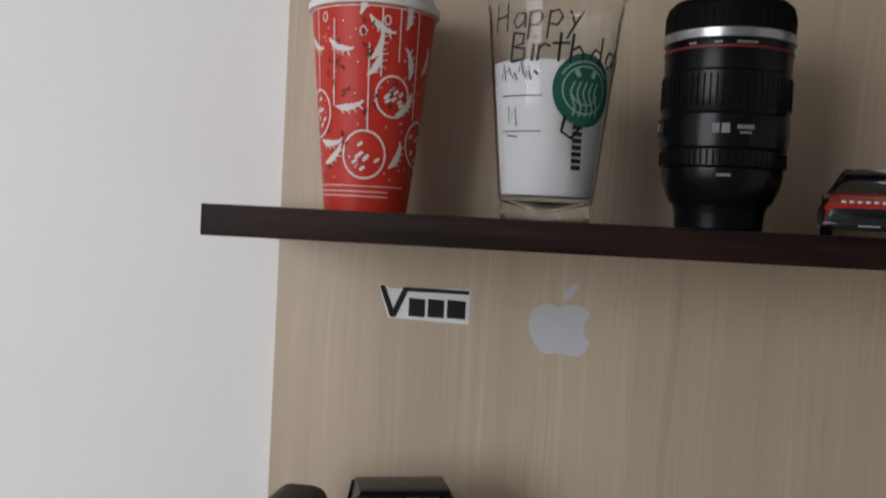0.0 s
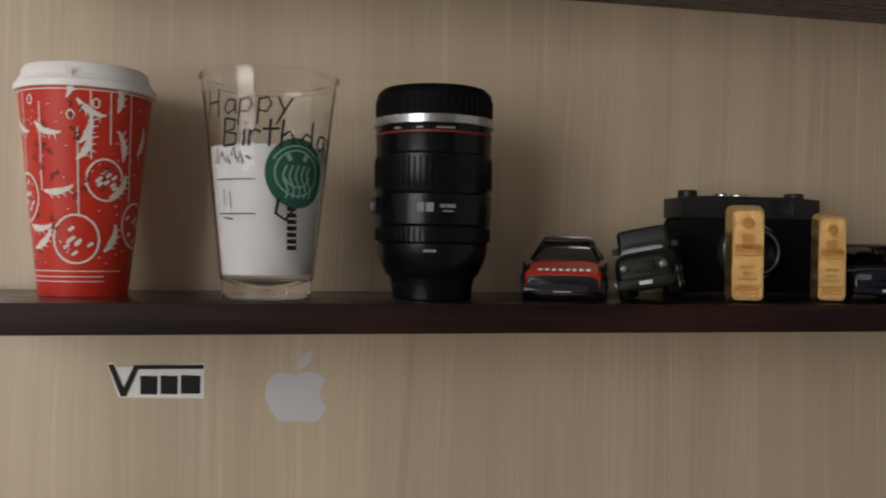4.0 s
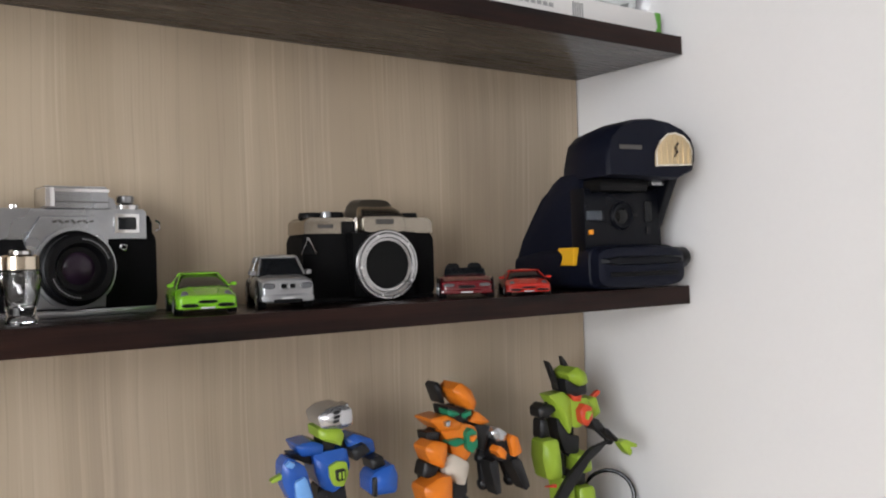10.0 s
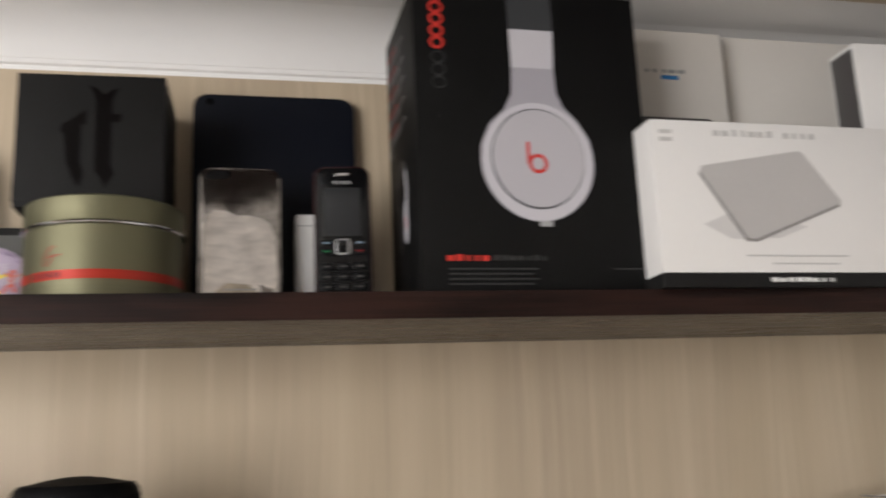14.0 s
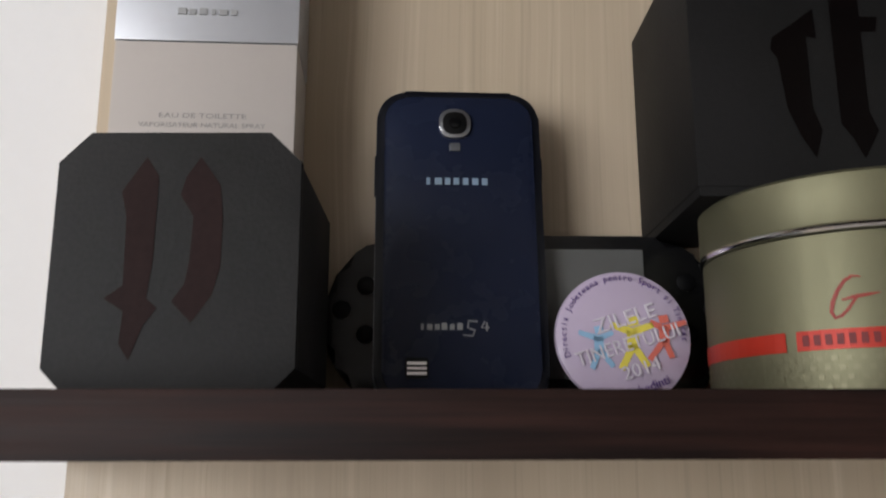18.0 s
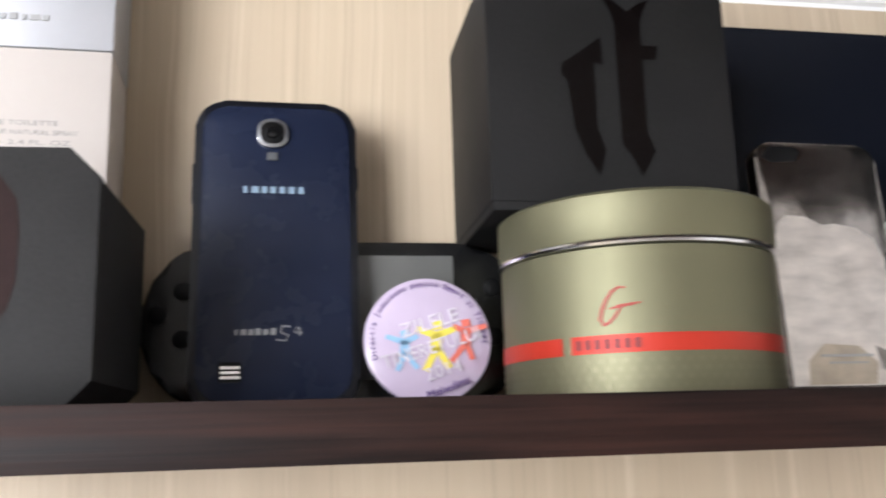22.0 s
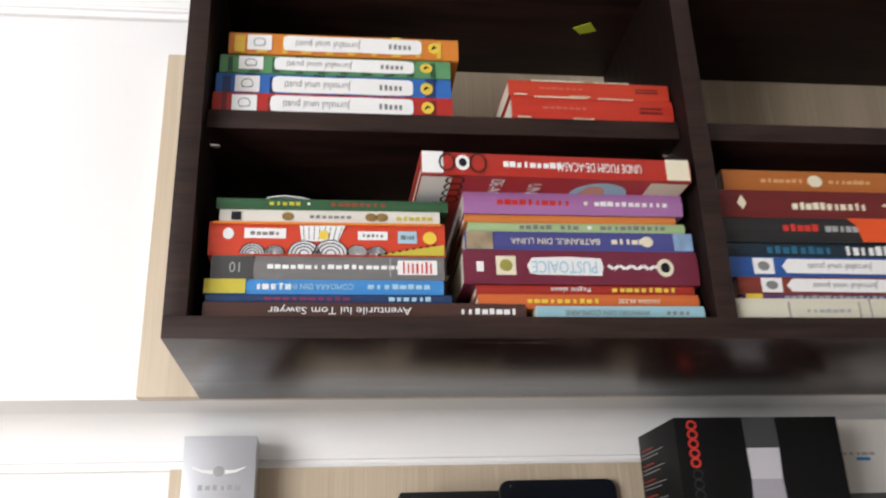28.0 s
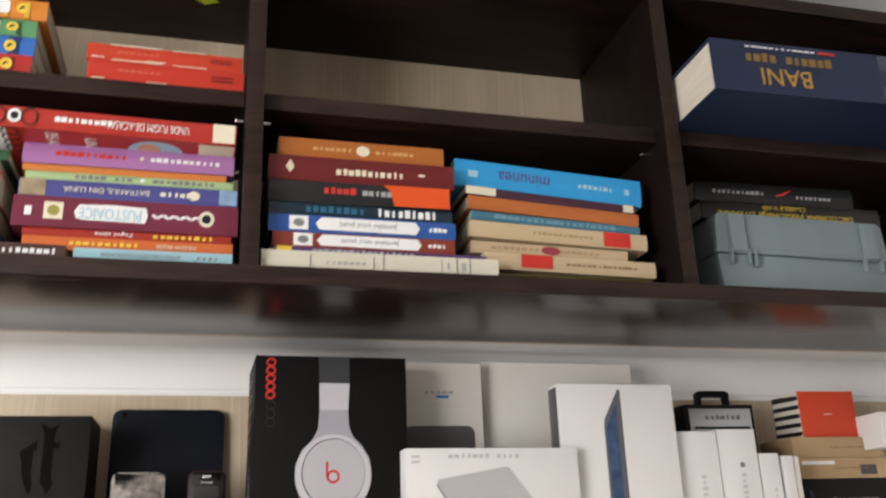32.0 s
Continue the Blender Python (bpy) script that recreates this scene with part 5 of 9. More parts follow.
# right hand model cars
model_car("model_sports_car", "lime green low model sports car", pose(1.060, -0.085, Z1, 0, 0, -15), GREEN_PAINT, 0.098, 0.0425, 0.0300, "sports", wheel=0.20)
model_car("model_car", "silver model off-road estate car", pose(1.1265, -0.080, Z1, 0, 0, -18), SILVER_PAINT, 0.100, 0.041, 0.041, "suv", wheel=0.24)
model_car("model_car", "maroon open-top model car", pose(1.294, -0.105, Z1, 0, 0, -34), MAROON_PAINT, 0.066, 0.046, 0.030, "open", wheel=0.27)
model_car("model_sports_car", "small bright red model sports car", pose(1.349, -0.122, Z1, 0, 0, -33), RED_PAINT, 0.058, 0.040, 0.023, "sports", wheel=0.20)

# single lens reflex body without lens
CHAMP = material("champagne_metal", (0.33, 0.295, 0.245), 0.24, 0.95, vary=0.08)
BRONZE = material("dark_prism_paint", (0.05, 0.042, 0.032), 0.4, 0.3, vary=0.1)
sl = thing("film_camera", "black and champagne reflex film camera body without lens", "camera", pose(1.214, -0.058, Z1, 0, 0, -4), "film cameras")
MX = 0.0125
part("camera_body", prism(rounded(0.1265, 0.060, 0.009), -0.016, 0.018, bevel=0.0012), LEATHERETTE, sl, m=pose(0.0045, 0, 0))
part("base_plate", box(-0.058, 0.067, -0.0165, 0.0185, 0.0, 0.004, 0.0012), BLACK, sl)
part("top_plate", prism([(-0.0575, 0.0575), (0.0675, 0.0575), (0.067, 0.068), (0.062, 0.0715), (-0.052, 0.0715), (-0.057, 0.068)], -0.0165, 0.0185, bevel=0.0015), CHAMP, sl, "champagne metal top plate")
part("pentaprism", loft([(-0.014, 0.0165, 0.060, 0.0800), (-0.008, 0.0185, 0.060, 0.0875), (0.006, 0.0195, 0.060, 0.0885), (0.014, 0.018, 0.060, 0.085), (0.0185, 0.014, 0.060, 0.077)], 20, 3.6), BRONZE, sl, "dark pentaprism top", m=pose(MX, 0, 0))
pf = part("prism_front", loft([(-0.0275, 0.0200, 0.0585, 0.0705), (-0.0262, 0.0210, 0.0580, 0.0725), (-0.0190, 0.0200, 0.0580, 0.0785), (-0.0120, 0.0190, 0.0580, 0.0815)], 24, 7), CHAMP, sl, "champagne prism front", m=pose(MX, 0, 0))
bars([(0.0, 0.0672, 0.017, 0.0042)], MATS["dark_engraving"], pf, pose(0, -0.0277, 0), "brand_mark")
bars([(-0.038, 0.0640, 0.014, 0.003)], MATS["dark_engraving"], sl, pose(0, -0.0167, 0), "model_mark")
part("mirror_box", prism([(-0.029, 0.004), (0.029, 0.004), (0.031, 0.0585), (-0.031, 0.0585)], -0.0265, -0.014, bevel=0.002), LEATHERETTE, sl, m=pose(MX, 0, 0))
mnt = part("lens_mount", lathe([(0.0300, 0), (0.0300, 0.0030), (0.0290, 0.0042), (0.0278, 0.0042), (0.0272, 0.0032), (0.0262, 0.0050), (0.0236, 0.0052), (0.0228, 0.0040), (0.0206, 0.0034), (0.0200, -0.008), (0.0005, -0.010)], 48, axis="y"), [material("mount_steel", (0.50, 0.50, 0.51), 0.26, 1.0, vary=0.12)], sl, "bright steel lens mount", m=pose(MX + 0.0005, -0.0262, 0.0305))
part("mirror_hollow", lathe([(0.0203, 0.0008), (0.0203, 0.0016), (0.0004, 0.0012)], 36, axis="y"), RUBBER, mnt)
for k in range(5):
    a = radians(40 + 72 * k)
    part("mount_screw", lathe([(0.0011, 0), (0.0011, 0.0004), (0.0003, 0.0004)], 10, axis="y"), CHROME, mnt, m=pose(0.0262 * math.cos(a), -0.0052, 0.0262 * math.sin(a)))
part("window_side", box(-0.0235, -0.0125, -0.0178, -0.016, 0.0575, 0.0680, 0.0006), BLACK, sl)
part("prism_edge", box(-0.0122, -0.0098, -0.0200, -0.010, 0.0580, 0.0715, 0.0006), CHROME, sl)
for x, r, h, mt in ((-0.044, 0.0100, 0.0045, BLACK), (-0.024, 0.0105, 0.0050, BLACK), (-0.034, 0.0045, 0.0050, SILVER), (0.050, 0.0100, 0.0045, BLACK)):
    part("dial", lathe([(r, 0), (r, h * 0.7), (r * 0.92, h), (0.0004, h)], 26), mt, sl, m=pose(x, 0.0005 if r > 0.005 else -0.009, 0.0715))
part("strap_ring", tube([(-0.0545, -0.0180, 0.0545), (-0.0612, -0.0190, 0.0410), (-0.0472, -0.0195, 0.0410), (-0.0545, -0.0180, 0.0545)], 0.0009, 6), CHROME, sl, "bright triangular strap ring")
part("strap_ring", tube([(0.068, -0.006, 0.053), (0.0725, -0.008, 0.040), (0.067, -0.014, 0.040), (0.068, -0.006, 0.053)], 0.0009, 6), CHROME, sl, "bright triangular strap ring")

# folding instant camera
NAVY = material("navy_textured_plastic", (0.0042, 0.0056, 0.0135), 0.5, vary=0.15, grain=250, bump=0.1, spec=0.16)
NAVY_G = material("dark_smooth_plastic", (0.0030, 0.0036, 0.0062), 0.28, spec=0.16)
ic = thing("instant_camera", "navy folding instant camera, opened, with yellow shutter button", "camera", pose(1.4686, -0.1065, Z1, 0, 0, -8))
part("base_body", loft([(-0.050, 0.050, 0.004, 0.039), (-0.046, 0.054, 0.001, 0.042), (0.030, 0.055, 0.0, 0.042), (0.080, 0.052, 0.0, 0.036), (0.088, 0.044, 0.003, 0.026)], 28, 6), NAVY, ic)
door = part("front_roller_door", loft([(-0.062, 0.046, 0.008, 0.034), (-0.0585, 0.052, 0.003, 0.0395), (-0.048, 0.053, 0.002, 0.0415)], 28, 5), NAVY, ic)
part("door_ridge", loft([(-0.0645, 0.044, 0.024, 0.0300), (-0.060, 0.050, 0.022, 0.0330)], 20, 4), NAVY_G, door)
part("picture_slot", box(-0.041, 0.041, -0.0632, -0.060, 0.0125, 0.0170, 0.0006), BLACK, door)
side = [(-0.030, 0.030), (-0.030, 0.112), (0.000, 0.111), (0.014, 0.104), (0.031, 0.091), (0.050, 0.071), (0.068, 0.050), (0.082, 0.030)]
part("bellows_cover", prism(side, -0.050, 0.050, bevel=0.004, plane="yz"), NAVY, ic)
part("lens_panel", prism([(-0.052, 0.036), (0.042, 0.036), (0.040, 0.096), (-0.052, 0.096)], -0.040, -0.018, bevel=0.003), NAVY_G, ic, "dark lens panel")
lens = part("lens_surround", lathe([(0.0135, 0), (0.0135, 0.0025), (0.0115, 0.004), (0.008, 0.002), (0.0004, 0.002)], 30, axis="y"), NAVY_G, ic, m=pose(-0.008, -0.039, 0.070))
part("lens_glass", lathe([(0.0078, 0.002), (0.005, 0.0035), (0.0003, 0.004)], 20, axis="y"), BLACK_GLOSS, lens)
part("sensor_window", box(0.020, 0.029, -0.0415, -0.039, 0.064, 0.084, 0.002), CAR_GLASS, ic)
part("viewfinder_window", box(-0.050, -0.032, -0.0413, -0.039, 0.066, 0.075, 0.001), material("slate_window", (0.06, 0.07, 0.085), 0.3), ic)
bars([(0.006, 0.071, 0.010, 0.003), (0.024, 0.056, 0.005, 0.007)], PRINT_BLACK, ic, pose(0, -0.0408, 0), "panel_mark")
part("indicator", box(-0.0480, -0.0435, -0.0425, -0.0395, 0.0525, 0.0570, 0.0005), material("amber_plastic", (0.75, 0.28, 0.02), 0.35), ic, "small amber indicator")
arch = [(-0.050, 0.105), (0.034, 0.103), (0.054, 0.112), (0.0565, 0.120), (0.057, 0.132), (0.053, 0.142), (0.043, 0.150), (0.026, 0.1562), (0.004, 0.1590), (-0.018, 0.157), (-0.036, 0.150), (-0.047, 0.140), (-0.051, 0.124)]
fl = bmesh.new()
rings = []
for y, sx, lift in ((-0.0745, 0.95, 0.0012), (-0.071, 1.0, 0.0), (-0.030, 1.0, 0.0), (-0.008, 0.95, 0.0), (0.004, 0.82, -0.004)):
    rings.append([fl.verts.new((x * sx, y, 0.105 + (z - 0.105) * sx + lift)) for x, z in arch])
for a, b in zip(rings, rings[1:]):
    for k in range(len(arch)):
        fl.faces.new((a[k], a[(k + 1) % len(arch)], b[(k + 1) % len(arch)], b[k]))
fl.faces.new(rings[0])
fl.faces.new(rings[-1])
flash = part("flash_hood", fl, NAVY, ic, "raised navy flash hood")
FLASHM = material("flash_diffuser", (0.62, 0.49, 0.30), 0.25, 0.45, vary=0.25, grain=180)
lensf = [(0.0045, 0.1145), (0.0490, 0.1165), (0.0495, 0.130), (0.046, 0.137), (0.039, 0.1430), (0.029, 0.1455), (0.019, 0.144), (0.0105, 0.137), (0.0055, 0.128)]
fl_lens = part("flash_lens", prism(lensf, -0.0765, -0.066, bevel=0.0012), FLASHM, flash, "pale gold ribbed flash lens")
part("flash_frame", tube([(x, -0.0764, z) for x, z in lensf] + [(0.0055, -0.0764, 0.1135)], 0.0009, 6), material("pale_flash_rim", (0.75, 0.70, 0.60), 0.25, 0.3), fl_lens)
for k in range(6):
    part("flash_rib", box(-0.0007, 0.0007, -0.0772, -0.0760, 0.1165, 0.1350 + 0.004 * min(k, 5 - k), 0.0003), FLASHM, fl_lens, m=pose(0.0120 + 0.0066 * k, 0, 0))
part("flash_tube", tube([(0.027, -0.0772, 0.1235), (0.0305, -0.0772, 0.128), (0.028, -0.0772, 0.132), (0.0315, -0.0772, 0.136)], 0.0013, 6), material("dark_flash_tube", (0.05, 0.04, 0.03), 0.3), fl_lens)
bars([(-0.024, 0.131, 0.026, 0.004)], MATS["dark_engraving"], flash, pose(0, -0.0750, 0), "brand_mark")
part("hood_underside", box(-0.045, 0.012, -0.056, -0.020, 0.092, 0.104, 0.003), BLACK, ic)
part("hinge_arm", prism([(-0.018, 0.040), (-0.034, 0.060), (-0.060, 0.106), (-0.030, 0.112), (-0.010, 0.112)], 0.038, 0.047, bevel=0.002, plane="yz"), NAVY_G, ic)
part("hood_latch", box(0.020, 0.036, -0.052, -0.040, 0.0985, 0.1035, 0.001), SILVER, ic, "small bright latch")
part("shutter_button", prism([(-0.010, 0.024), (0.010, 0.024), (0.012, 0.030), (0.012, 0.041), (-0.012, 0.041), (-0.012, 0.0375), (-0.004, 0.035), (-0.004, 0.029)], -0.0035, 0.0035, bevel=0.0012, plane="yz"), material("yellow_plastic", (0.78, 0.42, 0.02), 0.35), ic, "yellow shutter button", m=pose(-0.0555, -0.018, 0, 0, 0, 180))
part("side_knob", lathe([(0.0100, -0.004), (0.0100, 0.0080), (0.0080, 0.0110), (0.0004, 0.0112)], 20, axis="x"), BLACK, ic, m=pose(0.0545, -0.046, 0.0290))


# ---- lower shelf: jointed toy figures, each one plain mesh ----
Z0 = 1.0462


def plate(bm, k, outline, y0, y1, peak):
    """A moulded plate: an outline with depth, its front raised to a blunt ridge."""
    cx, cz = sum(p[0] for p in outline) / len(outline), sum(p[1] for p in outline) / len(outline)
    outline = [(cx + (x - cx) * 0.99, cz + (z - cz) * 0.99) for x, z in outline]
    soft = []
    for p, q in zip(outline, outline[1:] + outline[:1]):
        soft += [(p[0] * 0.88 + q[0] * 0.12, p[1] * 0.88 + q[1] * 0.12), (p[0] * 0.12 + q[0] * 0.88, p[1] * 0.12 + q[1] * 0.88)]
    outline = soft
    a = [bm.verts.new((x, y0, z)) for x, z in outline]
    b = [bm.verts.new((x, y1, z)) for x, z in outline]
    n = len(outline)
    fs = [bm.faces.new((a[i], a[(i + 1) % n], b[(i + 1) % n], b[i])) for i in range(n)] + [bm.faces.new(b)]
    mid = [bm.verts.new((cx + (x - cx) * 0.72, y0 - max(peak, 0.0008) * 0.6, cz + (z - cz) * 0.72)) for x, z in outline]
    top = [bm.verts.new((cx + (x - cx) * 0.22, y0 - max(peak, 0.0009), cz + (z - cz) * 0.30)) for x, z in outline]
    for p, q in ((a, mid), (mid, top)):
        fs += [bm.faces.new((p[i], p[(i + 1) % n], q[(i + 1) % n], q[i])) for i in range(n)]
    fs.append(bm.faces.new(top))
    for f in fs:
        f.material_index = k


def joints(bm, limbs, r=0.0042, y=0.0):
    """Dark jointed core behind the plates: limbs with a ball at every joint."""
    for limb in limbs:
        tube([(x, y, z) for x, z in limb], r, 8, bm)
        for x, z in limb[1:]:
            lathe([(r * 1.45 * math.sin(a) + 0.0001, -r * 1.45 * math.cos(a)) for a in [math.pi * k / 6 for k in range(7)]], 10, bm, (x, y, z))


T_BLUE = material("blue_toy_plastic", (0.022, 0.095, 0.40), 0.25)
T_LBLUE = material("light_blue_toy_plastic", (0.16, 0.36, 0.72), 0.3)
T_LIME = material("lime_toy_plastic", (0.30, 0.44, 0.04), 0.35)
T_ORANGE = material("orange_toy_plastic", (0.70, 0.19, 0.015), 0.35)
T_GREEN = material("green_toy_plastic", (0.015, 0.20, 0.10), 0.35)
T_GREY = material("dark_grey_toy_plastic", (0.012, 0.012, 0.013), 0.4)
T_CREAM = material("cream_toy_plastic", (0.58, 0.52, 0.44), 0.45)
T_RED = material("red_toy_plastic", (0.62, 0.07, 0.03), 0.35)
T_SILVER = material("silver_toy_plastic", (0.55, 0.56, 0.58), 0.22, 0.8)

bm = bmesh.new()
plate(bm, 3, [(-0.0184, 0.167), (-0.0105, 0.1729), (0.0029, 0.1749), (0.0115, 0.1717), (0.0123, 0.1586), (0.0029, 0.1557), (-0.0154, 0.1574)], -0.024, 0.012, 0.006)
plate(bm, 0, [(-0.0064, 0.1705), (-0.0015, 0.1715), (-0.0015, 0.1696), (-0.0064, 0.1686)], -0.0305, -0.02, 0)
plate(bm, 0, [(-0.0069, 0.1672), (-0.0015, 0.1682), (-0.0015, 0.1662), (-0.0069, 0.1653)], -0.031, -0.02, 0)
plate(bm, 0, [(-0.0074, 0.1636), (-0.002, 0.1646), (-0.002, 0.1627), (-0.0074, 0.1617)], -0.0305, -0.02, 0)
plate(bm, 3, [(0.0074, 0.1725), (0.0127, 0.1739), (0.0118, 0.1677), (0.0083, 0.1682)], -0.012, 0.004, 0.001)
plate(bm, 2, [(-0.0172, 0.1574), (0.0029, 0.1557), (0.0054, 0.1502), (0.0029, 0.1414), (-0.0044, 0.1443), (-0.0105, 0.1462), (-0.0162, 0.149)], -0.02, 0.01, 0.004)
plate(bm, 0, [(-0.0118, 0.1462), (-0.0007, 0.1447), (-0.002, 0.1366), (-0.011, 0.1376)], -0.014, 0.012, 0)
plate(bm, 1, [(-0.0363, 0.1455), (-0.0216, 0.1478), (-0.0118, 0.1438), (-0.013, 0.1366), (-0.0314, 0.1361)], -0.018, 0.014, 0.004)
plate(bm, 1, [(-0.0216, 0.1371), (0.0078, 0.14), (0.0108, 0.1251), (0.0054, 0.1108), (-0.0044, 0.1048), (-0.0154, 0.1096), (-0.0203, 0.1228)], -0.018, 0.014, 0.005)
plate(bm, 2, [(-0.0105, 0.1275), (-0.0032, 0.1311), (0.0049, 0.1299), (0.0066, 0.1204), (0.0017, 0.1108), (-0.0064, 0.112), (-0.0098, 0.1192)], -0.026, -0.016, 0.001)
plate(bm, 0, [(-0.0059, 0.1251), (0.0025, 0.1256), (0.002, 0.1168), (-0.0049, 0.1161)], -0.03, -0.02, 0.0005)
plate(bm, 2, [(-0.0039, 0.1228), (-0.002, 0.1242), (-0.0017, 0.118), (-0.0037, 0.1185)], -0.0315, -0.02, 0)
plate(bm, 2, [(-0.0005, 0.1235), (0.001, 0.1242), (0.0012, 0.1185), (-0.0002, 0.118)], -0.0315, -0.02, 0)
plate(bm, 1, [(-0.0515, 0.1347), (-0.0466, 0.14), (-0.0399, 0.1371), (-0.0314, 0.1311), (-0.0252, 0.1048), (-0.0436, 0.1036), (-0.0515, 0.1204)], -0.032, -0.012, 0.004)
plate(bm, 4, [(-0.0431, 0.1223), (-0.0338, 0.1256), (-0.0274, 0.1056), (-0.0417, 0.1046)], -0.039, -0.028, 0.002)
plate(bm, 4, [(-0.05, 0.1347), (-0.0461, 0.1383), (-0.0417, 0.1357), (-0.0441, 0.1318)], -0.037, -0.028, 0.001)
plate(bm, 2, [(-0.0608, 0.1235), (-0.0461, 0.1299), (-0.0451, 0.1256), (-0.0588, 0.1213)], -0.03, -0.024, 0.001)
plate(bm, 0, [(-0.0412, 0.1383), (-0.0216, 0.1371), (-0.0203, 0.1275), (-0.0301, 0.1311)], -0.012, 0.006, 0.001)
plate(bm, 1, [(0.0091, 0.1455), (0.0176, 0.1483), (0.0348, 0.1419), (0.0365, 0.1318), (0.025, 0.1275), (0.0127, 0.1347)], -0.01, 0.014, 0.005)
plate(bm, 0, [(0.0103, 0.1376), (0.0225, 0.1424), (0.0279, 0.1347), (0.014, 0.128)], -0.022, -0.006, 0.003)
plate(bm, 0, [(0.0257, 0.1295), (0.0377, 0.1311), (0.0402, 0.1223), (0.0274, 0.1199)], -0.024, -0.004, 0.003)
plate(bm, 1, [(0.027, 0.1192), (0.0446, 0.1251), (0.0488, 0.1156), (0.0475, 0.1013), (0.0238, 0.1013), (0.0233, 0.1144)], -0.03, -0.004, 0.006)
plate(bm, 0, [(0.0245, 0.1156), (0.0284, 0.117), (0.0284, 0.1013), (0.0245, 0.1013)], -0.034, -0.02, 0)
plate(bm, 0, [(-0.0154, 0.1108), (0.0078, 0.112), (0.0103, 0.0917), (-0.0179, 0.0917)], -0.01, 0.01, 0.003)
plate(bm, 1, [(-0.0203, 0.0917), (-0.0064, 0.0917), (-0.0074, 0.0487), (-0.0216, 0.0487)], -0.016, 0.008, 0.005)
plate(bm, 1, [(0.0029, 0.0917), (0.0152, 0.0929), (0.0206, 0.0487), (0.0059, 0.0487)], -0.016, 0.008, 0.005)
plate(bm, 0, [(-0.0191, 0.0487), (-0.0098, 0.0487), (-0.0105, 0.0176), (-0.0203, 0.0176)], -0.01, 0.006, 0.003)
plate(bm, 0, [(0.0083, 0.0487), (0.0176, 0.0487), (0.0206, 0.0176), (0.0115, 0.0176)], -0.01, 0.006, 0.003)
plate(bm, 1, [(-0.024, 0.0176), (-0.0069, 0.0188), (-0.0064, 0.0021), (-0.0252, 0.0021)], -0.026, 0.014, 0.004)
plate(bm, 1, [(0.0091, 0.0188), (0.025, 0.0176), (0.027, 0.0021), (0.0083, 0.0021)], -0.026, 0.014, 0.004)
joints(bm, [[(-0.005, 0.156), (-0.004, 0.092)], [(-0.041, 0.132), (-0.014, 0.139), (0.010, 0.139), (0.034, 0.132), (0.036, 0.112)], [(-0.041, 0.133), (-0.036, 0.122), (-0.034, 0.106)], [(-0.003, 0.092), (-0.0135, 0.088), (-0.014, 0.049), (-0.015, 0.014)], [(-0.003, 0.092), (0.009, 0.088), (0.012, 0.049), (0.016, 0.014)]])
solid("toy_figure", bm, [T_GREY, T_BLUE, T_LIME, T_SILVER, T_LBLUE], "blue and lime jointed toy robot with silver helmet", "toy figure", pose(1.167, -0.085, Z0, 0, 0, -12) @ Matrix.Diagonal((0.95, 1, 1, 1)), group="toy figures", smooth=30)
bm = bmesh.new()
plate(bm, 1, [(-0.0183, 0.1735), (-0.0096, 0.1795), (0.0019, 0.1716), (0.0074, 0.1597), (0.0046, 0.154), (-0.0041, 0.1558), (-0.0137, 0.1655)], -0.022, 0.006, 0.006)
plate(bm, 0, [(-0.0293, 0.1769), (-0.0252, 0.18), (-0.02, 0.1742), (-0.0172, 0.1592), (-0.0232, 0.1608), (-0.0265, 0.169)], -0.006, 0.01, 0.004)
plate(bm, 0, [(-0.0219, 0.1592), (-0.0027, 0.1558), (0.0008, 0.1445), (-0.0101, 0.1424), (-0.02, 0.1505)], -0.018, 0.01, 0.003)
plate(bm, 2, [(-0.0243, 0.1571), (-0.015, 0.155), (-0.0101, 0.1513), (-0.0178, 0.15), (-0.0232, 0.1518)], -0.022, -0.006, 0.002)
plate(bm, 2, [(-0.0096, 0.1518), (0.0003, 0.1545), (0.0003, 0.1503), (-0.0082, 0.1476)], -0.024, -0.01, 0.001)
plate(bm, 0, [(0.0027, 0.1619), (0.0128, 0.1603), (0.0052, 0.1566)], -0.01, -0.002, 0)
plate(bm, 1, [(-0.0416, 0.1492), (-0.0232, 0.1518), (-0.0063, 0.1439), (-0.009, 0.1368), (-0.0287, 0.1381)], -0.018, 0.012, 0.004)
plate(bm, 4, [(-0.0287, 0.1471), (-0.0238, 0.1482), (-0.0243, 0.1434), (-0.0276, 0.1429)], -0.027, -0.015, 0.001)
plate(bm, 1, [(-0.0287, 0.1381), (-0.0068, 0.1424), (0.0046, 0.14), (0.0128, 0.136), (0.0123, 0.1268), (0.0046, 0.1171), (-0.0036, 0.107), (-0.015, 0.111), (-0.02, 0.1255)], -0.016, 0.012, 0.004)
plate(bm, 1, [(0.0036, 0.1426), (0.0101, 0.1524), (0.0265, 0.14), (0.0156, 0.1381)], -0.014, 0.006, 0.003)
plate(bm, 2, [(-0.0068, 0.1355), (-0.0014, 0.1392), (0.0041, 0.1355), (0.0046, 0.1229), (-0.0014, 0.1171), (-0.0068, 0.1215)], -0.026, -0.015, 0.001)
plate(bm, 1, [(-0.0041, 0.1329), (0.0019, 0.1334), (0.0019, 0.1313), (-0.0014, 0.1276), (-0.0041, 0.1281)], -0.0295, -0.02, 0)
plate(bm, 2, [(-0.0273, 0.1294), (-0.0123, 0.1316), (-0.0063, 0.1268), (-0.0178, 0.1239)], -0.024, -0.014, 0.002)
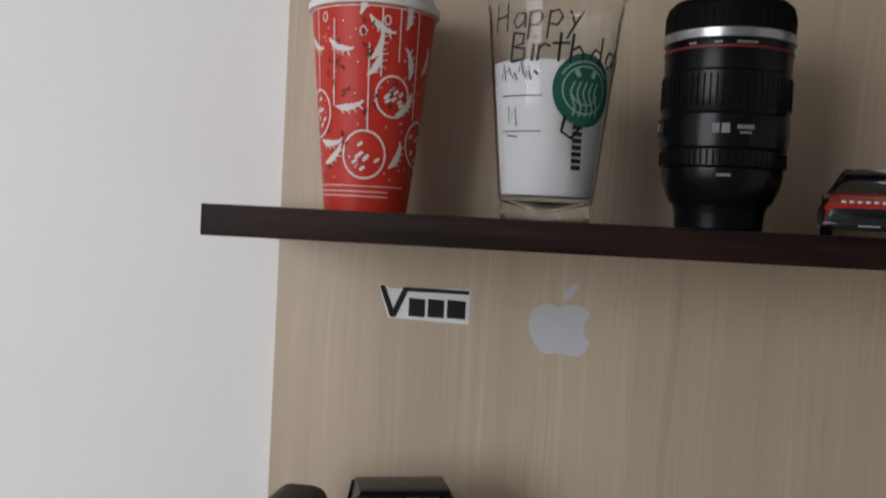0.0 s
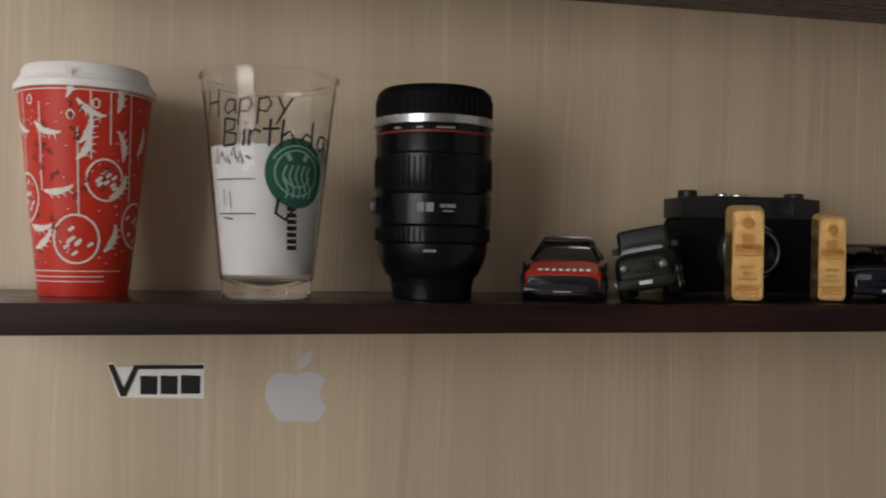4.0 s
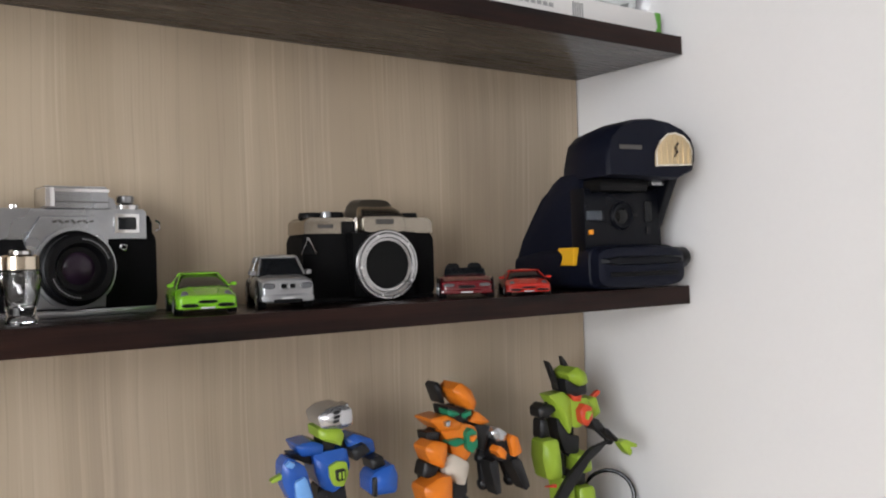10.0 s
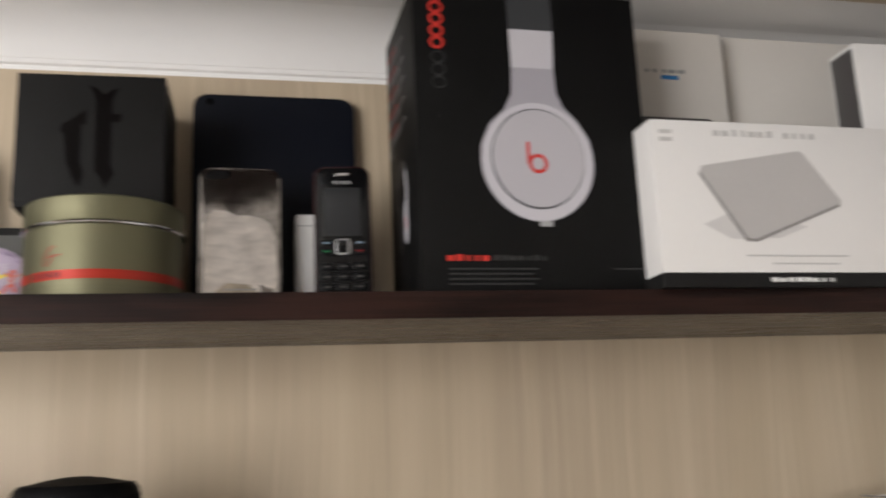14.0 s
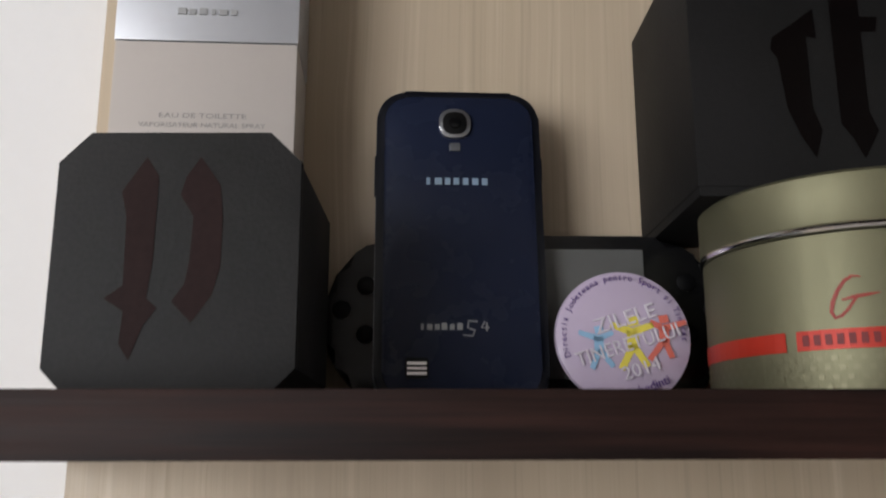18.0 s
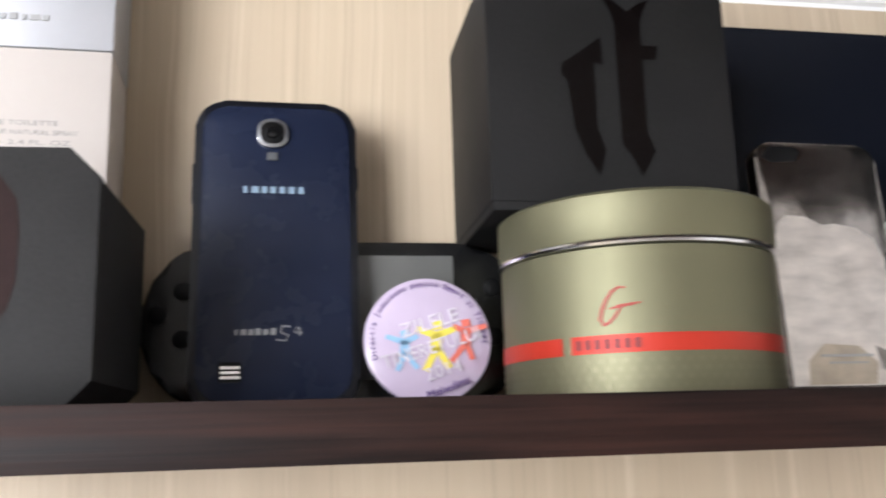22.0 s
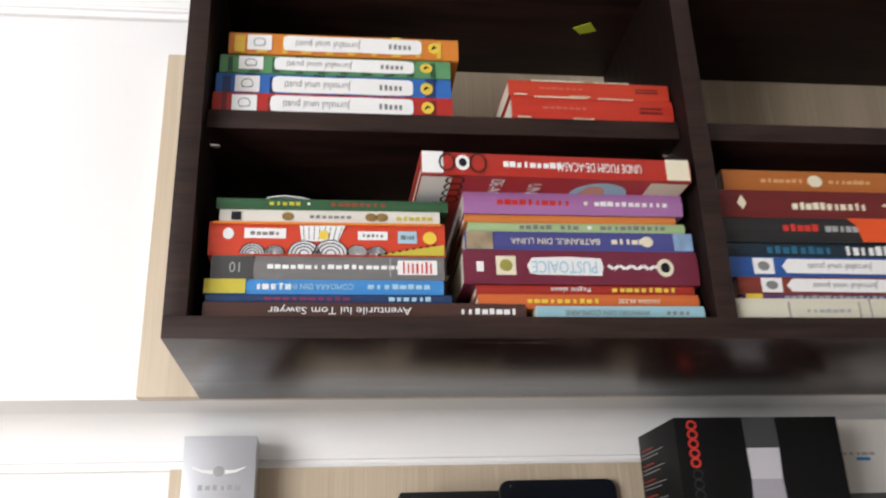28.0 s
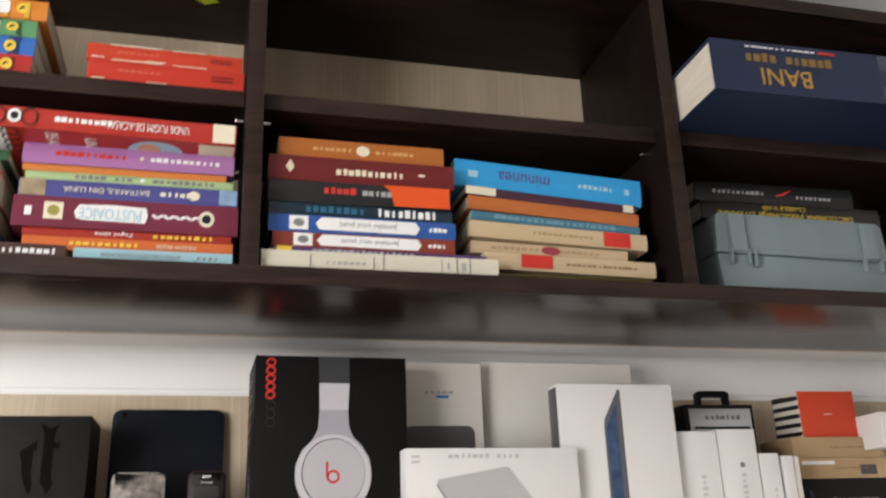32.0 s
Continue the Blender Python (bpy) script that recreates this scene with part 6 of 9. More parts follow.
plate(bm, 3, [(-0.0273, 0.115), (-0.0178, 0.1176), (-0.0008, 0.1076), (-0.0063, 0.0886), (-0.0145, 0.0907), (-0.0273, 0.1018)], -0.02, -0.004, 0.004)
plate(bm, 0, [(-0.0309, 0.1255), (0.0046, 0.1255), (0.0027, 0.0728), (-0.0287, 0.0728)], -0.008, 0.012, 0.002)
plate(bm, 1, [(-0.0519, 0.1276), (-0.0437, 0.1329), (-0.0282, 0.1294), (-0.0293, 0.1176), (-0.0328, 0.1078), (-0.0465, 0.1144)], -0.028, -0.006, 0.006)
plate(bm, 0, [(-0.0437, 0.1387), (-0.0287, 0.1374), (-0.0309, 0.1287), (-0.0418, 0.1302)], -0.016, 0.002, 0.002)
plate(bm, 0, [(-0.0473, 0.115), (-0.032, 0.1092), (-0.0391, 0.0984), (-0.0511, 0.1018)], -0.02, -0.004, 0.003)
plate(bm, 1, [(-0.0566, 0.0949), (-0.0396, 0.1023), (-0.0265, 0.1018), (-0.0271, 0.0781), (-0.0506, 0.0754)], -0.032, -0.008, 0.006)
plate(bm, 0, [(0.0063, 0.14), (0.026, 0.1368), (0.0232, 0.1255), (0.0183, 0.115), (0.0101, 0.1189)], -0.016, 0.004, 0.003)
plate(bm, 0, [(0.026, 0.1255), (0.0446, 0.1294), (0.0506, 0.107), (0.0424, 0.1044), (0.0232, 0.107)], -0.024, -0.004, 0.002)
plate(bm, 0, [(0.0164, 0.107), (0.026, 0.1084), (0.0293, 0.0781), (0.0232, 0.0767)], -0.026, -0.01, 0.002)
plate(bm, 0, [(0.0383, 0.1065), (0.05, 0.107), (0.0601, 0.0807), (0.0547, 0.0767)], -0.028, -0.01, 0.002)
plate(bm, 4, [(0.0186, 0.1334), (0.026, 0.1374), (0.0358, 0.1308), (0.0331, 0.1239), (0.0232, 0.1255)], -0.028, -0.012, 0.003)
plate(bm, 1, [(0.0213, 0.1171), (0.026, 0.1213), (0.0331, 0.115), (0.0309, 0.1086), (0.0254, 0.1107)], -0.031, -0.018, 0.002)
plate(bm, 1, [(0.0364, 0.1255), (0.0396, 0.1297), (0.0457, 0.1265), (0.05, 0.1123), (0.0396, 0.1092)], -0.031, -0.018, 0.002)
plate(bm, 0, [(-0.0219, 0.0754), (-0.0123, 0.0754), (-0.0137, 0.0412), (-0.0246, 0.0412)], -0.008, 0.008, 0.003)
plate(bm, 0, [(-0.0041, 0.0754), (0.0046, 0.0754), (0.0109, 0.0412), (0.0, 0.0412)], -0.008, 0.008, 0.003)
plate(bm, 1, [(-0.026, 0.057), (-0.0109, 0.0583), (-0.0137, 0.0201), (-0.0273, 0.0201)], -0.02, 0, 0.005)
plate(bm, 1, [(-0.0027, 0.0583), (0.0109, 0.057), (0.0145, 0.0201), (0.0, 0.0201)], -0.02, 0, 0.005)
plate(bm, 0, [(-0.0301, 0.0201), (-0.0123, 0.0201), (-0.0109, 0.0022), (-0.0314, 0.0022)], -0.024, 0.014, 0.003)
plate(bm, 0, [(0.0, 0.0201), (0.0164, 0.0201), (0.0191, 0.0022), (-0.0008, 0.0022)], -0.024, 0.014, 0.003)
joints(bm, [[(-0.008, 0.158), (-0.012, 0.078)], [(-0.036, 0.134), (-0.012, 0.141), (0.012, 0.139), (0.024, 0.129), (0.038, 0.117)], [(-0.036, 0.135), (-0.040, 0.102), (-0.041, 0.090)], [(0.024, 0.128), (0.023, 0.106), (0.025, 0.082)], [(0.038, 0.117), (0.046, 0.104), (0.055, 0.082)], [(-0.012, 0.080), (-0.018, 0.072), (-0.019, 0.040), (-0.020, 0.012)], [(-0.012, 0.080), (0.000, 0.072), (0.005, 0.040), (0.008, 0.012)]])
solid("toy_figure", bm, [T_GREY, T_ORANGE, T_GREEN, T_CREAM, T_SILVER], "orange jointed toy robot with green chest and dark joints", "toy figure", pose(1.298, -0.085, Z0, 0, 0, -8) @ Matrix.Diagonal((0.95, 1, 1, 1)), group="toy figures", smooth=30)
bm = bmesh.new()
plate(bm, 0, [(-0.0344, 0.1852), (-0.0301, 0.1823), (-0.0213, 0.1641), (-0.0207, 0.1535), (-0.0263, 0.1635)], -0.008, 0, 0.001)
plate(bm, 0, [(-0.0157, 0.1888), (-0.0095, 0.1823), (-0.007, 0.177), (-0.0132, 0.1782)], -0.006, 0, 0.001)
plate(bm, 1, [(-0.0192, 0.1723), (-0.0076, 0.1788), (0.0036, 0.1714), (0.0055, 0.1612), (-0.0045, 0.1591), (-0.0154, 0.165)], -0.022, 0.008, 0.006)
plate(bm, 0, [(-0.0201, 0.167), (-0.0154, 0.165), (-0.0045, 0.1588), (0.0058, 0.1612), (0.0061, 0.1506), (-0.0076, 0.1488), (-0.0182, 0.1535)], -0.018, 0.01, 0.003)
plate(bm, 2, [(-0.0123, 0.1518), (0.0017, 0.1518), (0.0002, 0.143), (-0.0092, 0.1441)], -0.016, 0.004, 0.002)
plate(bm, 1, [(-0.0378, 0.1518), (-0.0201, 0.1544), (-0.0101, 0.1465), (-0.0089, 0.123), (-0.0132, 0.1112), (-0.0201, 0.12), (-0.0269, 0.1347), (-0.0325, 0.1441)], -0.014, 0.004, 0.005)
plate(bm, 1, [(-0.017, 0.1459), (0.0111, 0.1465), (0.0117, 0.123), (-0.0045, 0.1165), (-0.0139, 0.1215)], -0.014, 0.012, 0.004)
plate(bm, 2, [(-0.0083, 0.1362), (-0.0014, 0.1424), (0.0067, 0.1383), (0.0073, 0.1274), (0.0005, 0.12), (-0.0064, 0.1244)], -0.026, -0.012, 0.003)
plate(bm, 1, [(-0.0033, 0.1353), (0.003, 0.1359), (0.003, 0.1336), (-0.002, 0.1271), (-0.0039, 0.1283)], -0.031, -0.02, 0)
plate(bm, 1, [(0.0111, 0.143), (0.022, 0.1456), (0.0273, 0.1289), (0.0179, 0.1239), (0.0111, 0.1283)], -0.012, 0.008, 0.005)
plate(bm, 2, [(0.0167, 0.1424), (0.0297, 0.1512), (0.0319, 0.1479), (0.0204, 0.1394)], -0.006, -0.001, 0.0005)
plate(bm, 0, [(-0.0475, 0.1391), (-0.0403, 0.1441), (-0.0269, 0.1406), (-0.0257, 0.1362), (-0.0341, 0.1318), (-0.0372, 0.1283), (-0.0466, 0.1303)], -0.01, 0.008, 0.004)
plate(bm, 0, [(-0.0456, 0.1289), (-0.0375, 0.1283), (-0.0341, 0.1106), (-0.0466, 0.1098)], -0.01, 0.004, 0.003)
plate(bm, 1, [(-0.0519, 0.1106), (-0.0341, 0.1112), (-0.0307, 0.0877), (-0.0301, 0.0731), (-0.0481, 0.0725), (-0.0531, 0.0936)], -0.024, -0.002, 0.006)
plate(bm, 0, [(-0.0269, 0.1303), (-0.0101, 0.1106), (0.0011, 0.1077), (-0.0008, 0.0901), (-0.017, 0.093), (-0.0238, 0.1112)], -0.01, 0.01, 0.003)
plate(bm, 0, [(-0.0466, 0.054), (-0.0294, 0.076), (-0.0014, 0.1001), (0.021, 0.1057), (0.0055, 0.0971), (-0.0045, 0.0872), (-0.0288, 0.059), (-0.0341, 0.0531)], -0.034, -0.028, 0.001)
plate(bm, 0, [(0.0135, 0.1253), (0.022, 0.1236), (0.0291, 0.1156), (0.0273, 0.1106), (0.0173, 0.1127)], -0.014, 0.004, 0.003)
plate(bm, 0, [(0.0273, 0.1148), (0.0316, 0.1136), (0.0441, 0.1018), (0.041, 0.0989), (0.0285, 0.1095)], -0.018, -0.006, 0.002)
plate(bm, 1, [(0.0422, 0.0995), (0.0509, 0.1015), (0.0646, 0.0954), (0.0646, 0.0924), (0.0578, 0.0942), (0.0509, 0.0954), (0.0584, 0.0877), (0.0553, 0.0842), (0.0472, 0.0919)], -0.022, -0.012, 0.002)
plate(bm, 1, [(-0.0083, 0.0907), (0.0079, 0.0936), (0.0101, 0.0739), (-0.0064, 0.0725)], -0.018, 0.006, 0.005)
plate(bm, 0, [(-0.0101, 0.0731), (0.0067, 0.0731), (0.0067, 0.0598), (-0.0089, 0.0598)], -0.01, 0.008, 0.002)
plate(bm, 1, [(-0.0083, 0.0598), (0.0111, 0.0598), (0.0135, 0.0261), (-0.0061, 0.0261)], -0.02, 0.004, 0.005)
plate(bm, 1, [(-0.0294, 0.0716), (-0.0139, 0.0701), (-0.0132, 0.0378), (-0.0279, 0.0378)], -0.02, 0.004, 0.005)
plate(bm, 0, [(-0.0263, 0.0936), (-0.0139, 0.0907), (-0.0145, 0.0701), (-0.0257, 0.0707)], -0.006, 0.01, 0.002)
plate(bm, 2, [(-0.055, 0.0684), (-0.0413, 0.0698), (-0.0413, 0.0663)], -0.03, -0.026, 0)
plate(bm, 0, [(-0.0263, 0.0378), (-0.0154, 0.0378), (-0.0164, 0.0173), (-0.0279, 0.0173)], -0.01, 0.006, 0.002)
plate(bm, 0, [(-0.003, 0.0261), (0.0095, 0.0261), (0.0104, 0.0143), (-0.002, 0.0143)], -0.01, 0.006, 0.002)
plate(bm, 0, [(-0.0341, 0.0173), (-0.0132, 0.0173), (-0.0123, 0.002), (-0.035, 0.002)], -0.026, 0.012, 0.003)
plate(bm, 0, [(-0.0045, 0.0143), (0.0148, 0.0143), (0.0173, 0.002), (-0.0051, 0.002)], -0.026, 0.012, 0.003)
joints(bm, [[(-0.005, 0.165), (-0.003, 0.140), (-0.004, 0.090)], [(-0.003, 0.140), (-0.025, 0.144), (-0.041, 0.136), (-0.041, 0.120), (-0.041, 0.095)], [(-0.003, 0.140), (0.016, 0.137), (0.024, 0.116), (0.045, 0.098)], [(-0.004, 0.092), (-0.020, 0.090), (-0.021, 0.040), (-0.023, 0.012)], [(-0.004, 0.092), (0.001, 0.085), (0.003, 0.062), (0.004, 0.012)]], 0.0036)
solid("toy_figure", bm, [T_GREY, T_LIME, T_RED], "lime green jointed toy robot with horns and a dark blade", "toy figure", pose(1.446, -0.080, Z0, 0, 0, -12) @ Matrix.Diagonal((0.95, 1, 1, 1)), group="toy figures", smooth=30)


coil = thing("cable_coil", "coiled black cable leaning at the side wall", "cable", pose(1.5120, -0.062, Z0, -14, 0, -50))
for r, dx in ((0.0270, 0.0), (0.0262, 0.0035), (0.0275, 0.0068)):
    part("cable_loop", tube([(r * math.cos(a), dx, 0.0300 + r * math.sin(a)) for a in [2 * math.pi * k / 30 for k in range(31)]], 0.0016, 7), BLACK_GLOSS, coil)
cs = thing("dark_case", "small rounded black case beside the model off-road car", "case", pose(0.0800, -0.085, Z0, 0, 0, -8))
part("case_body", loft([(-0.030, 0.016, 0.0, 0.058), (-0.024, 0.020, 0.0, 0.066), (0.024, 0.020, 0.0, 0.066), (0.030, 0.016, 0.0, 0.058)], 24, 4), BLACK, cs)
part("case_seam", loft([(-0.0308, 0.0168, 0.036, 0.0372), (0.0308, 0.0168, 0.036, 0.0372)], 20, 4), RUBBER, cs)


# ---- upper shelf: boxes, phones, tins ----
Z2 = SH2 + 0.0002
CARD_BLACK = material("black_matt_card", (0.0118, 0.0114, 0.0113), 0.6, vary=0.28, grain=120, bump=0.06, spec=0.14)
CARD_WHITE = material("white_gloss_card", (0.74, 0.725, 0.71), 0.35, vary=0.025)
CARD_CREAM = material("offwhite_card", (0.68, 0.645, 0.60), 0.42, vary=0.03)
CARD_SILVER = material("silver_card", (0.52, 0.53, 0.56), 0.35, 0.45, vary=0.03)
CARD_TAUPE = material("taupe_card", (0.50, 0.455, 0.42), 0.5, vary=0.03)
KRAFT = material("kraft_card", (0.42, 0.285, 0.155), 0.7, vary=0.08, grain=200, bump=0.08)
DARK_RED = material("dark_red_foil", (0.0260, 0.0155, 0.0150), 0.6, vary=0.35, grain=90, spec=0.06)
RED_PRINT = material("red_print", (0.55, 0.035, 0.025), 0.5)
GREY_TXT = material("mid_grey_print", (0.20, 0.20, 0.20), 0.6)


def carton(name, label, category, m, w, d, h, mat, bevel=0.0009, group=""):
    """A card box standing on its base, front at y 0 side -d/2, with a lid line."""
    b = thing(name, label, category, m, group)
    part("box_body", box(-w / 2, w / 2, -d / 2, d / 2, 0, h, bevel), mat, b)
    return b


# octagonal black box with a dark red monogram
ob_ = thing("octagonal_box", "black octagonal card box with a dark red monogram", "box", pose(0.1158, -0.072, Z2, 0, 0, -2) @ Matrix.Diagonal((0.97, 1, 1, 1)))
oct_ = [(-0.0395, 0.0), (0.031, 0.0), (0.0395, 0.0085), (0.0395, 0.0735), (0.029, 0.0835), (-0.0295, 0.0835), (-0.0395, 0.0735), (-0.0395, 0.0085)]
oct_ = [(-0.031, 0.0)] + oct_[1:]
CARD_CHARCOAL = material("charcoal_textured_card", (0.0255, 0.0250, 0.0248), 0.62, vary=0.32, grain=150, bump=0.07, spec=0.16)
part("box_body", prism(oct_, -0.036, 0.040, bevel=0.0008), CARD_CHARCOAL, ob_)
part("box_lid", prism([(x * 1.008, z * 1.008 - 0.0002 if z > 0.01 else z) for x, z in oct_], -0.0385, -0.034, bevel=0.0008), CARD_CHARCOAL, ob_)
left = [(-0.0150, 0.0640), (-0.0085, 0.0755), (-0.0048, 0.0690), (-0.0050, 0.0420), (-0.0062, 0.0300), (-0.0030, 0.0270), (-0.0066, 0.0215), (-0.0098, 0.0110), (-0.0128, 0.0160), (-0.0122, 0.0260), (-0.0178, 0.0300), (-0.0128, 0.0340), (-0.0132, 0.0560)]
right = [(0.0030, 0.0690), (0.0068, 0.0755), (0.0128, 0.0660), (0.0138, 0.0560), (0.0138, 0.0400), (0.0118, 0.0310), (0.0065, 0.0225), (0.0008, 0.0290), (0.0042, 0.0345), (0.0052, 0.0420), (0.0056, 0.0560), (0.0016, 0.0630)]
for letter in (left, right):
    printed("monogram_letter", patch([(x * 1.15, z) for x, z in letter]), DARK_RED, ob_, m=pose(-0.001, -0.0387, 0.0))

# silver perfume carton
pc = thing("perfume_carton", "tall silver and taupe perfume carton with grey printing", "box", pose(0.1035, -0.018, Z2, 0, 0, 1.5))
part("lower_sleeve", box(-0.0368, 0.0368, -0.0245, 0.0168, 0, 0.1475, 0.0007), CARD_TAUPE, pc)
part("upper_sleeve", box(-0.0372, 0.0372, -0.025, 0.0170, 0.1478, 0.2365, 0.0007), CARD_SILVER, pc)
em = ribbon([[(-0.027, 0.0, 0.0012), (-0.017, -0.004, 0.003), (-0.006, -0.005, 0.004)], [(0.027, 0.0, 0.0012), (0.017, -0.004, 0.003), (0.006, -0.005, 0.004)]], 0.002)
printed("winged_emblem", em, PRINT_WHITE, pc, m=pose(0, -0.0254, 0.204))
part("emblem_disc", lathe([(0.0055, 0), (0.0055, 0.0004), (0.004, 0.0006), (0.0004, 0.0006)], 20, axis="y"), PRINT_GREY, pc, m=pose(0, -0.0252, 0.200))
bars([(-0.018 + 0.0075 * k, 0.1835, 0.0055, 0.0055) for k in range(6)] + [(0, 0.170, 0.024, 0.0015)], PRINT_GREY, pc, pose(0, -0.0253, 0), "brand_mark")
bars([(-0.0105 + 0.0042 * k, 0.1608, 0.003, 0.0028) for k in range(6)], PRINT_GREY, pc, pose(0, -0.0253, 0), "name_mark")
for txt, z, w_ in (("EAU DE TOILETTE", 0.1155, 0.037), ("VAPORISATEUR NATURAL SPRAY", 0.1115, 0.054), ("100 ML - 3.4 FL. OZ", 0.1073, 0.047)):
    lettering(txt, 0.0029, material("taupe_ink", (0.26, 0.245, 0.235), 0.6), pc, pose(0, -0.02455, z), width=w_ * 0.93, depth=0.00003)

# handheld console behind the phone
PSP = material("black_console_plastic", (0.005, 0.005, 0.0055), 0.25, vary=0.1)
gc = thing("handheld_console", "black handheld game console standing against the panel", "console", pose(0.236, -0.0145, Z2, -1.5, 0, 0))
part("console_body", prism([(x, z) for x, z in rounded(0.166, 0.072, 0.034, 9)], -0.009, 0.009, bevel=0.003), PSP, gc)
part("screen", box(-0.047, 0.049, -0.0100, -0.0085, 0.012, 0.066, 0.0004), material("grey_lcd", (0.13, 0.13, 0.125), 0.18, bump=0.0), gc, "grey unlit screen")
for x, z in ((-0.066, 0.050), (-0.066, 0.030), (-0.076, 0.040), (-0.056, 0.040), (0.0665, 0.052), (0.0665, 0.030), (0.077, 0.041), (0.056, 0.041)):
    part("button", lathe([(0.0038, 0), (0.0038, 0.0012), (0.0028, 0.0016), (0.0003, 0.0016)], 14, axis="y"), BLACK, gc, m=pose(x, -0.0088, z))
printed("corner_mark", ribbon([[(-0.003, 0.0, 0.0008), (0.003, 0.0, 0.0008), (0.003, 0.0022, 0.0008), (-0.002, 0.0022, 0.0008)], [(-0.003, -0.002, 0.0008), (-0.003, 0.0, 0.0008)]], 0.0008), PRINT_WHITE, gc, m=pose(0.0365, -0.0102, 0.0075))

# navy smartphone, back to the room
PH = material("navy_phone_back", (0.0125, 0.0175, 0.0390), 0.26, 0.1, vary=0.05, grain=400, bump=0.0, spec=0.22)
PH_RIM = material("dark_phone_rim", (0.006, 0.007, 0.011), 0.28, 0.1)
ph = thing("smartphone", "navy blue smartphone leaning back with its rear outward", "phone", pose(0.2080, -0.0360, Z2, -5.5, 0, 1) @ Matrix.Scale(0.982, 4))
part("phone_body", prism(rounded(0.0698, 0.1366, 0.0125, 8), -0.0035, 0.0042, bevel=0.0022), PH_RIM, ph)
part("back_cover", prism(rounded(0.0632, 0.1300, 0.0105, 8, 0.0032), -0.0047, -0.0030, bevel=0.0010), PH, ph, "glossy navy back cover")
cm = part("camera_ring", prism([(x, z) for x, z in rounded(0.0142, 0.0142, 0.0055, 6, -0.0071)], -0.0064, -0.0042, bevel=0.0008), SILVER, ph, "bright camera ring", m=pose(-0.0018, 0, 0.1203) @ Matrix.Diagonal((0.95, 1, 0.95, 1)))
part("camera_face", prism([(x, z) for x, z in rounded(0.0108, 0.0108, 0.0042, 6, -0.0054)], -0.0067, -0.0055, bevel=0.0003), BLACK, cm)
part("camera_lens", lathe([(0.0030, 0), (0.0025, 0.0006), (0.0003, 0.0008)], 18, axis="y"), BLACK_GLOSS, cm, m=pose(0, -0.0066, 0))
part("flash", box(-0.0042, 0.0006, -0.0056, -0.0044, 0.1078, 0.1116, 0.0006), LAMP_LENS, ph, "pale flash window")
bars([(-0.0130 + 0.0039 * k, 0.0943, 0.0031, 0.0036) for k in range(7)], material("pale_blue_print", (0.35, 0.48, 0.62), 0.3, 0.5), ph, pose(0, -0.0049, 0), "brand_mark")
bars([(-0.0158 + 0.0030 * k, 0.0318, 0.0022, 0.0027) for k in range(6)], PRINT_GREY, ph, pose(0, -0.0049, 0), "name_mark")
printed("name_flourish", ribbon([[(0.0095, 0.0365, 0.0007), (0.006, 0.0367, 0.0007), (0.0055, 0.034, 0.0007), (0.0085, 0.0328, 0.0007), (0.0075, 0.0305, 0.0006), (0.0035, 0.031, 0.0005)], [(0.0125, 0.0365, 0.0006), (0.011, 0.034, 0.0006), (0.0142, 0.034, 0.0006)], [(0.0132, 0.0362, 0.0006), (0.0132, 0.0325, 0.0006)]], 0.0006), PRINT_GREY, ph, m=pose(-0.0032, -0.0050, -0.0026))
part("speaker_recess", prism(rounded(0.0092, 0.0082, 0.0012, 4, 0.0110), -0.0050, -0.0046), BLACK, ph, m=pose(-0.0178, 0, 0))
bars([(-0.0178, 0.0170, 0.0078, 0.0012), (-0.0178, 0.0150, 0.0078, 0.0012), (-0.0178, 0.0130, 0.0078, 0.0012)], CHROME, ph, pose(0, -0.0049, 0), "speaker_slot")
for s, z, L_ in ((-1, 0.098, 0.018), (1, 0.102, 0.010)):
    part("side_button", box(s * 0.0352 - 0.0006, s * 0.0352 + 0.0006, -0.001, 0.0018, z - L_ / 2, z + L_ / 2, 0.0004), PH_RIM, ph)

part("rim_band", prism(rounded(0.0704, 0.1372, 0.0128, 8, -0.0003), 0.0006, 0.0026, bevel=0.0004), material("brushed_phone_rim", (0.16, 0.165, 0.18), 0.3, 0.8), ph, "thin metallic rim band")

# tin badge
LILAC = material("lilac_badge_print", (0.52, 0.43, 0.56), 0.22, vary=0.03, coat=0.3)
bd = thing("pin_badge", "round lilac festival pin badge with small painted figures", "badge", pose(0.2692, -0.044, Z2 + 0.0262, -6, 0, 0) @ Matrix.Scale(0.965, 4))
part("badge_face", lathe([(0.0262, 0.0), (0.0272, 0.001), (0.0268, 0.003), (0.022, 0.0048), (0.012, 0.0058), (0.0004, 0.006)], 48, axis="y"), LILAC, bd)
def fig_shape(cx, cz, s, lean):
    return [[(cx, cz + 0.009 * s, 0.0042 * s), (cx + 0.0006, cz + 0.0055 * s, 0.0042 * s)], [(cx - 0.008 * s + lean, cz + 0.006 * s, 0.0022 * s), (cx, cz + 0.003 * s, 0.0034 * s), (cx + 0.008 * s + lean, cz + 0.006 * s, 0.0022 * s)], [(cx, cz + 0.004 * s, 0.0045 * s), (cx, cz - 0.003 * s, 0.0045 * s)], [(cx, cz - 0.002 * s, 0.0028 * s), (cx - 0.005 * s - lean, cz - 0.011 * s, 0.0026 * s)], [(cx, cz - 0.002 * s, 0.0028 * s), (cx + 0.005 * s - lean, cz - 0.010 * s, 0.0026 * s)]]
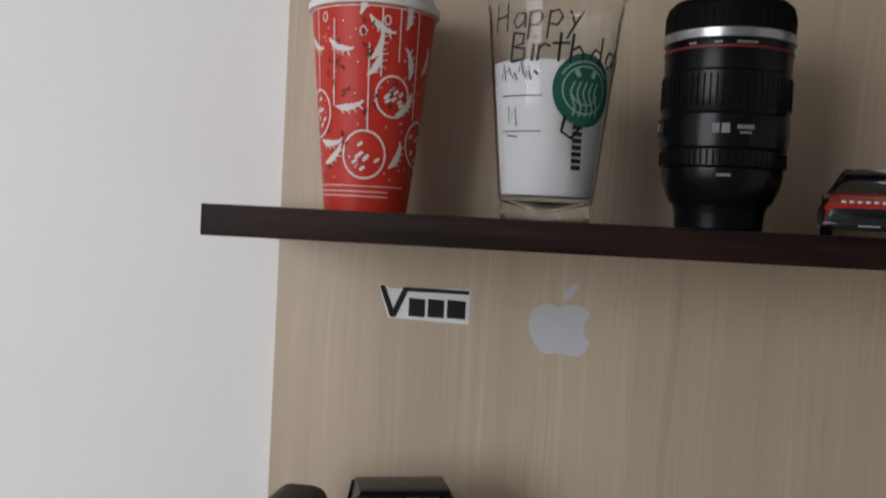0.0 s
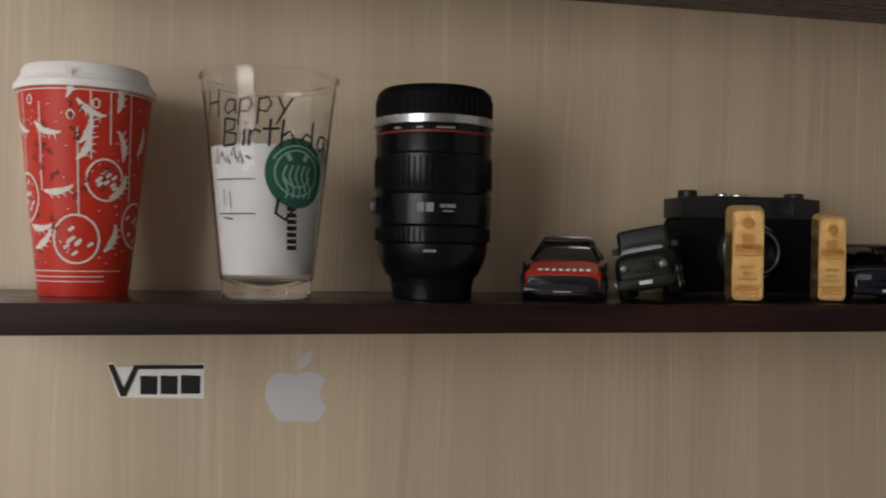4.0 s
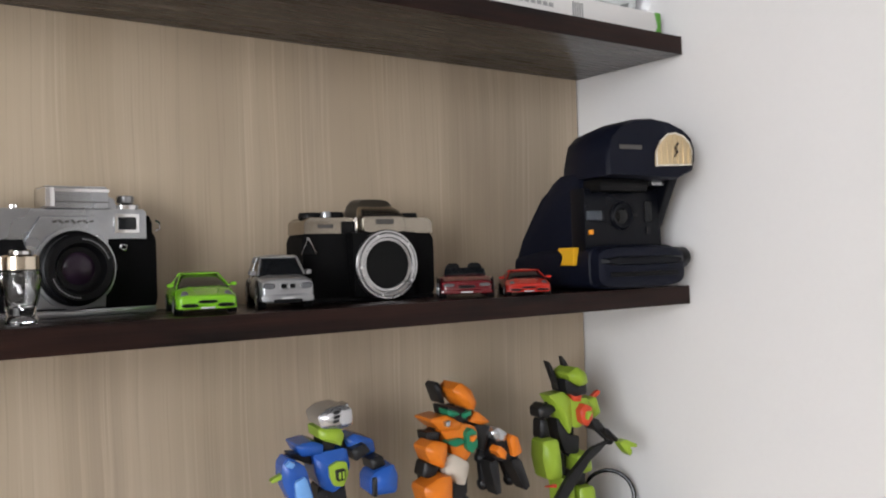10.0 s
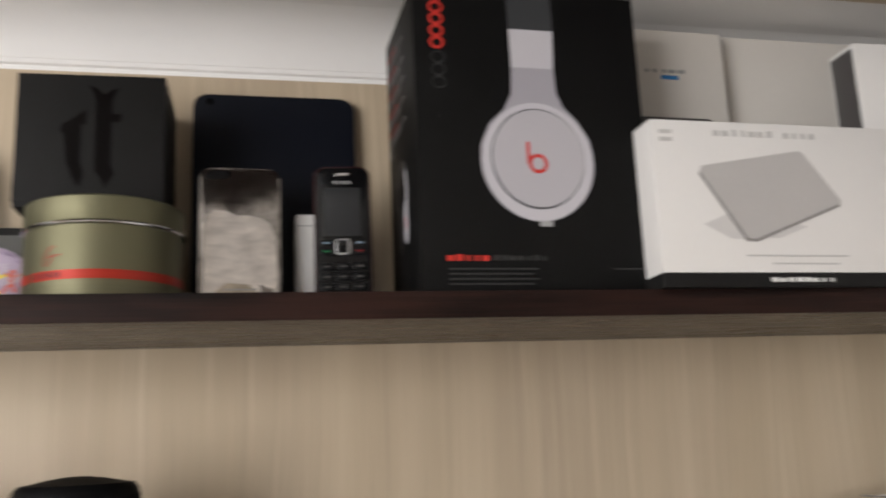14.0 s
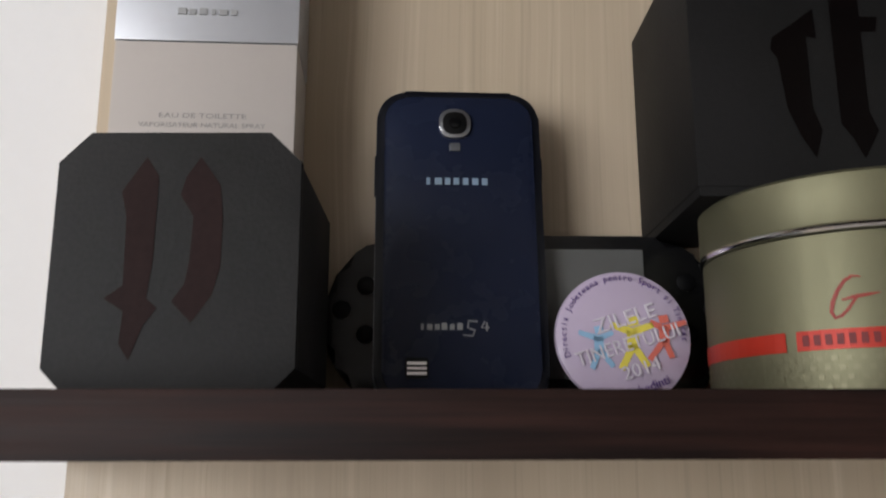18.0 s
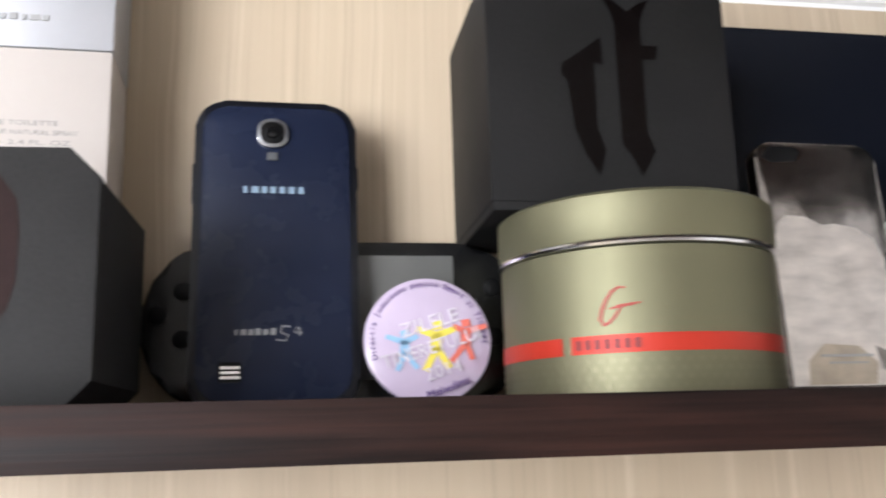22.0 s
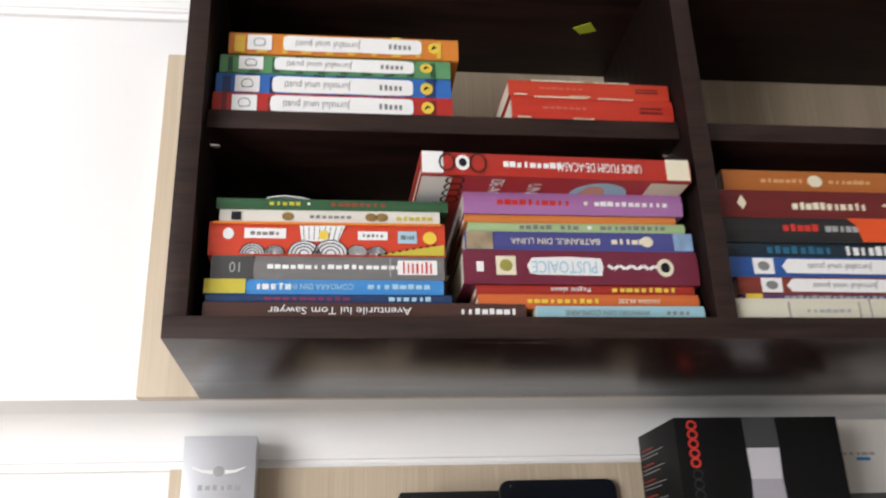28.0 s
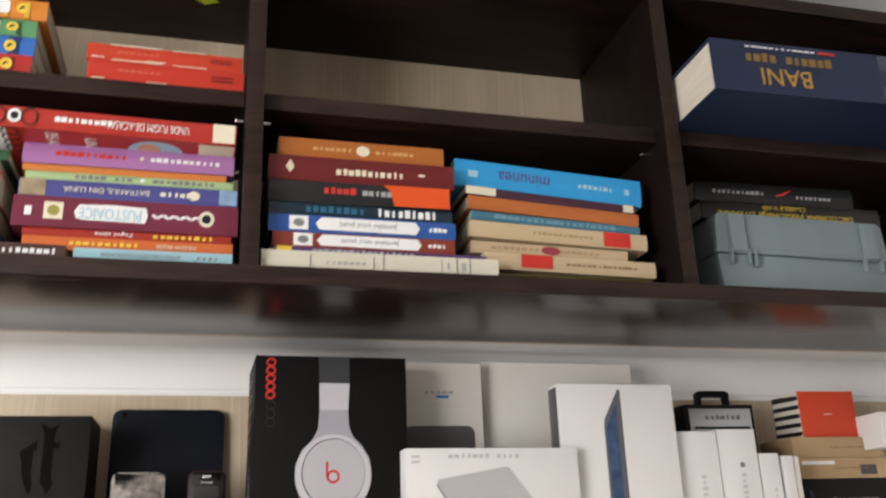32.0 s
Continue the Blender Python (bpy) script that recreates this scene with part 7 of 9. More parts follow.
for cx, cz, s, lean, col, nm_ in ((-0.0105, -0.004, 0.85, -0.001, (0.30, 0.50, 0.70), "blue"), (0.003, -0.002, 1.05, 0.0, (0.78, 0.66, 0.10), "yellow"), (0.0155, 0.000, 0.9, 0.002, (0.66, 0.16, 0.12), "red")):
    printed("painted_figure", ribbon(fig_shape(cx, cz, s, lean), 0.003), material(nm_ + "_badge_print", col, 0.4), bd, m=pose(0, -0.0061, 0))
material("pale_badge_print", (0.66, 0.61, 0.67), 0.4)
for txt, x, z, size, w_ in (("ZILELE", 0.0005, 0.0065, 0.0085, 0.0255), ("TINERETULUI", 0.001, -0.004, 0.0080, 0.043), ("2014", 0.0055, -0.0135, 0.0075, 0.0155)):
    lettering(txt, size, MATS["pale_badge_print"], bd, pose(x, -0.0063, z, 0, -17, 0), width=w_)
lettering("Mehedinti", 0.005, material("violet_print", (0.10, 0.05, 0.20), 0.5), bd, pose(0.0075, -0.0050, -0.0205, 0, -20, 0), width=0.0185)
rim_words = "Directia Judeteana pentru Sport si Tineret"
bm = bmesh.new()
for k, ch in enumerate(rim_words):
    if ch != " ":
        glyph = words(ch, 0.0036, 0.0001)
        a = -108 + 4.9 * k
        glyph.transform(Matrix.Rotation(radians(a), 4, "Y") @ Matrix.Translation((0, 0, 0.0240)))
        bm.from_mesh(glyph)
        bpy.data.meshes.remove(glyph)
part("rim_lettering", bm, MATS["violet_print"], bd, smooth=None, m=pose(0, -0.0047, 0))

# round olive tin
TIN = material("olive_gold_tin", (0.165, 0.157, 0.096), 0.50, 0.72, vary=0.05, grain=500, bump=0.02, stretch=(1, 1, 0.1))
TR = 0.0532
tin = thing("round_tin", "round olive gold watch tin with a red stripe", "tin", pose(0.3497, -0.071, Z2, 0, 0, -26))
part("tin_body", lathe([(TR - 0.0015, 0.0), (TR, 0.001), (TR, 0.0510), (TR - 0.001, 0.0515)], 64), TIN, tin)
part("rolled_rim", lathe([(TR, 0.0515), (TR + 0.0012, 0.0518), (TR + 0.0016, 0.0527), (TR + 0.0012, 0.0536), (TR, 0.0539)], 64, hoop=True), CHROME, tin, "bright rolled rim")
part("tin_lid", lathe([(TR + 0.0004, 0.0539), (TR + 0.0008, 0.0545), (TR + 0.0008, 0.0700), (TR - 0.001, 0.0714), (TR - 0.003, 0.0712), (0.0005, 0.0712)], 64), TIN, tin)
TC = (TR, TR, 0.06)
bm = bmesh.new()
for x0, x1 in ((-0.16, -0.024), (-0.0205, 0.11)):
    n_ = int((x1 - x0) / 0.004) + 1
    ribbon([[(x0 + (x1 - x0) * k / n_, 0.0175, 0.0062) for k in range(n_ + 1)]], 0.0075, bm)
printed("red_stripe", bm, material("tin_red_print", (0.40, 0.028, 0.014), 0.4, 0.2), tin, cone=TC, label="red stripe")
printed("stripe_mark", ribbon([[(-0.0185 + 0.0034 * k, 0.0175, 0.0034), (-0.0165 + 0.0034 * k, 0.0175, 0.0034)] for k in range(7)], 0.003), material("dark_red_print", (0.16, 0.02, 0.02), 0.5), tin, cone=TC, lift=0.0007)
swash = [(0.0000, 0.0398, 0.0004), (-0.0030, 0.0402, 0.0010), (-0.0058, 0.0385, 0.0013), (-0.0084, 0.0350, 0.0014), (-0.0104, 0.0308, 0.0015), (-0.0112, 0.0270, 0.0014), (-0.0100, 0.0246, 0.0012), (-0.0076, 0.0254, 0.0011), (-0.0050, 0.0280, 0.0011), (-0.0030, 0.0308, 0.0010), (-0.0016, 0.0326, 0.0008)]
swash = [swash, [(-0.0072, 0.0312, 0.0005), (-0.0030, 0.0322, 0.0013), (0.0020, 0.0328, 0.0012), (0.0062, 0.0334, 0.0003)]]
swash = [[(x * 0.82, 0.0300 + (z - 0.0320) * 0.82, w_ * 0.85) for x, z, w_ in line] for line in swash]
printed("red_swash", ribbon(swash, 0.001), material("swash_red_print", (0.27, 0.028, 0.018), 0.45), tin, cone=TC)
dots = [[(x * 0.0042 + (0.0021 if r % 2 else 0), 0.003 + r * 0.0029, 0.0016), (x * 0.0042 + 0.0018 + (0.0021 if r % 2 else 0), 0.003 + r * 0.0029, 0.0016)] for r in range(4) for x in range(-18, 19)]
tagged(printed("dot_print", ribbon(dots, 0.001), material("dark_olive_print", (0.165, 0.155, 0.095), 0.42, 0.65), tin, cone=TC), kind="stuff")

# black card box on the tin
cb = thing("card_box", "black card box with a glossy gothic monogram standing on the tin", "box", pose(0.3400, -0.0445, Z2 + 0.0716, 0, 0, -1.0))
part("box_body", box(-0.0498, 0.0498, -0.0412, 0.0412, 0, 0.0970, 0.0008), CARD_BLACK, cb)
part("box_lid", box(-0.0503, 0.0503, -0.0418, 0.0418, 0.0035, 0.0985, 0.0008), CARD_BLACK, cb)
GLOSSK = material("black_gloss_foil", (0.0022, 0.0013, 0.0013), 0.3, vary=0.2, spec=0.1)
stem_l = [(-0.0205, 0.0560), (-0.0195, 0.0605), (-0.0120, 0.0655), (-0.0035, 0.0720), (-0.0030, 0.0600), (-0.0068, 0.0610), (-0.0068, 0.0330), (-0.0040, 0.0245), (-0.0070, 0.0140), (-0.0120, 0.0225), (-0.0160, 0.0330), (-0.0180, 0.0520)]
stem_r = [(-0.0025, 0.0905), (0.0025, 0.0885), (0.0085, 0.0835), (0.0130, 0.0870), (0.0180, 0.0890), (0.0150, 0.0830), (0.0138, 0.0790), (0.0138, 0.0690), (0.0205, 0.0690), (0.0195, 0.0630), (0.0138, 0.0630), (0.0136, 0.0320), (0.0165, 0.0245), (0.0105, 0.0140), (0.0070, 0.0215), (0.0030, 0.0270), (0.0028, 0.0780), (0.0012, 0.0840)]
for letter in (stem_l, stem_r):
    printed("monogram_letter", patch(letter), GLOSSK, cb, m=pose(0, -0.0421, 0.0))

# dark hard-drive like tablet standing against the panel
tb = thing("tablet", "dark navy tablet standing upright against the panel", "tablet", pose(0.4700, -0.0045, Z2, -1.2, 0, 0))
part("tablet_body", prism(rounded(0.1315, 0.1895, 0.010, 7), -0.009, -0.0005, bevel=0.002), material("dark_navy_rubber", (0.0045, 0.006, 0.011), 0.45, vary=0.1, spec=0.2), tb)
part("camera_dot", lathe([(0.003, 0), (0.003, 0.0004), (0.0003, 0.0006)], 14, axis="y"), BLACK_GLOSS, tb, m=pose(-0.0525, -0.0091, 0.1830))

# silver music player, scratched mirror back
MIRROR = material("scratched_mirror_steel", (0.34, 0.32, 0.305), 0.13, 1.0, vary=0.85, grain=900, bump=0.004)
mp3 = thing("music_player", "scratched mirror-backed music player leaning on the panel", "music player", pose(0.4425, -0.063, Z2, -4, 0, 1.5))
part("steel_back", prism(rounded(0.0590, 0.1105, 0.0075, 7), -0.0040, 0.0030, bevel=0.0016), MIRROR, mp3, "scratched polished steel back")
# bright room mirrored in the lower back, painted as a paler steel patch
REFLECT_STEEL = material("painted_reflection_steel", (0.70, 0.66, 0.62), 0.36, 1.0, vary=0.38, grain=620, bump=0.05, stretch=(0.6, 1, 1.5))
reflection_outline = [(-0.0262, 0.0035), (0.0272, 0.0035), (0.0275, 0.030), (0.0255, 0.058), (0.0215, 0.067), (0.015, 0.0715), (0.004, 0.0735), (-0.002, 0.0728), (-0.010, 0.0765), (-0.019, 0.077), (-0.0235, 0.073), (-0.0262, 0.064)]
printed("painted_reflection", patch(reflection_outline), REFLECT_STEEL, mp3, m=pose(0, -0.0042, 0), label="pale lower area, a bright room reflection put into the colour")
# two small patches near the foot, one browner and one darker
printed("dull_patch", patch([(-0.019, 0.004), (0.012, 0.004), (0.014, 0.013), (0.006, 0.020), (-0.010, 0.021), (-0.018, 0.014)]), material("dull_patch_steel", (0.46, 0.40, 0.32), 0.35, 1.0, vary=0.4, grain=600), mp3, m=pose(0, -0.0044, 0))
printed("dark_patch", patch([(0.014, 0.020), (0.024, 0.016), (0.025, 0.008), (0.016, 0.010)]), material("dark_patch_steel", (0.30, 0.27, 0.25), 0.3, 1.0, vary=0.6, grain=700), mp3, m=pose(0, -0.0044, 0))
part("bezel", prism(rounded(0.0585, 0.1100, 0.0075, 7, 0.0003), 0.0025, 0.0036, bevel=0.0004), BLACK, mp3)
part("antenna_window", prism([(-0.0265, 0.1035), (-0.022, 0.1085), (-0.010, 0.1085), (-0.0075, 0.106), (-0.010, 0.1020), (-0.022, 0.1010)], -0.0044, -0.0036, bevel=0.0002), BLACK, mp3, "black oval window")
bars([(0, 0.016, 0.024, 0.0010), (0, 0.013, 0.018, 0.0007)], PRINT_GREY, mp3, pose(0, -0.0045, 0), "printed_line")

# white charger box between
wb_ = carton("small_carton", "small plain white carton against the panel", "box", pose(0.4985, -0.022, Z2), 0.027, 0.038, 0.080, CARD_WHITE)
part("lid_line", box(-0.0137, 0.0137, -0.0193, 0.0193, 0.0705, 0.0712, 0.0002), PRINT_GREY, wb_)

# button phone
bp_ = thing("button_phone", "black button mobile phone with red sides standing upright", "phone", pose(0.5180, -0.0705, Z2, -3, 0, -6) @ Matrix.Diagonal((0.92, 1, 1, 1)))
part("phone_body", prism(rounded(0.0465, 0.1100, 0.008, 6), -0.0060, 0.0070, bevel=0.0022), material("dark_red_plastic", (0.025, 0.004, 0.005), 0.3), bp_, "dark red shell")
part("front_plate", prism(rounded(0.0430, 0.1070, 0.007, 6, 0.0015), -0.0074, -0.0055, bevel=0.0008), BLACK_GLOSS, bp_, "glossy black front")
part("screen", box(-0.0150, 0.0150, -0.0079, -0.0070, 0.0545, 0.0925, 0.0004), material("dull_lcd", (0.028, 0.029, 0.031), 0.15, bump=0.0), bp_, "grey unlit screen")
part("earpiece", box(-0.0050, 0.0050, -0.0080, -0.0070, 0.1020, 0.1050, 0.0006), CHROME, bp_)
bars([(-0.006 + 0.003 * k, 0.0968, 0.0022, 0.0026) for k in range(5)], PRINT_GREY, bp_, pose(0, -0.0077, 0), "brand_mark")
part("navigation_key", prism(rounded(0.0125, 0.0125, 0.003, 4, -0.00625), -0.0090, -0.0072, bevel=0.0006), MATS["grey_alloy"], bp_, "chrome navigation key", m=pose(0, 0, 0.0460))
part("navigation_centre", box(-0.0052, 0.0036, -0.0096, -0.0080, 0.0412, 0.0508, 0.0006), BLACK_GLOSS, bp_)
for x, z, c_ in ((-0.0135, 0.0490, "pale_blue_print"), (-0.0135, 0.0425, "green_phone_key"), (0.0135, 0.0490, "pale_blue_print"), (0.0135, 0.0425, "red_phone_key")):
    bars([(x, z, 0.005, 0.0009)], MATS.get(c_) or material(c_, (0.02, 0.22, 0.08) if c_[0] == "g" else (0.30, 0.02, 0.02), 0.4), bp_, pose(0, -0.0086, 0), "key_symbol")
for s in (-1, 1):
    for z in (0.0490, 0.0425):
        part("soft_key", box(s * 0.0135 - 0.005, s * 0.0135 + 0.005, -0.0084, -0.0072, z - 0.0024, z + 0.0024, 0.0006), BLACK, bp_)
for r in range(4):
    for c in (-1, 0, 1):
        k_ = part("key", box(c * 0.0130 - 0.0056, c * 0.0130 + 0.0056, -0.0086, -0.0072, 0.0310 - r * 0.0078 - 0.0028, 0.0310 - r * 0.0078 + 0.0028, 0.0010), BLACK, bp_)
        part("key_mark", box(c * 0.0130 - 0.0022, c * 0.0130 + 0.0022, -0.00875, -0.0080, 0.0310 - r * 0.0078 - 0.0006, 0.0310 - r * 0.0078 + 0.0006), MATS["dark_engraving"], k_, smooth=None)

# headphone box
HB = carton("headphone_box", "large black headphone box with a white headphone picture", "box", pose(0.6525, -0.0745, Z2, 0, 0, 0.8), 0.176, 0.112, 0.2335, material("black_satin_card", (0.0062, 0.0060, 0.0060), 0.5, vary=0.2, grain=120, bump=0.04, spec=0.12), 0.001)
def rings(cx, z0, step, count, rx, rz, wide, mat, name):
    """A row of plain rings that runs down the box edge."""
    for k in range(count):
        printed(name, ribbon([[(cx + rx * math.cos(a), z0 - step * k + rz * math.sin(a), wide) for a in [2 * math.pi * q / 18 for q in range(19)]]], wide), mat, HB, m=pose(0, -0.0563, 0))


rings(-0.0705, 0.2255, 0.0094, 5, 0.0046, 0.0040, 0.0022, RED_PRINT, "brand_ring")
rings(-0.0700, 0.1765, 0.0098, 3, 0.0050, 0.0044, 0.0011, material("dark_grey_gloss_print", (0.035, 0.035, 0.035), 0.25), "name_ring")
HP_GREY = material("headphone_band_print", (0.045, 0.047, 0.050), 0.4)
HP_WHITE = material("headphone_white_print", (0.53, 0.515, 0.55), 0.35, vary=0.02)
HP_LILAC = material("headphone_shade_print", (0.36, 0.345, 0.38), 0.35, vary=0.03)
printed("band_picture", patch([(-0.015, 0.202), (0.0205, 0.202), (0.0195, 0.2332), (-0.016, 0.2332)]), HP_GREY, HB, m=pose(0, -0.0564, 0))
printed("slider_picture", patch([(-0.0145, 0.171), (0.0185, 0.171), (0.0200, 0.202), (-0.0150, 0.202)]), HP_WHITE, HB, m=pose(0, -0.0564, 0))
arm = [(-0.0145, 0.1712), (-0.016, 0.150), (-0.022, 0.138), (-0.034, 0.126), (-0.041, 0.110)] + [(0.0018 + 0.0435 * math.cos(a), 0.0985 + 0.0455 * math.sin(a)) for a in [radians(170 + 10 * k) for k in range(21)]] + [(0.043, 0.116), (0.034, 0.131), (0.024, 0.141), (0.0195, 0.152), (0.0185, 0.1712)]
printed("arm_picture", patch(arm), HP_LILAC, HB, m=pose(0, -0.0565, 0))
printed("cup_outer_picture", patch(ellipse(0.0018, 0.0985, 0.0425, 0.0450, 48)), HP_WHITE, HB, m=pose(0, -0.0567, 0))
printed("cup_ring_picture", patch(ellipse(0.0018, 0.1005, 0.0360, 0.0385, 48)), material("shadow_line_print", (0.06, 0.06, 0.065), 0.35), HB, m=pose(0, -0.0569, 0))
printed("cup_inner_picture", patch(ellipse(0.0022, 0.1008, 0.0352, 0.0372, 48)), material("headphone_cup_print", (0.45, 0.435, 0.465), 0.35, vary=0.03), HB, m=pose(0, -0.0571, 0))
printed("cup_mark", ribbon([[(-0.0055, 0.113, 0.0026), (-0.0055, 0.096, 0.0026)], [(0.0015 + 0.0062 * math.cos(a), 0.0965 + 0.0062 * math.sin(a), 0.0027) for a in [2 * math.pi * k / 20 for k in range(21)]]], 0.0026), RED_PRINT, HB, m=pose(0, -0.0573, 0))
printed("jack_picture", patch(rect(0.005, 0.0515, 0.010, 0.004)), PRINT_GREY, HB, m=pose(0, -0.0564, 0))
bars([(-0.067 + 0.0062 * k, 0.0265, 0.005, 0.0045) for k in range(5)], RED_PRINT, HB, pose(0, -0.0563, 0), "brand_mark")
bars([(-0.034 + 0.006 * k, 0.0265, 0.0046, 0.004) for k in range(7)], MATS["dark_grey_gloss_print"], HB, pose(0, -0.0563, 0), "name_mark")
bars([(-0.036 - 0.002 * (k % 2), 0.0185 - 0.0036 * k, 0.066 - 0.004 * (k % 2), 0.0012) for k in range(4)] + [(0.068, 0.0185, 0.026, 0.0010)], MATS["dark_grey_gloss_print"], HB, pose(0, -0.0563, 0))
side = pose(-0.0883, 0, 0, 0, 0, -90)
rows_r, rows_w = [], []
for k in range(5):
    z = 0.2150 - 0.0165 * k
    for j in range(6):
        rows_r.append((-0.045 + 0.0058 * j, z, 0.0050, 0.0016))
    for j in range(9):
        rows_w.append((-0.046 + 0.0074 * j, z - 0.0045, 0.0060, 0.0009))
        if j < 7:
            rows_w.append((-0.046 + 0.0074 * j, z - 0.0085, 0.0058, 0.0009))
bars(rows_r, material("dim_red_print", (0.34, 0.03, 0.022), 0.5), HB, side, "feature_heading")
bars(rows_w, material("dim_white_print", (0.24, 0.24, 0.24), 0.55), HB, side, "feature_text")
printed("side_band_picture", ribbon([[(0.0 + 0.019 * math.cos(a), 0.083 + 0.028 * math.sin(a), 0.006) for a in [radians(-60 + 20 * k) for k in range(18)]]], 0.007), material("dark_band_print", (0.030, 0.031, 0.034), 0.35), HB, m=side @ pose(0, -0.0004, 0))
printed("side_far_cup_picture", patch(ellipse(-0.012, 0.062, 0.0095, 0.0190, 28)), material("dark_cushion_print", (0.010, 0.010, 0.011), 0.4), HB, m=side @ pose(0, -0.0005, 0))
printed("side_mark", ribbon([[(0.0112 + 0.0022 * math.cos(a), 0.062 + 0.0038 * math.sin(a), 0.0010) for a in [2 * math.pi * k / 14 for k in range(15)]]], 0.001), RED_PRINT, HB, m=side @ pose(0, -0.0011, 0))
printed("side_arm_picture", ribbon([[(0.0120, 0.103, 0.0060), (0.0155, 0.090, 0.0070), (0.0155, 0.076, 0.0070)]], 0.007), HP_WHITE, HB, m=side @ pose(0, -0.0006, 0))
printed("side_cup_picture", patch(ellipse(0.0115, 0.063, 0.0085, 0.0170, 28)), HP_WHITE, HB, m=side @ pose(0, -0.0008, 0))
printed("side_signature", ribbon([[(-0.046, 0.130, 0.0010), (-0.040, 0.137, 0.0012), (-0.044, 0.138, 0.0010), (-0.042, 0.128, 0.0010), (-0.036, 0.133, 0.0010)]], 0.001), PRINT_WHITE, HB, m=side @ pose(0, -0.0004, 0))

# speaker carton lying in front
ES = thing("speaker_carton", "white and black carton with a picture of a silver portable speaker", "box", pose(0.8365, -0.126, Z2, 0, 0, 1.0) @ Matrix.Diagonal((0.98, 1, 0.975, 1)))
part("tray_base", box(-0.1075, 0.1075, -0.0300, 0.0350, 0, 0.0105, 0.0006), CARD_BLACK, ES)
part("white_sleeve", box(-0.1065, 0.1065, -0.0295, 0.0345, 0.0108, 0.1275, 0.0008), CARD_WHITE, ES)
part("side_tab", box(0.1066, 0.1085, -0.010, 0.004, 0.058, 0.074, 0.0004), BLACK, ES, "black closing tab")
PALE_INK = material("pale_grey_ink", (0.50, 0.49, 0.48), 0.5)
SPK = material("silver_speaker_print", (0.46, 0.445, 0.435), 0.4, vary=0.05)
printed("picture_shadow", patch([(-0.052, 0.047), (-0.030, 0.036), (0.010, 0.037), (0.034, 0.046), (-0.020, 0.060)]), material("pale_shadow_print", (0.60, 0.585, 0.575), 0.4), ES, m=pose(-0.019, -0.0298, 0))
printed("speaker_picture", patch([(-0.049, 0.092), (0.034, 0.106), (0.038, 0.104), (0.066, 0.067), (0.064, 0.062), (-0.010, 0.034), (-0.019, 0.034), (-0.052, 0.086)]), SPK, ES, m=pose(-0.019, -0.0300, 0))
printed("speaker_edge_picture", ribbon([[(-0.0515, 0.086, 0.002), (-0.0185, 0.036, 0.0024), (-0.010, 0.035, 0.0024), (0.064, 0.0635, 0.0018)]], 0.002), material("speaker_edge_print", (0.24, 0.225, 0.22), 0.4), ES, m=pose(-0.019, -0.0302, 0))
bars([(-0.031 + 0.0075 * k, 0.1185, 0.0056, 0.0052) for k in range(7)] + [(0.028 + 0.0075 * k, 0.1185, 0.0056, 0.0052) for k in range(4)], PALE_INK, ES, pose(-0.022, -0.0298, 0), "name_mark")
bars([(-0.095, 0.118 - 0.006 * k, 0.010, 0.003) for k in range(2)] + [(0.004, 0.0235, 0.085, 0.0011), (0.010, 0.0175, 0.056, 0.0011)], PALE_INK, ES, pose(0, -0.0298, 0))
bars([(-0.018 + 0.0068 * k, 0.0054, 0.0055, 0.0032) for k in range(8)], PRINT_WHITE, ES, pose(0, -0.0303, 0), "maker_mark")

# white cartons behind
c1 = carton("display_carton", "off-white carton with a small blue mark and dark picture", "box", pose(0.8005, -0.0340, Z2, 0, 0, 1), 0.108, 0.060, 0.2425, CARD_CREAM)
bars([(-0.020 + 0.008 * k, 0.205, 0.0062, 0.0036) for k in range(5)], PRINT_GREY, c1, pose(0, -0.0303, 0), "name_mark")
bars([(0.001, 0.199, 0.016, 0.0036)], material("blue_print", (0.03, 0.20, 0.50), 0.4), c1, pose(0, -0.0303, 0), "blue_mark")
printed("device_picture", patch(rounded(0.092, 0.10, 0.010, 5, 0.0625)), material("dark_device_print", (0.07, 0.065, 0.065), 0.35, vary=0.1), c1, m=pose(-0.004, -0.0304, 0))
c2 = carton("tablet_carton", "tall white tablet carton standing behind the others", "box", pose(0.968, -0.0240, Z2, 0, 0, 0), 0.2132, 0.0432, 0.2484, CARD_CREAM)
part("lid", box(-0.107, 0.107, -0.022, 0.022, 0.010, 0.2490, 0.0012), CARD_CREAM, c2)
c3 = carton("tablet_carton", "white tablet carton with a tablet seen edge-on in the picture", "box", pose(1.0045, -0.1235, Z2, 0, 0, -1.5), 0.153, 0.0330, 0.2035, CARD_WHITE)
part("side_picture", box(-0.0769, -0.0764, -0.0135, 0.0140, 0.004, 0.200, 0.0002), MATS["dark_device_print"], c3, "dark tablet edge printed on the side")
printed("tablet_edge_picture", patch([(-0.003, 0.002), (0.004, 0.002), (0.004, 0.1945), (0.0015, 0.198), (-0.0195, 0.160), (-0.0205, 0.152), (-0.0205, 0.052), (-0.019, 0.045)]), material("tablet_rim_print", (0.10, 0.105, 0.115), 0.3), c3, m=pose(0.002, -0.0168, 0))
printed("tablet_screen_picture", patch([(-0.0175, 0.054), (-0.003, 0.014), (-0.003, 0.180), (-0.0175, 0.150)]), material("blue_screen_print", (0.035, 0.075, 0.15), 0.22, vary=0.9, grain=300), c3, m=pose(0.002, -0.0171, 0))

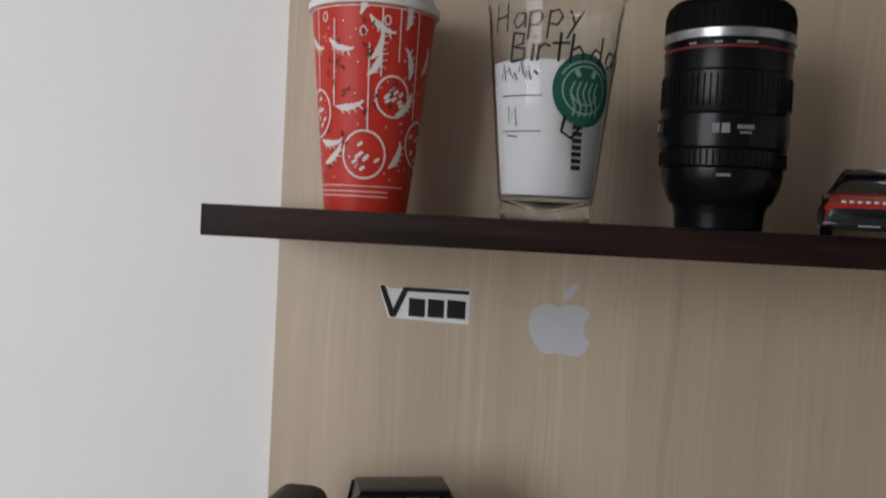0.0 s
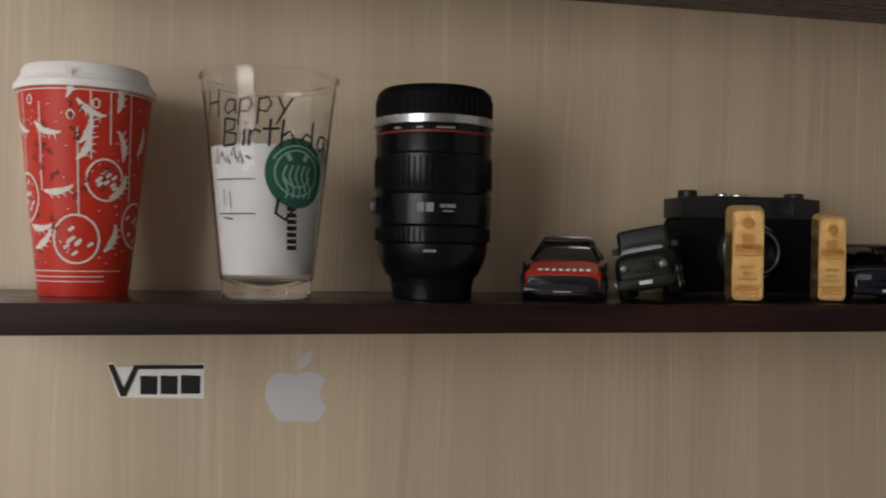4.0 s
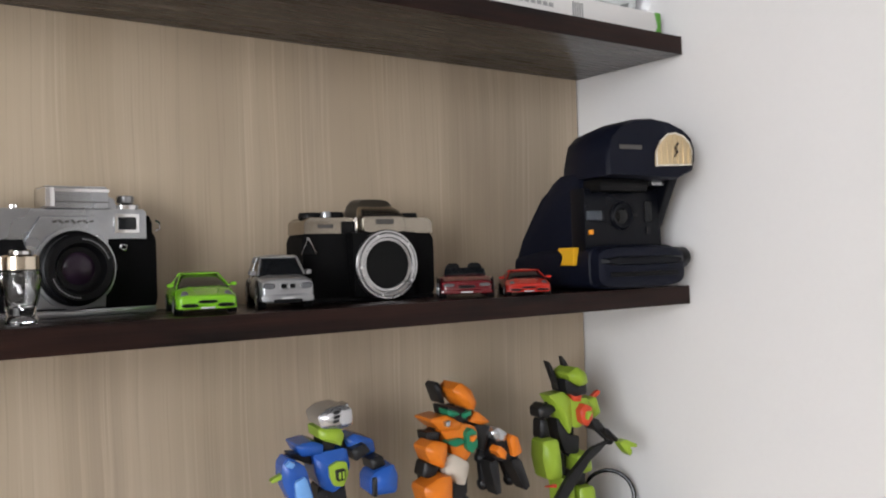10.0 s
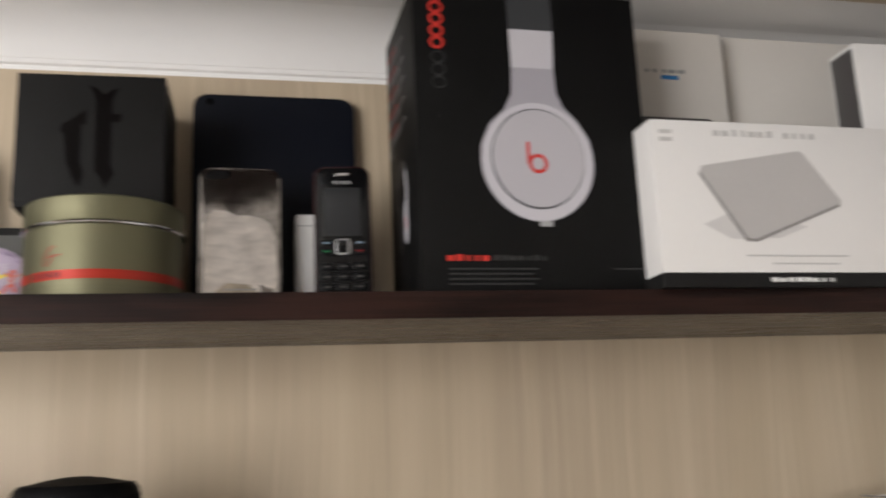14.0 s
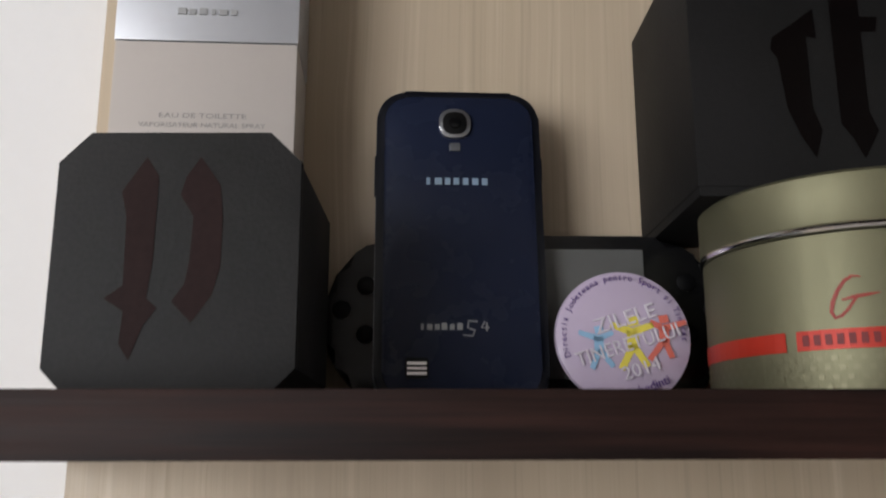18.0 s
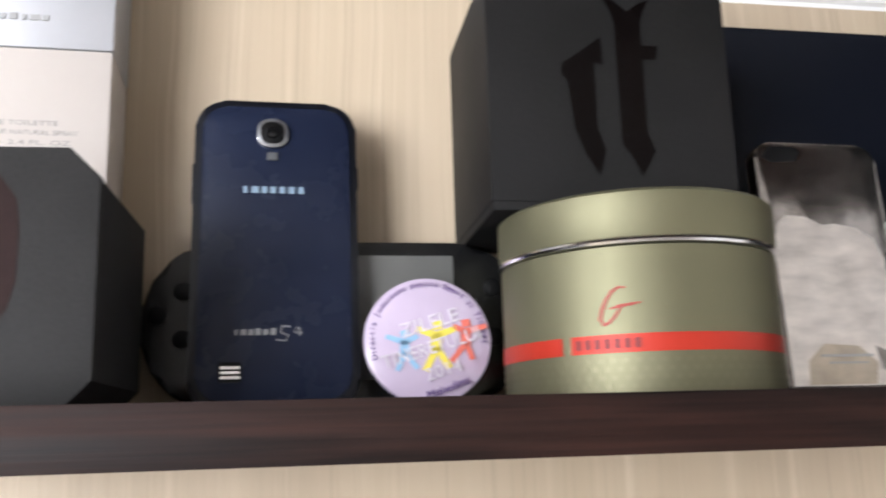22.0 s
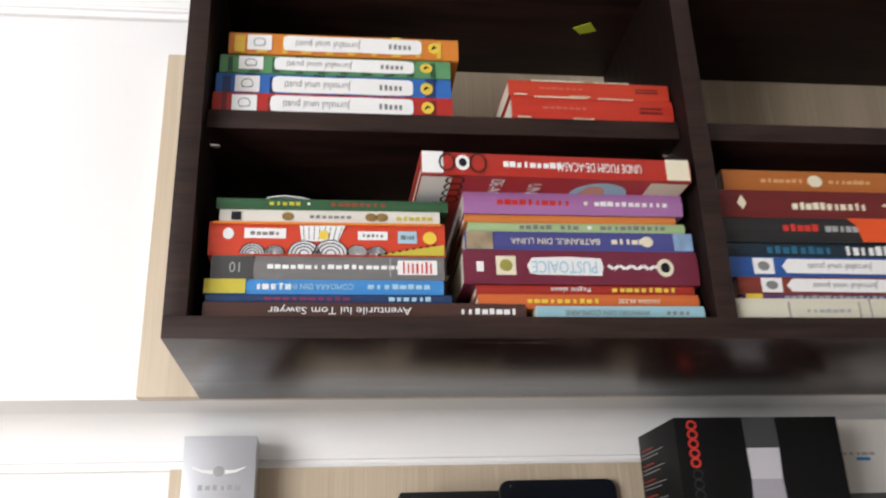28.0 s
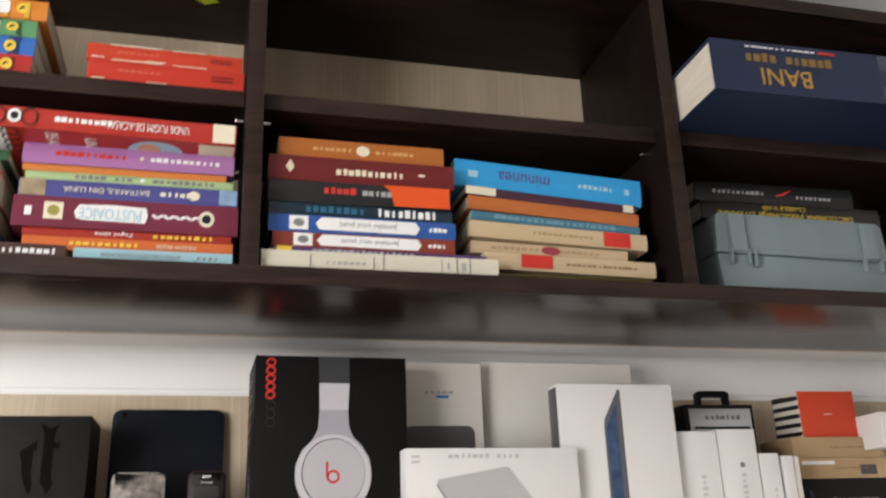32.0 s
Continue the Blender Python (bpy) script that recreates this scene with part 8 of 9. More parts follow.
# racing game box with hanging loop
fb = carton("hanging_carton", "black and silver hanging box with a carrying loop", "box", pose(1.208, -0.0210, Z2, 0, 0, -2), 0.106, 0.036, 0.1960, CARD_BLACK)
part("front_label", box(-0.046, 0.048, -0.0192, -0.0180, 0.158, 0.190, 0.0004), CARD_SILVER, fb)
bars([(-0.020 + 0.008 * k, 0.178, 0.0066, 0.006) for k in range(7)], GREY_TXT, fb, pose(0, -0.0194, 0), "brand_mark")
bars([(0.002, 0.1635, 0.085, 0.0035)], PRINT_BLACK, fb, pose(0, -0.0194, 0), "black_line")
lp = prism([(-0.024, 0.196), (-0.024, 0.214), (-0.019, 0.2175), (0.021, 0.2175), (0.026, 0.214), (0.026, 0.196), (0.020, 0.196), (0.020, 0.2105), (-0.018, 0.2105), (-0.018, 0.196)], -0.006, 0.006, bevel=0.0012)
part("carrying_loop", lp, BLACK, fb)
rb = carton("small_carton", "small red and black carton between the cartons", "box", pose(1.1080, -0.0300, Z2, 0, 0, 0), 0.046, 0.050, 0.1860, CARD_BLACK)
printed("red_panel", patch(rect(0.004, 0.165, 0.032, 0.034)), RED_PRINT, rb, m=pose(0, -0.0254, 0))

# slim white phone cartons side by side
for x, w_, h_, lab in ((1.1165, 0.056, 0.1470, "white phone carton standing on its side edge"), (1.1730, 0.0545, 0.1495, "white phone carton with a small grey mark"), (1.2165, 0.029, 0.1190, "narrow white phone carton"), (1.2435, 0.0165, 0.1160, "very slim white carton")):
    b = carton("phone_carton", lab, "box", pose(x, -0.085, Z2, 0, 0, -2.5), w_, 0.090, h_, CARD_WHITE, 0.0022, "white phone cartons")
    part("lid_seam", box(-w_ / 2 - 0.0003, -w_ / 2 + 0.0006, -0.040, 0.040, 0.001, h_ - 0.001), PRINT_GREY, b, smooth=None)
    if w_ > 0.02:
        bars([(0.004, h_ * 0.62 - 0.0072 * k, 0.0065 if w_ > 0.04 else 0.004, 0.0052) for k in range(7)], material("faint_grey_print", (0.55, 0.54, 0.54), 0.4), b, pose(0, -0.0453, 0), "name_mark")
        if lab.endswith("mark"):
            part("round_mark", lathe([(0.0035, 0), (0.0035, 0.0003), (0.0003, 0.0004)], 14, axis="y"), GREY_TXT, b, m=pose(0.004, -0.0452, h_ * 0.70))
carton("phone_carton", "thin grey edged white carton", "box", pose(1.2580, -0.083, Z2, 0, 0, -2.5), 0.0075, 0.088, 0.1150, CARD_CREAM, 0.001, "white phone cartons")

# stack at the end of the shelf
lw = carton("flat_carton", "flat white carton with a green end lying under the stack", "box", pose(1.4020, -0.072, Z2, 0, 0, 0), 0.268, 0.120, 0.0265, CARD_WHITE, 0.0030)
part("green_end", prism([(0.1345, 0.0), (0.1346, 0.026), (0.126, 0.026), (0.130, 0.012), (0.122, 0.0)], -0.0606, -0.0600), material("green_print", (0.10, 0.32, 0.04), 0.4), lw, "green corner print", smooth=None)
bars([(-0.105, 0.013, 0.0015, 0.018), (-0.100, 0.013, 0.0015, 0.018)] + [(-0.086 + 0.0075 * k, 0.013, 0.005, 0.0035) for k in range(10)] + [(0.010 + 0.003 * k, 0.013, 0.0014, 0.014) for k in range(5)], PRINT_GREY, lw, pose(0, -0.0604, 0))
bg = carton("phone_carton", "black phone carton with dark grey printing", "box", pose(1.3628, -0.041, Z2 + 0.0268, 0, 0, -1), 0.1436, 0.076, 0.0630, CARD_BLACK, 0.0009)
bars([(-0.020 + 0.0072 * k, 0.0350, 0.0058, 0.0062) for k in range(10)] + [(-0.040 + 0.006 * k, 0.0350, 0.0046, 0.0034) for k in range(3)], PRINT_GREY, bg, pose(0, -0.0383, 0), "name_mark")
printed("pen_picture", ribbon([[(-0.056, 0.048, 0.003), (-0.053, 0.033, 0.004), (-0.054, 0.022, 0.002)]], 0.003), MATS["blue_screen_print"], bg, m=pose(0, -0.0384, 0))
for dz, h_, dx in ((0.0900, 0.0278, 0.0005), (0.1180, 0.0278, -0.0005)):
    kb = carton("kraft_carton", "brown kraft card box in the stack", "box", pose(1.3628 + dx, -0.041, Z2 + dz, 0, 0, -1.2), 0.1447, 0.076, h_, KRAFT, 0.0009, "kraft boxes")
    bars([(-0.012 + 0.006 * k, h_ * 0.5, 0.0046, 0.0024) for k in range(9)], material("brown_print", (0.24, 0.15, 0.08), 0.7), kb, pose(0, -0.0383, 0), "name_mark")
    if h_ and dz < 0.1:
        printed("device_picture", patch(rect(0.040, 0.0115, 0.026, 0.013)), MATS["dark_device_print"], kb, m=pose(0, -0.0384, 0))
        part("torn_strip", box(-0.063, -0.012, -0.0387, -0.0379, 0.0185, 0.0235, 0.0003), CARD_WHITE, kb, "white torn paper strip")
nb = thing("striped_gift_box", "small box striped black and cream with a red front", "box", pose(1.3605, -0.0390, Z2 + 0.1460, 0, 0, -2) @ Matrix.Diagonal((1.05, 0.92, 0.985, 1)))
part("box_body", box(-0.0420, 0.0420, -0.0330, 0.0350, 0, 0.0650, 0.0008), material("cream_stripe_card", (0.62, 0.58, 0.50), 0.5), nb)
part("red_front", box(-0.0415, 0.0425, -0.0345, -0.0331, 0.0005, 0.0655, 0.0005), material("red_card", (0.60, 0.060, 0.025), 0.5, vary=0.04), nb, "red card front")
for k in range(5):
    part("black_stripe", prism([(-0.033, 0.003 + 0.0125 * k), (-0.033, 0.0088 + 0.0125 * k), (0.0348, 0.0118 + 0.0125 * k if k < 4 else 0.0640), (0.0348, 0.006 + 0.0125 * k)], -0.0424, -0.0419, plane="yz"), PRINT_BLACK, nb, smooth=None)
bars([(0, 0.033, 0.012, 0.0012)], MATS["cup_white_print"], nb, pose(0, -0.0348, 0), "small_mark")
part("lime_corner", box(0.028, 0.0424, -0.030, -0.010, 0.0651, 0.0662, 0.0004), MATS["lime_sticker"], nb, "lime green tag on top")

# game controller in its pack
PADW = material("white_controller_plastic", (0.50, 0.515, 0.50), 0.35, vary=0.03)
gp = thing("controller_pack", "white game controller in a hanging blister pack", "game controller", pose(1.4765, -0.0750, Z2 + 0.0268, 0, 0, -2) @ Matrix.Diagonal((1, 1, 0.965, 1)))
BL = glass("blister_plastic", (0.95, 0.96, 0.97), 0.06, 1.015)
blister = part("blister", loft([(-0.046, 0.058, 0.002, 0.100), (-0.042, 0.064, 0.0, 0.1035), (0.030, 0.066, 0.0, 0.1035)], 26, 6), BL, gp, "clear moulded plastic")
blister.visible_shadow = False
part("back_card", box(-0.070, 0.070, 0.031, 0.034, 0.0, 0.150, 0.0008), CARD_CREAM, gp)
hd = part("header_card", box(-0.0745, 0.0705, -0.050, 0.034, 0.1040, 0.1525, 0.0012), CARD_WHITE, gp, "white header box with a green mark")
part("round_mark", lathe([(0.0085, 0), (0.0085, 0.0004), (0.0003, 0.0006)], 22, axis="y"), material("pale_green_mark", (0.28, 0.42, 0.27), 0.4), hd, m=pose(-0.022, -0.0503, 0.131))
bars([(-0.004 + 0.0085 * k, 0.131, 0.0068, 0.0075) for k in range(6)], MATS["faint_grey_print"], hd, pose(0, -0.0504, 0), "name_mark")
part("hang_tab", prism([(-0.026, 0.1525), (0.020, 0.1525), (0.020, 0.170), (0.016, 0.174), (-0.022, 0.174), (-0.026, 0.170)], -0.044, -0.0415, bevel=0.0006), CARD_WHITE, gp)
part("hang_hole", prism([(-0.013, 0.162), (0.007, 0.162), (0.002, 0.1665), (-0.003, 0.168), (-0.008, 0.1665)], -0.0447, -0.0442), PRINT_BLACK, gp, smooth=None)
pad_line = [(0.053, 0.030), (0.051, 0.066), (0.046, 0.080), (0.034, 0.085), (0.022, 0.080), (0.0, 0.076), (-0.022, 0.080), (-0.034, 0.086), (-0.046, 0.082), (-0.050, 0.070), (-0.053, 0.030), (-0.054, 0.004), (-0.040, 0.0005), (-0.024, 0.010), (0.0, 0.013), (0.024, 0.010), (0.040, 0.0005), (0.055, 0.004)]
pad = part("controller_shell", prism(pad_line, -0.030, 0.006, bevel=0.008), PADW, gp, m=pose(0.004, 0, 0.006) @ Matrix.Diagonal((0.95, 1, 0.97, 1)))
STICK = material("grey_stick_rubber", (0.035, 0.038, 0.045), 0.5)
for x, z in ((-0.029, 0.060), (0.025, 0.031)):
    ring = part("stick_well", lathe([(0.0118, 0), (0.0118, 0.0012), (0.0100, 0.0016), (0.0004, 0.0008)], 24, axis="y"), MATS["faint_grey_print"], pad, m=pose(x, -0.030, z))
    part("thumb_stick", lathe([(0.0085, 0), (0.0075, 0.004), (0.0078, 0.007), (0.0092, 0.009), (0.0085, 0.0102), (0.005, 0.0096), (0.0003, 0.0092)], 22, axis="y"), STICK, ring, "grey rubber thumb stick")
part("direction_pad", lathe([(0.0098, 0), (0.0098, 0.0018), (0.007, 0.0028), (0.0003, 0.0016)], 22, axis="y"), MATS["faint_grey_print"], pad, m=pose(-0.009, -0.030, 0.032))
part("guide_button", lathe([(0.0065, 0), (0.0065, 0.0016), (0.004, 0.0026), (0.0003, 0.0028)], 20, axis="y"), SILVER, pad, m=pose(0.000, -0.030, 0.054))
part("lower_slot", box(-0.016, 0.018, -0.0306, -0.029, 0.0105, 0.0135, 0.0006), STICK, pad)
for x, z, c_ in ((0.030, 0.066, "yellow_plastic"), (0.022, 0.058, "blue_toy_plastic"), (0.039, 0.058, "red_toy_plastic"), (0.030, 0.050, "green_print")):
    part("face_button", lathe([(0.0038, 0), (0.0038, 0.002), (0.0025, 0.0030), (0.0003, 0.0032)], 14, axis="y"), MATS[c_], pad, m=pose(x, -0.0300, z))


# ---- books in the bookcase ----
PAGES = material("page_block", (0.66, 0.60, 0.50), 0.85, vary=0.10, grain=500, bump=0.2, stretch=(0.2, 0.2, 3))


def book(label, x0, x1, z, h, colour, y=-0.31, depth=0.135, turn=0.0, tilt=0.0, rough=0.38, soft=True, name="book", group="stacked books"):
    """A book lying flat with its spine outward: cover with spine, page block."""
    w = x1 - x0
    b = thing(name, label, "book", pose((x0 + x1) / 2, y, z, 0, -tilt, turn), group)
    key = "cover_%.3f_%.3f_%.3f" % colour
    mat = material(key, colour, rough, vary=0.05, grain=90)
    t = 0.0011 if soft else 0.0022
    over = 0.0004 if soft else 0.003
    part("cover", prism([(0.0, 0.0), (depth, 0.0), (depth, t), (t * 1.3, t), (t * 1.3, h - t), (depth, h - t), (depth, h), (0.0, h), (-0.0012, h * 0.75), (-0.0016, h * 0.5), (-0.0012, h * 0.25)], -w / 2, w / 2, plane="yz"), mat, b, smooth=None)
    part("page_block", box(-w / 2 + over, w / 2 - over, t * 1.2, depth - over - 0.001, t * 1.02, h - t * 1.02), PAGES, b, "cut cream page edges", smooth=None)
    b["spine"] = h
    return b


def spine_text(b, text, x, h, size, mat, width, dz=0.0):
    """Titles on the upside-down spines."""
    return lettering(text, size, mat, b, pose(x, -0.0019, h / 2 + dz, 0, 180, 0), width=width, depth=0.00012, name="spine_title")


def spine_bars(b, rows, mat, name="spine_print"):
    return bars(rows, mat, b, pose(0, -0.0017, 0), name, depth=0.00025)


def spine_blob(b, outline, mat, name="spine_label", lift=0.0):
    return printed(name, patch(outline), mat, b, m=pose(0, -0.0020 - lift, 0))


YEL = material("yellow_print", (0.72, 0.52, 0.06), 0.5)
CRM = material("cream_print", (0.72, 0.66, 0.50), 0.5)
ORG = material("orange_print", (0.72, 0.22, 0.03), 0.5)
BLU = material("pale_blue_ink", (0.35, 0.55, 0.66), 0.5)
VIO = MATS["violet_print"]

# diary series on the upper left shelf
zz = MID + 0.0002
for (x0, x1, h, col, dark, lab, y) in ((0.1125, 0.3275, 0.0235, (0.40, 0.025, 0.02), (0.16, 0.012, 0.012), "red striped diary book with white title label", -0.303), (0.1135, 0.3275, 0.0235, (0.03, 0.13, 0.42), (0.012, 0.035, 0.13), "blue striped diary book with white title label", -0.297),
                                      (0.1160, 0.3275, 0.0190, (0.10, 0.27, 0.12), (0.025, 0.085, 0.035), "green striped diary book with white title label", -0.298), (0.1230, 0.3355, 0.0225, (0.60, 0.20, 0.03), (0.66, 0.42, 0.05), "orange and yellow striped diary book", -0.300)):
    b = book(lab, x0, x1, zz, h, col, y, 0.14)
    w = x1 - x0
    dm = material("stripe_%.2f_%.2f" % dark[:2], dark, 0.4)
    spine_bars(b, [(-w / 2 + 0.010 + k * 0.0205, h / 2, 0.0088, h * 0.96) for k in range(int(w / 0.0205))], dm, "stripe")
    lab_ = [(x + 0.002, z) for x, z in [(-0.058, h * 0.22), (-0.056, h * 0.16), (-0.030, h * 0.14), (0.010, h * 0.16), (0.045, h * 0.14), (0.066, h * 0.17), (0.069, h * 0.24), (0.0695, h * 0.5), (0.069, h * 0.78), (0.066, h * 0.86), (0.030, h * 0.88), (-0.020, h * 0.86), (-0.054, h * 0.88), (-0.058, h * 0.80), (-0.059, h * 0.5)]]
    spine_blob(b, lab_, PRINT_WHITE, lift=0.0002)
    spine_text(b, "Jurnalul unui pusti", -0.016, h, h * 0.46, GREY_TXT, 0.060).location.y -= 0.0004
    sb = spine_bars(b, [(0.042 + 0.0045 * k, h * 0.5, 0.0033, h * 0.24) for k in range(5)], GREY_TXT, "author_mark")
    sb.location.y -= 0.0006
    spine_blob(b, rect(-w / 2 + 0.028, h * 0.5, 0.022, h * 0.72), PRINT_WHITE, "picture_label", 0.0002)
    printed("picture", ribbon([[(-w / 2 + 0.028 + 0.0052 * math.cos(a), h * 0.5 + h * 0.20 * math.sin(a), 0.0009) for a in [radians(q) for q in range(-60, 260, 20)]], [(-w / 2 + 0.024, h * 0.32, 0.0009), (-w / 2 + 0.033, h * 0.36, 0.0009)]], 0.0009), GREY_TXT, b, m=pose(0, -0.0026, 0))
    spine_blob(b, ellipse(w / 2 - 0.023, h * 0.5, 0.0058, h * 0.27, 18), YEL, "publisher_mark", 0.0003)
    printed("publisher_dot", ribbon([[(w / 2 - 0.0255, h * 0.42, 0.0014), (w / 2 - 0.023, h * 0.56, 0.0026), (w / 2 - 0.0205, h * 0.50, 0.0010)]], 0.001), PRINT_BLACK, b, m=pose(0, -0.0027, 0))
    zz += h + 0.0003

zz = MID + 0.0002
for h, dx, col in ((0.0240, 0.0, (0.48, 0.035, 0.018)), (0.0170, -0.002, (0.50, 0.045, 0.02))):
    b = book("worn red paperback with rubbed spine edges", 0.381 + dx, 0.5345 + dx, zz, h, col, -0.3095, 0.11, turn=1.0)
    spine_bars(b, [(-0.030, h - 0.0008, 0.050, 0.0012), (0.022, h - 0.0007, 0.034, 0.0009), (-0.066, h * 0.06, 0.012, 0.0012), (-0.010, h * 0.05, 0.020, 0.0008)], CRM, "rubbed_edge")
    spine_bars(b, [(0.055, h * 0.42, 0.022, h * 0.10), (0.055, h * 0.60, 0.022, h * 0.08)], material("dark_red_ink", (0.14, 0.01, 0.01), 0.5), "faded_print")
    spine_bars(b, [(-0.045 + 0.006 * k, h * 0.5, 0.0045, h * 0.12) for k in range(7)], material("pale_red_ink", (0.55, 0.12, 0.08), 0.5), "faded_title")
    zz += h + 0.0002

# lower left stack
zz = CASE_FLOOR + 0.0002
LEFT = [("brown hardback classic with white title", 0.124, 0.385, 0.0165, (0.065, 0.030, 0.024), -0.316), ("dark blue paperback adventure book", 0.125, 0.324, 0.0080, (0.020, 0.045, 0.12), -0.312), ("bright blue paperback with a yellow end", 0.123, 0.3175, 0.0125, (0.055, 0.24, 0.56), -0.312),
        ("grey paperback with white title", 0.1275, 0.3185, 0.0205, (0.17, 0.165, 0.16), -0.312), ("red doodled children's book", 0.124, 0.320, 0.0300, (0.56, 0.055, 0.025), -0.312), ("white paperback with small pictures", 0.131, 0.3165, 0.0130, (0.66, 0.63, 0.57), -0.308), ("dark green adventure paperback", 0.128, 0.3240, 0.0100, (0.035, 0.10, 0.045), -0.308)]
made = []
for lab, x0, x1, h, col, y in LEFT:
    made.append((book(lab, x0 - 0.005, x1 - 0.005, zz, h, col, y, 0.135, turn=random.uniform(-0.6, 0.6)), x1 - x0, h))
    zz += h + 0.0002
TOP_LEFT = zz
b, w, h = made[0]
spine_text(b, "Aventurile lui Tom Sawyer", -0.022, h, 0.0088, PRINT_WHITE, 0.115, 0.001)
spine_bars(b, [(0.078 + 0.006 * k, h * 0.55, 0.0045, 0.005) for k in range(8)], PRINT_WHITE, "author_mark")
b, w, h = made[1]
spine_bars(b, [(0.050 + 0.006 * k, h * 0.5, 0.0045, 0.0040) for k in range(6)], BLU, "author_mark")
spine_bars(b, [(-0.050 + 0.007 * k, h * 0.5, 0.0055, 0.0030) for k in range(10)], material("dull_red_ink", (0.22, 0.03, 0.08), 0.5))
b, w, h = made[2]
spine_bars(b, [(-w / 2 + 0.0165, h / 2, 0.033, h * 0.98)], material("mustard_print", (0.52, 0.44, 0.05), 0.5), "yellow_end")
spine_text(b, "COMOARA DIN INSULA", -0.010, h, 0.0070, BLU, 0.066)
spine_bars(b, [(0.037 + 0.0066 * k, h / 2, 0.005, 0.0042) for k in range(8)], BLU, "author_mark")
spine_bars(b, [(-0.054 + 0.006 * k, h / 2, 0.0048, 0.0055) for k in range(5)], PRINT_WHITE, "publisher_mark")
b, w, h = made[3]
spine_bars(b, [(-w / 2 + 0.017, h / 2, 0.033, h * 0.96)], material("charcoal_print", (0.06, 0.06, 0.06), 0.5), "dark_end")
spine_text(b, "10", -w / 2 + 0.020, h, 0.013, PRINT_GREY, 0.0085).location.y -= 0.0006
spine_bars(b, [(-0.048 + 0.0062 * k, h * 0.52, 0.0048, 0.0038) for k in range(18)], PRINT_WHITE, "title_and_author")
spine_bars(b, [(w / 2 - 0.045, h / 2, 0.0010, h * 0.8)], PRINT_GREY, "rule")
spine_blob(b, rect(w / 2 - 0.0225, h / 2, 0.033, h * 0.62), PRINT_WHITE, "label")
spine_bars(b, [(w / 2 - 0.034 + 0.0038 * k, h / 2, 0.0016, h * 0.50) for k in range(7)], RED_PRINT, "label_stripes").location.y -= 0.0005
b, w, h = made[4]
spine_bars(b, [(0.0, h * 0.955, w * 0.97, h * 0.07)], ORG, "orange_edge")
DOOD = []
rnd = random.Random(9)
for cx, r in ((-0.062, 0.010), (-0.044, 0.008), (-0.020, 0.013), (0.002, 0.014), (0.024, 0.009), (0.040, 0.008)):
    for q in (1, 0.78, 0.55, 0.3):
        DOOD.append([(cx + r * q * math.cos(a), h * 0.03 + r * q * 0.9 * math.sin(a), 0.0009) for a in [math.pi * k / 12 for k in range(13)]])
for cx, r in ((-0.062, 0.010), (-0.044, 0.008), (-0.020, 0.013), (0.002, 0.014), (0.024, 0.009), (0.040, 0.008)):
    spine_blob(b, [(cx + r * math.cos(a), h * 0.03 + r * 0.9 * math.sin(a)) for a in [math.pi * k / 12 for k in range(13)]], PAPER, "doodle_hill")
for q in range(0, len(DOOD), 4):
    tagged(printed("doodle_arc", ribbon(DOOD[q:q + 4], 0.0009), PRINT_BLACK, b, m=pose(0, -0.0026, 0)), kind="stuff")
spine_blob(b, [(-0.022, h * 0.42), (0.008, h * 0.40), (0.014, h * 0.90), (-0.024, h * 0.88)], PRINT_WHITE, "doodle_panel", 0.0001)
printed("doodle_panel_lines", ribbon([[(-0.020 + 0.004 * k, h * 0.46, 0.0005), (-0.021 + 0.0046 * k, h * 0.86, 0.0005)] for k in range(8)], 0.0005), PRINT_BLACK, b, m=pose(0, -0.0024, 0))
for x, z, ww, hh in ((-0.052, 0.64, 0.034, 0.30), (0.037, 0.60, 0.025, 0.26), (0.066, 0.56, 0.016, 0.36)):
    spine_blob(b, rect(x, h * z, ww, h * hh), PRINT_WHITE if x < 0.05 else BLU, "title_label", 0.0001)
    bb = spine_bars(b, [(x - ww * 0.3 + ww * 0.15 * k, h * z, ww * 0.11, h * hh * 0.35) for k in range(5)], GREY_TXT, "label_marks")
    bb.location.y -= 0.0006
spine_blob(b, ellipse(w / 2 - 0.013, h * 0.55, 0.0058, h * 0.19, 18), YEL, "yellow_dot")
spine_blob(b, ellipse(-0.004, h * 0.60, 0.0042, h * 0.14, 16), YEL, "yellow_dot", 0.0005)
spine_blob(b, [(0.040, 0.0005), (w / 2 - 0.001, 0.0005), (w / 2 - 0.001, h * 0.34), (0.070, h * 0.20)], material("mustard_print", (0.52, 0.44, 0.05), 0.5), "yellow_corner", 0.0003)
printed("chequer_edge", ribbon([[(0.041 + 0.0058 * k, h * (0.02 + 0.037 * k), 0.0016), (0.0435 + 0.0058 * k, h * (0.036 + 0.037 * k), 0.0016)] for k in range(9)], 0.0016), PRINT_BLACK, b, m=pose(0, -0.0027, 0))
spine_blob(b, ellipse(-w / 2 + 0.016, h * 0.62, 0.0045, h * 0.17, 16), PRINT_WHITE, "publisher_mark")
b, w, h = made[5]
spine_bars(b, [(-0.016 + 0.0052 * k, h * 0.5, 0.004, 0.0028) for k in range(7)], GREY_TXT, "title_mark")
for x in (-0.036, 0.034, 0.043):
    spine_blob(b, ellipse(x, h * 0.5, 0.0052, h * 0.30, 12), material("brown_picture_print", (0.24, 0.15, 0.05), 0.5), "small_picture")
spine_bars(b, [(0.058 + 0.0052 * k, h * 0.45, 0.0042, 0.0036) for k in range(6)], material("mustard_print", (0.52, 0.44, 0.05), 0.5), "yellow_title")
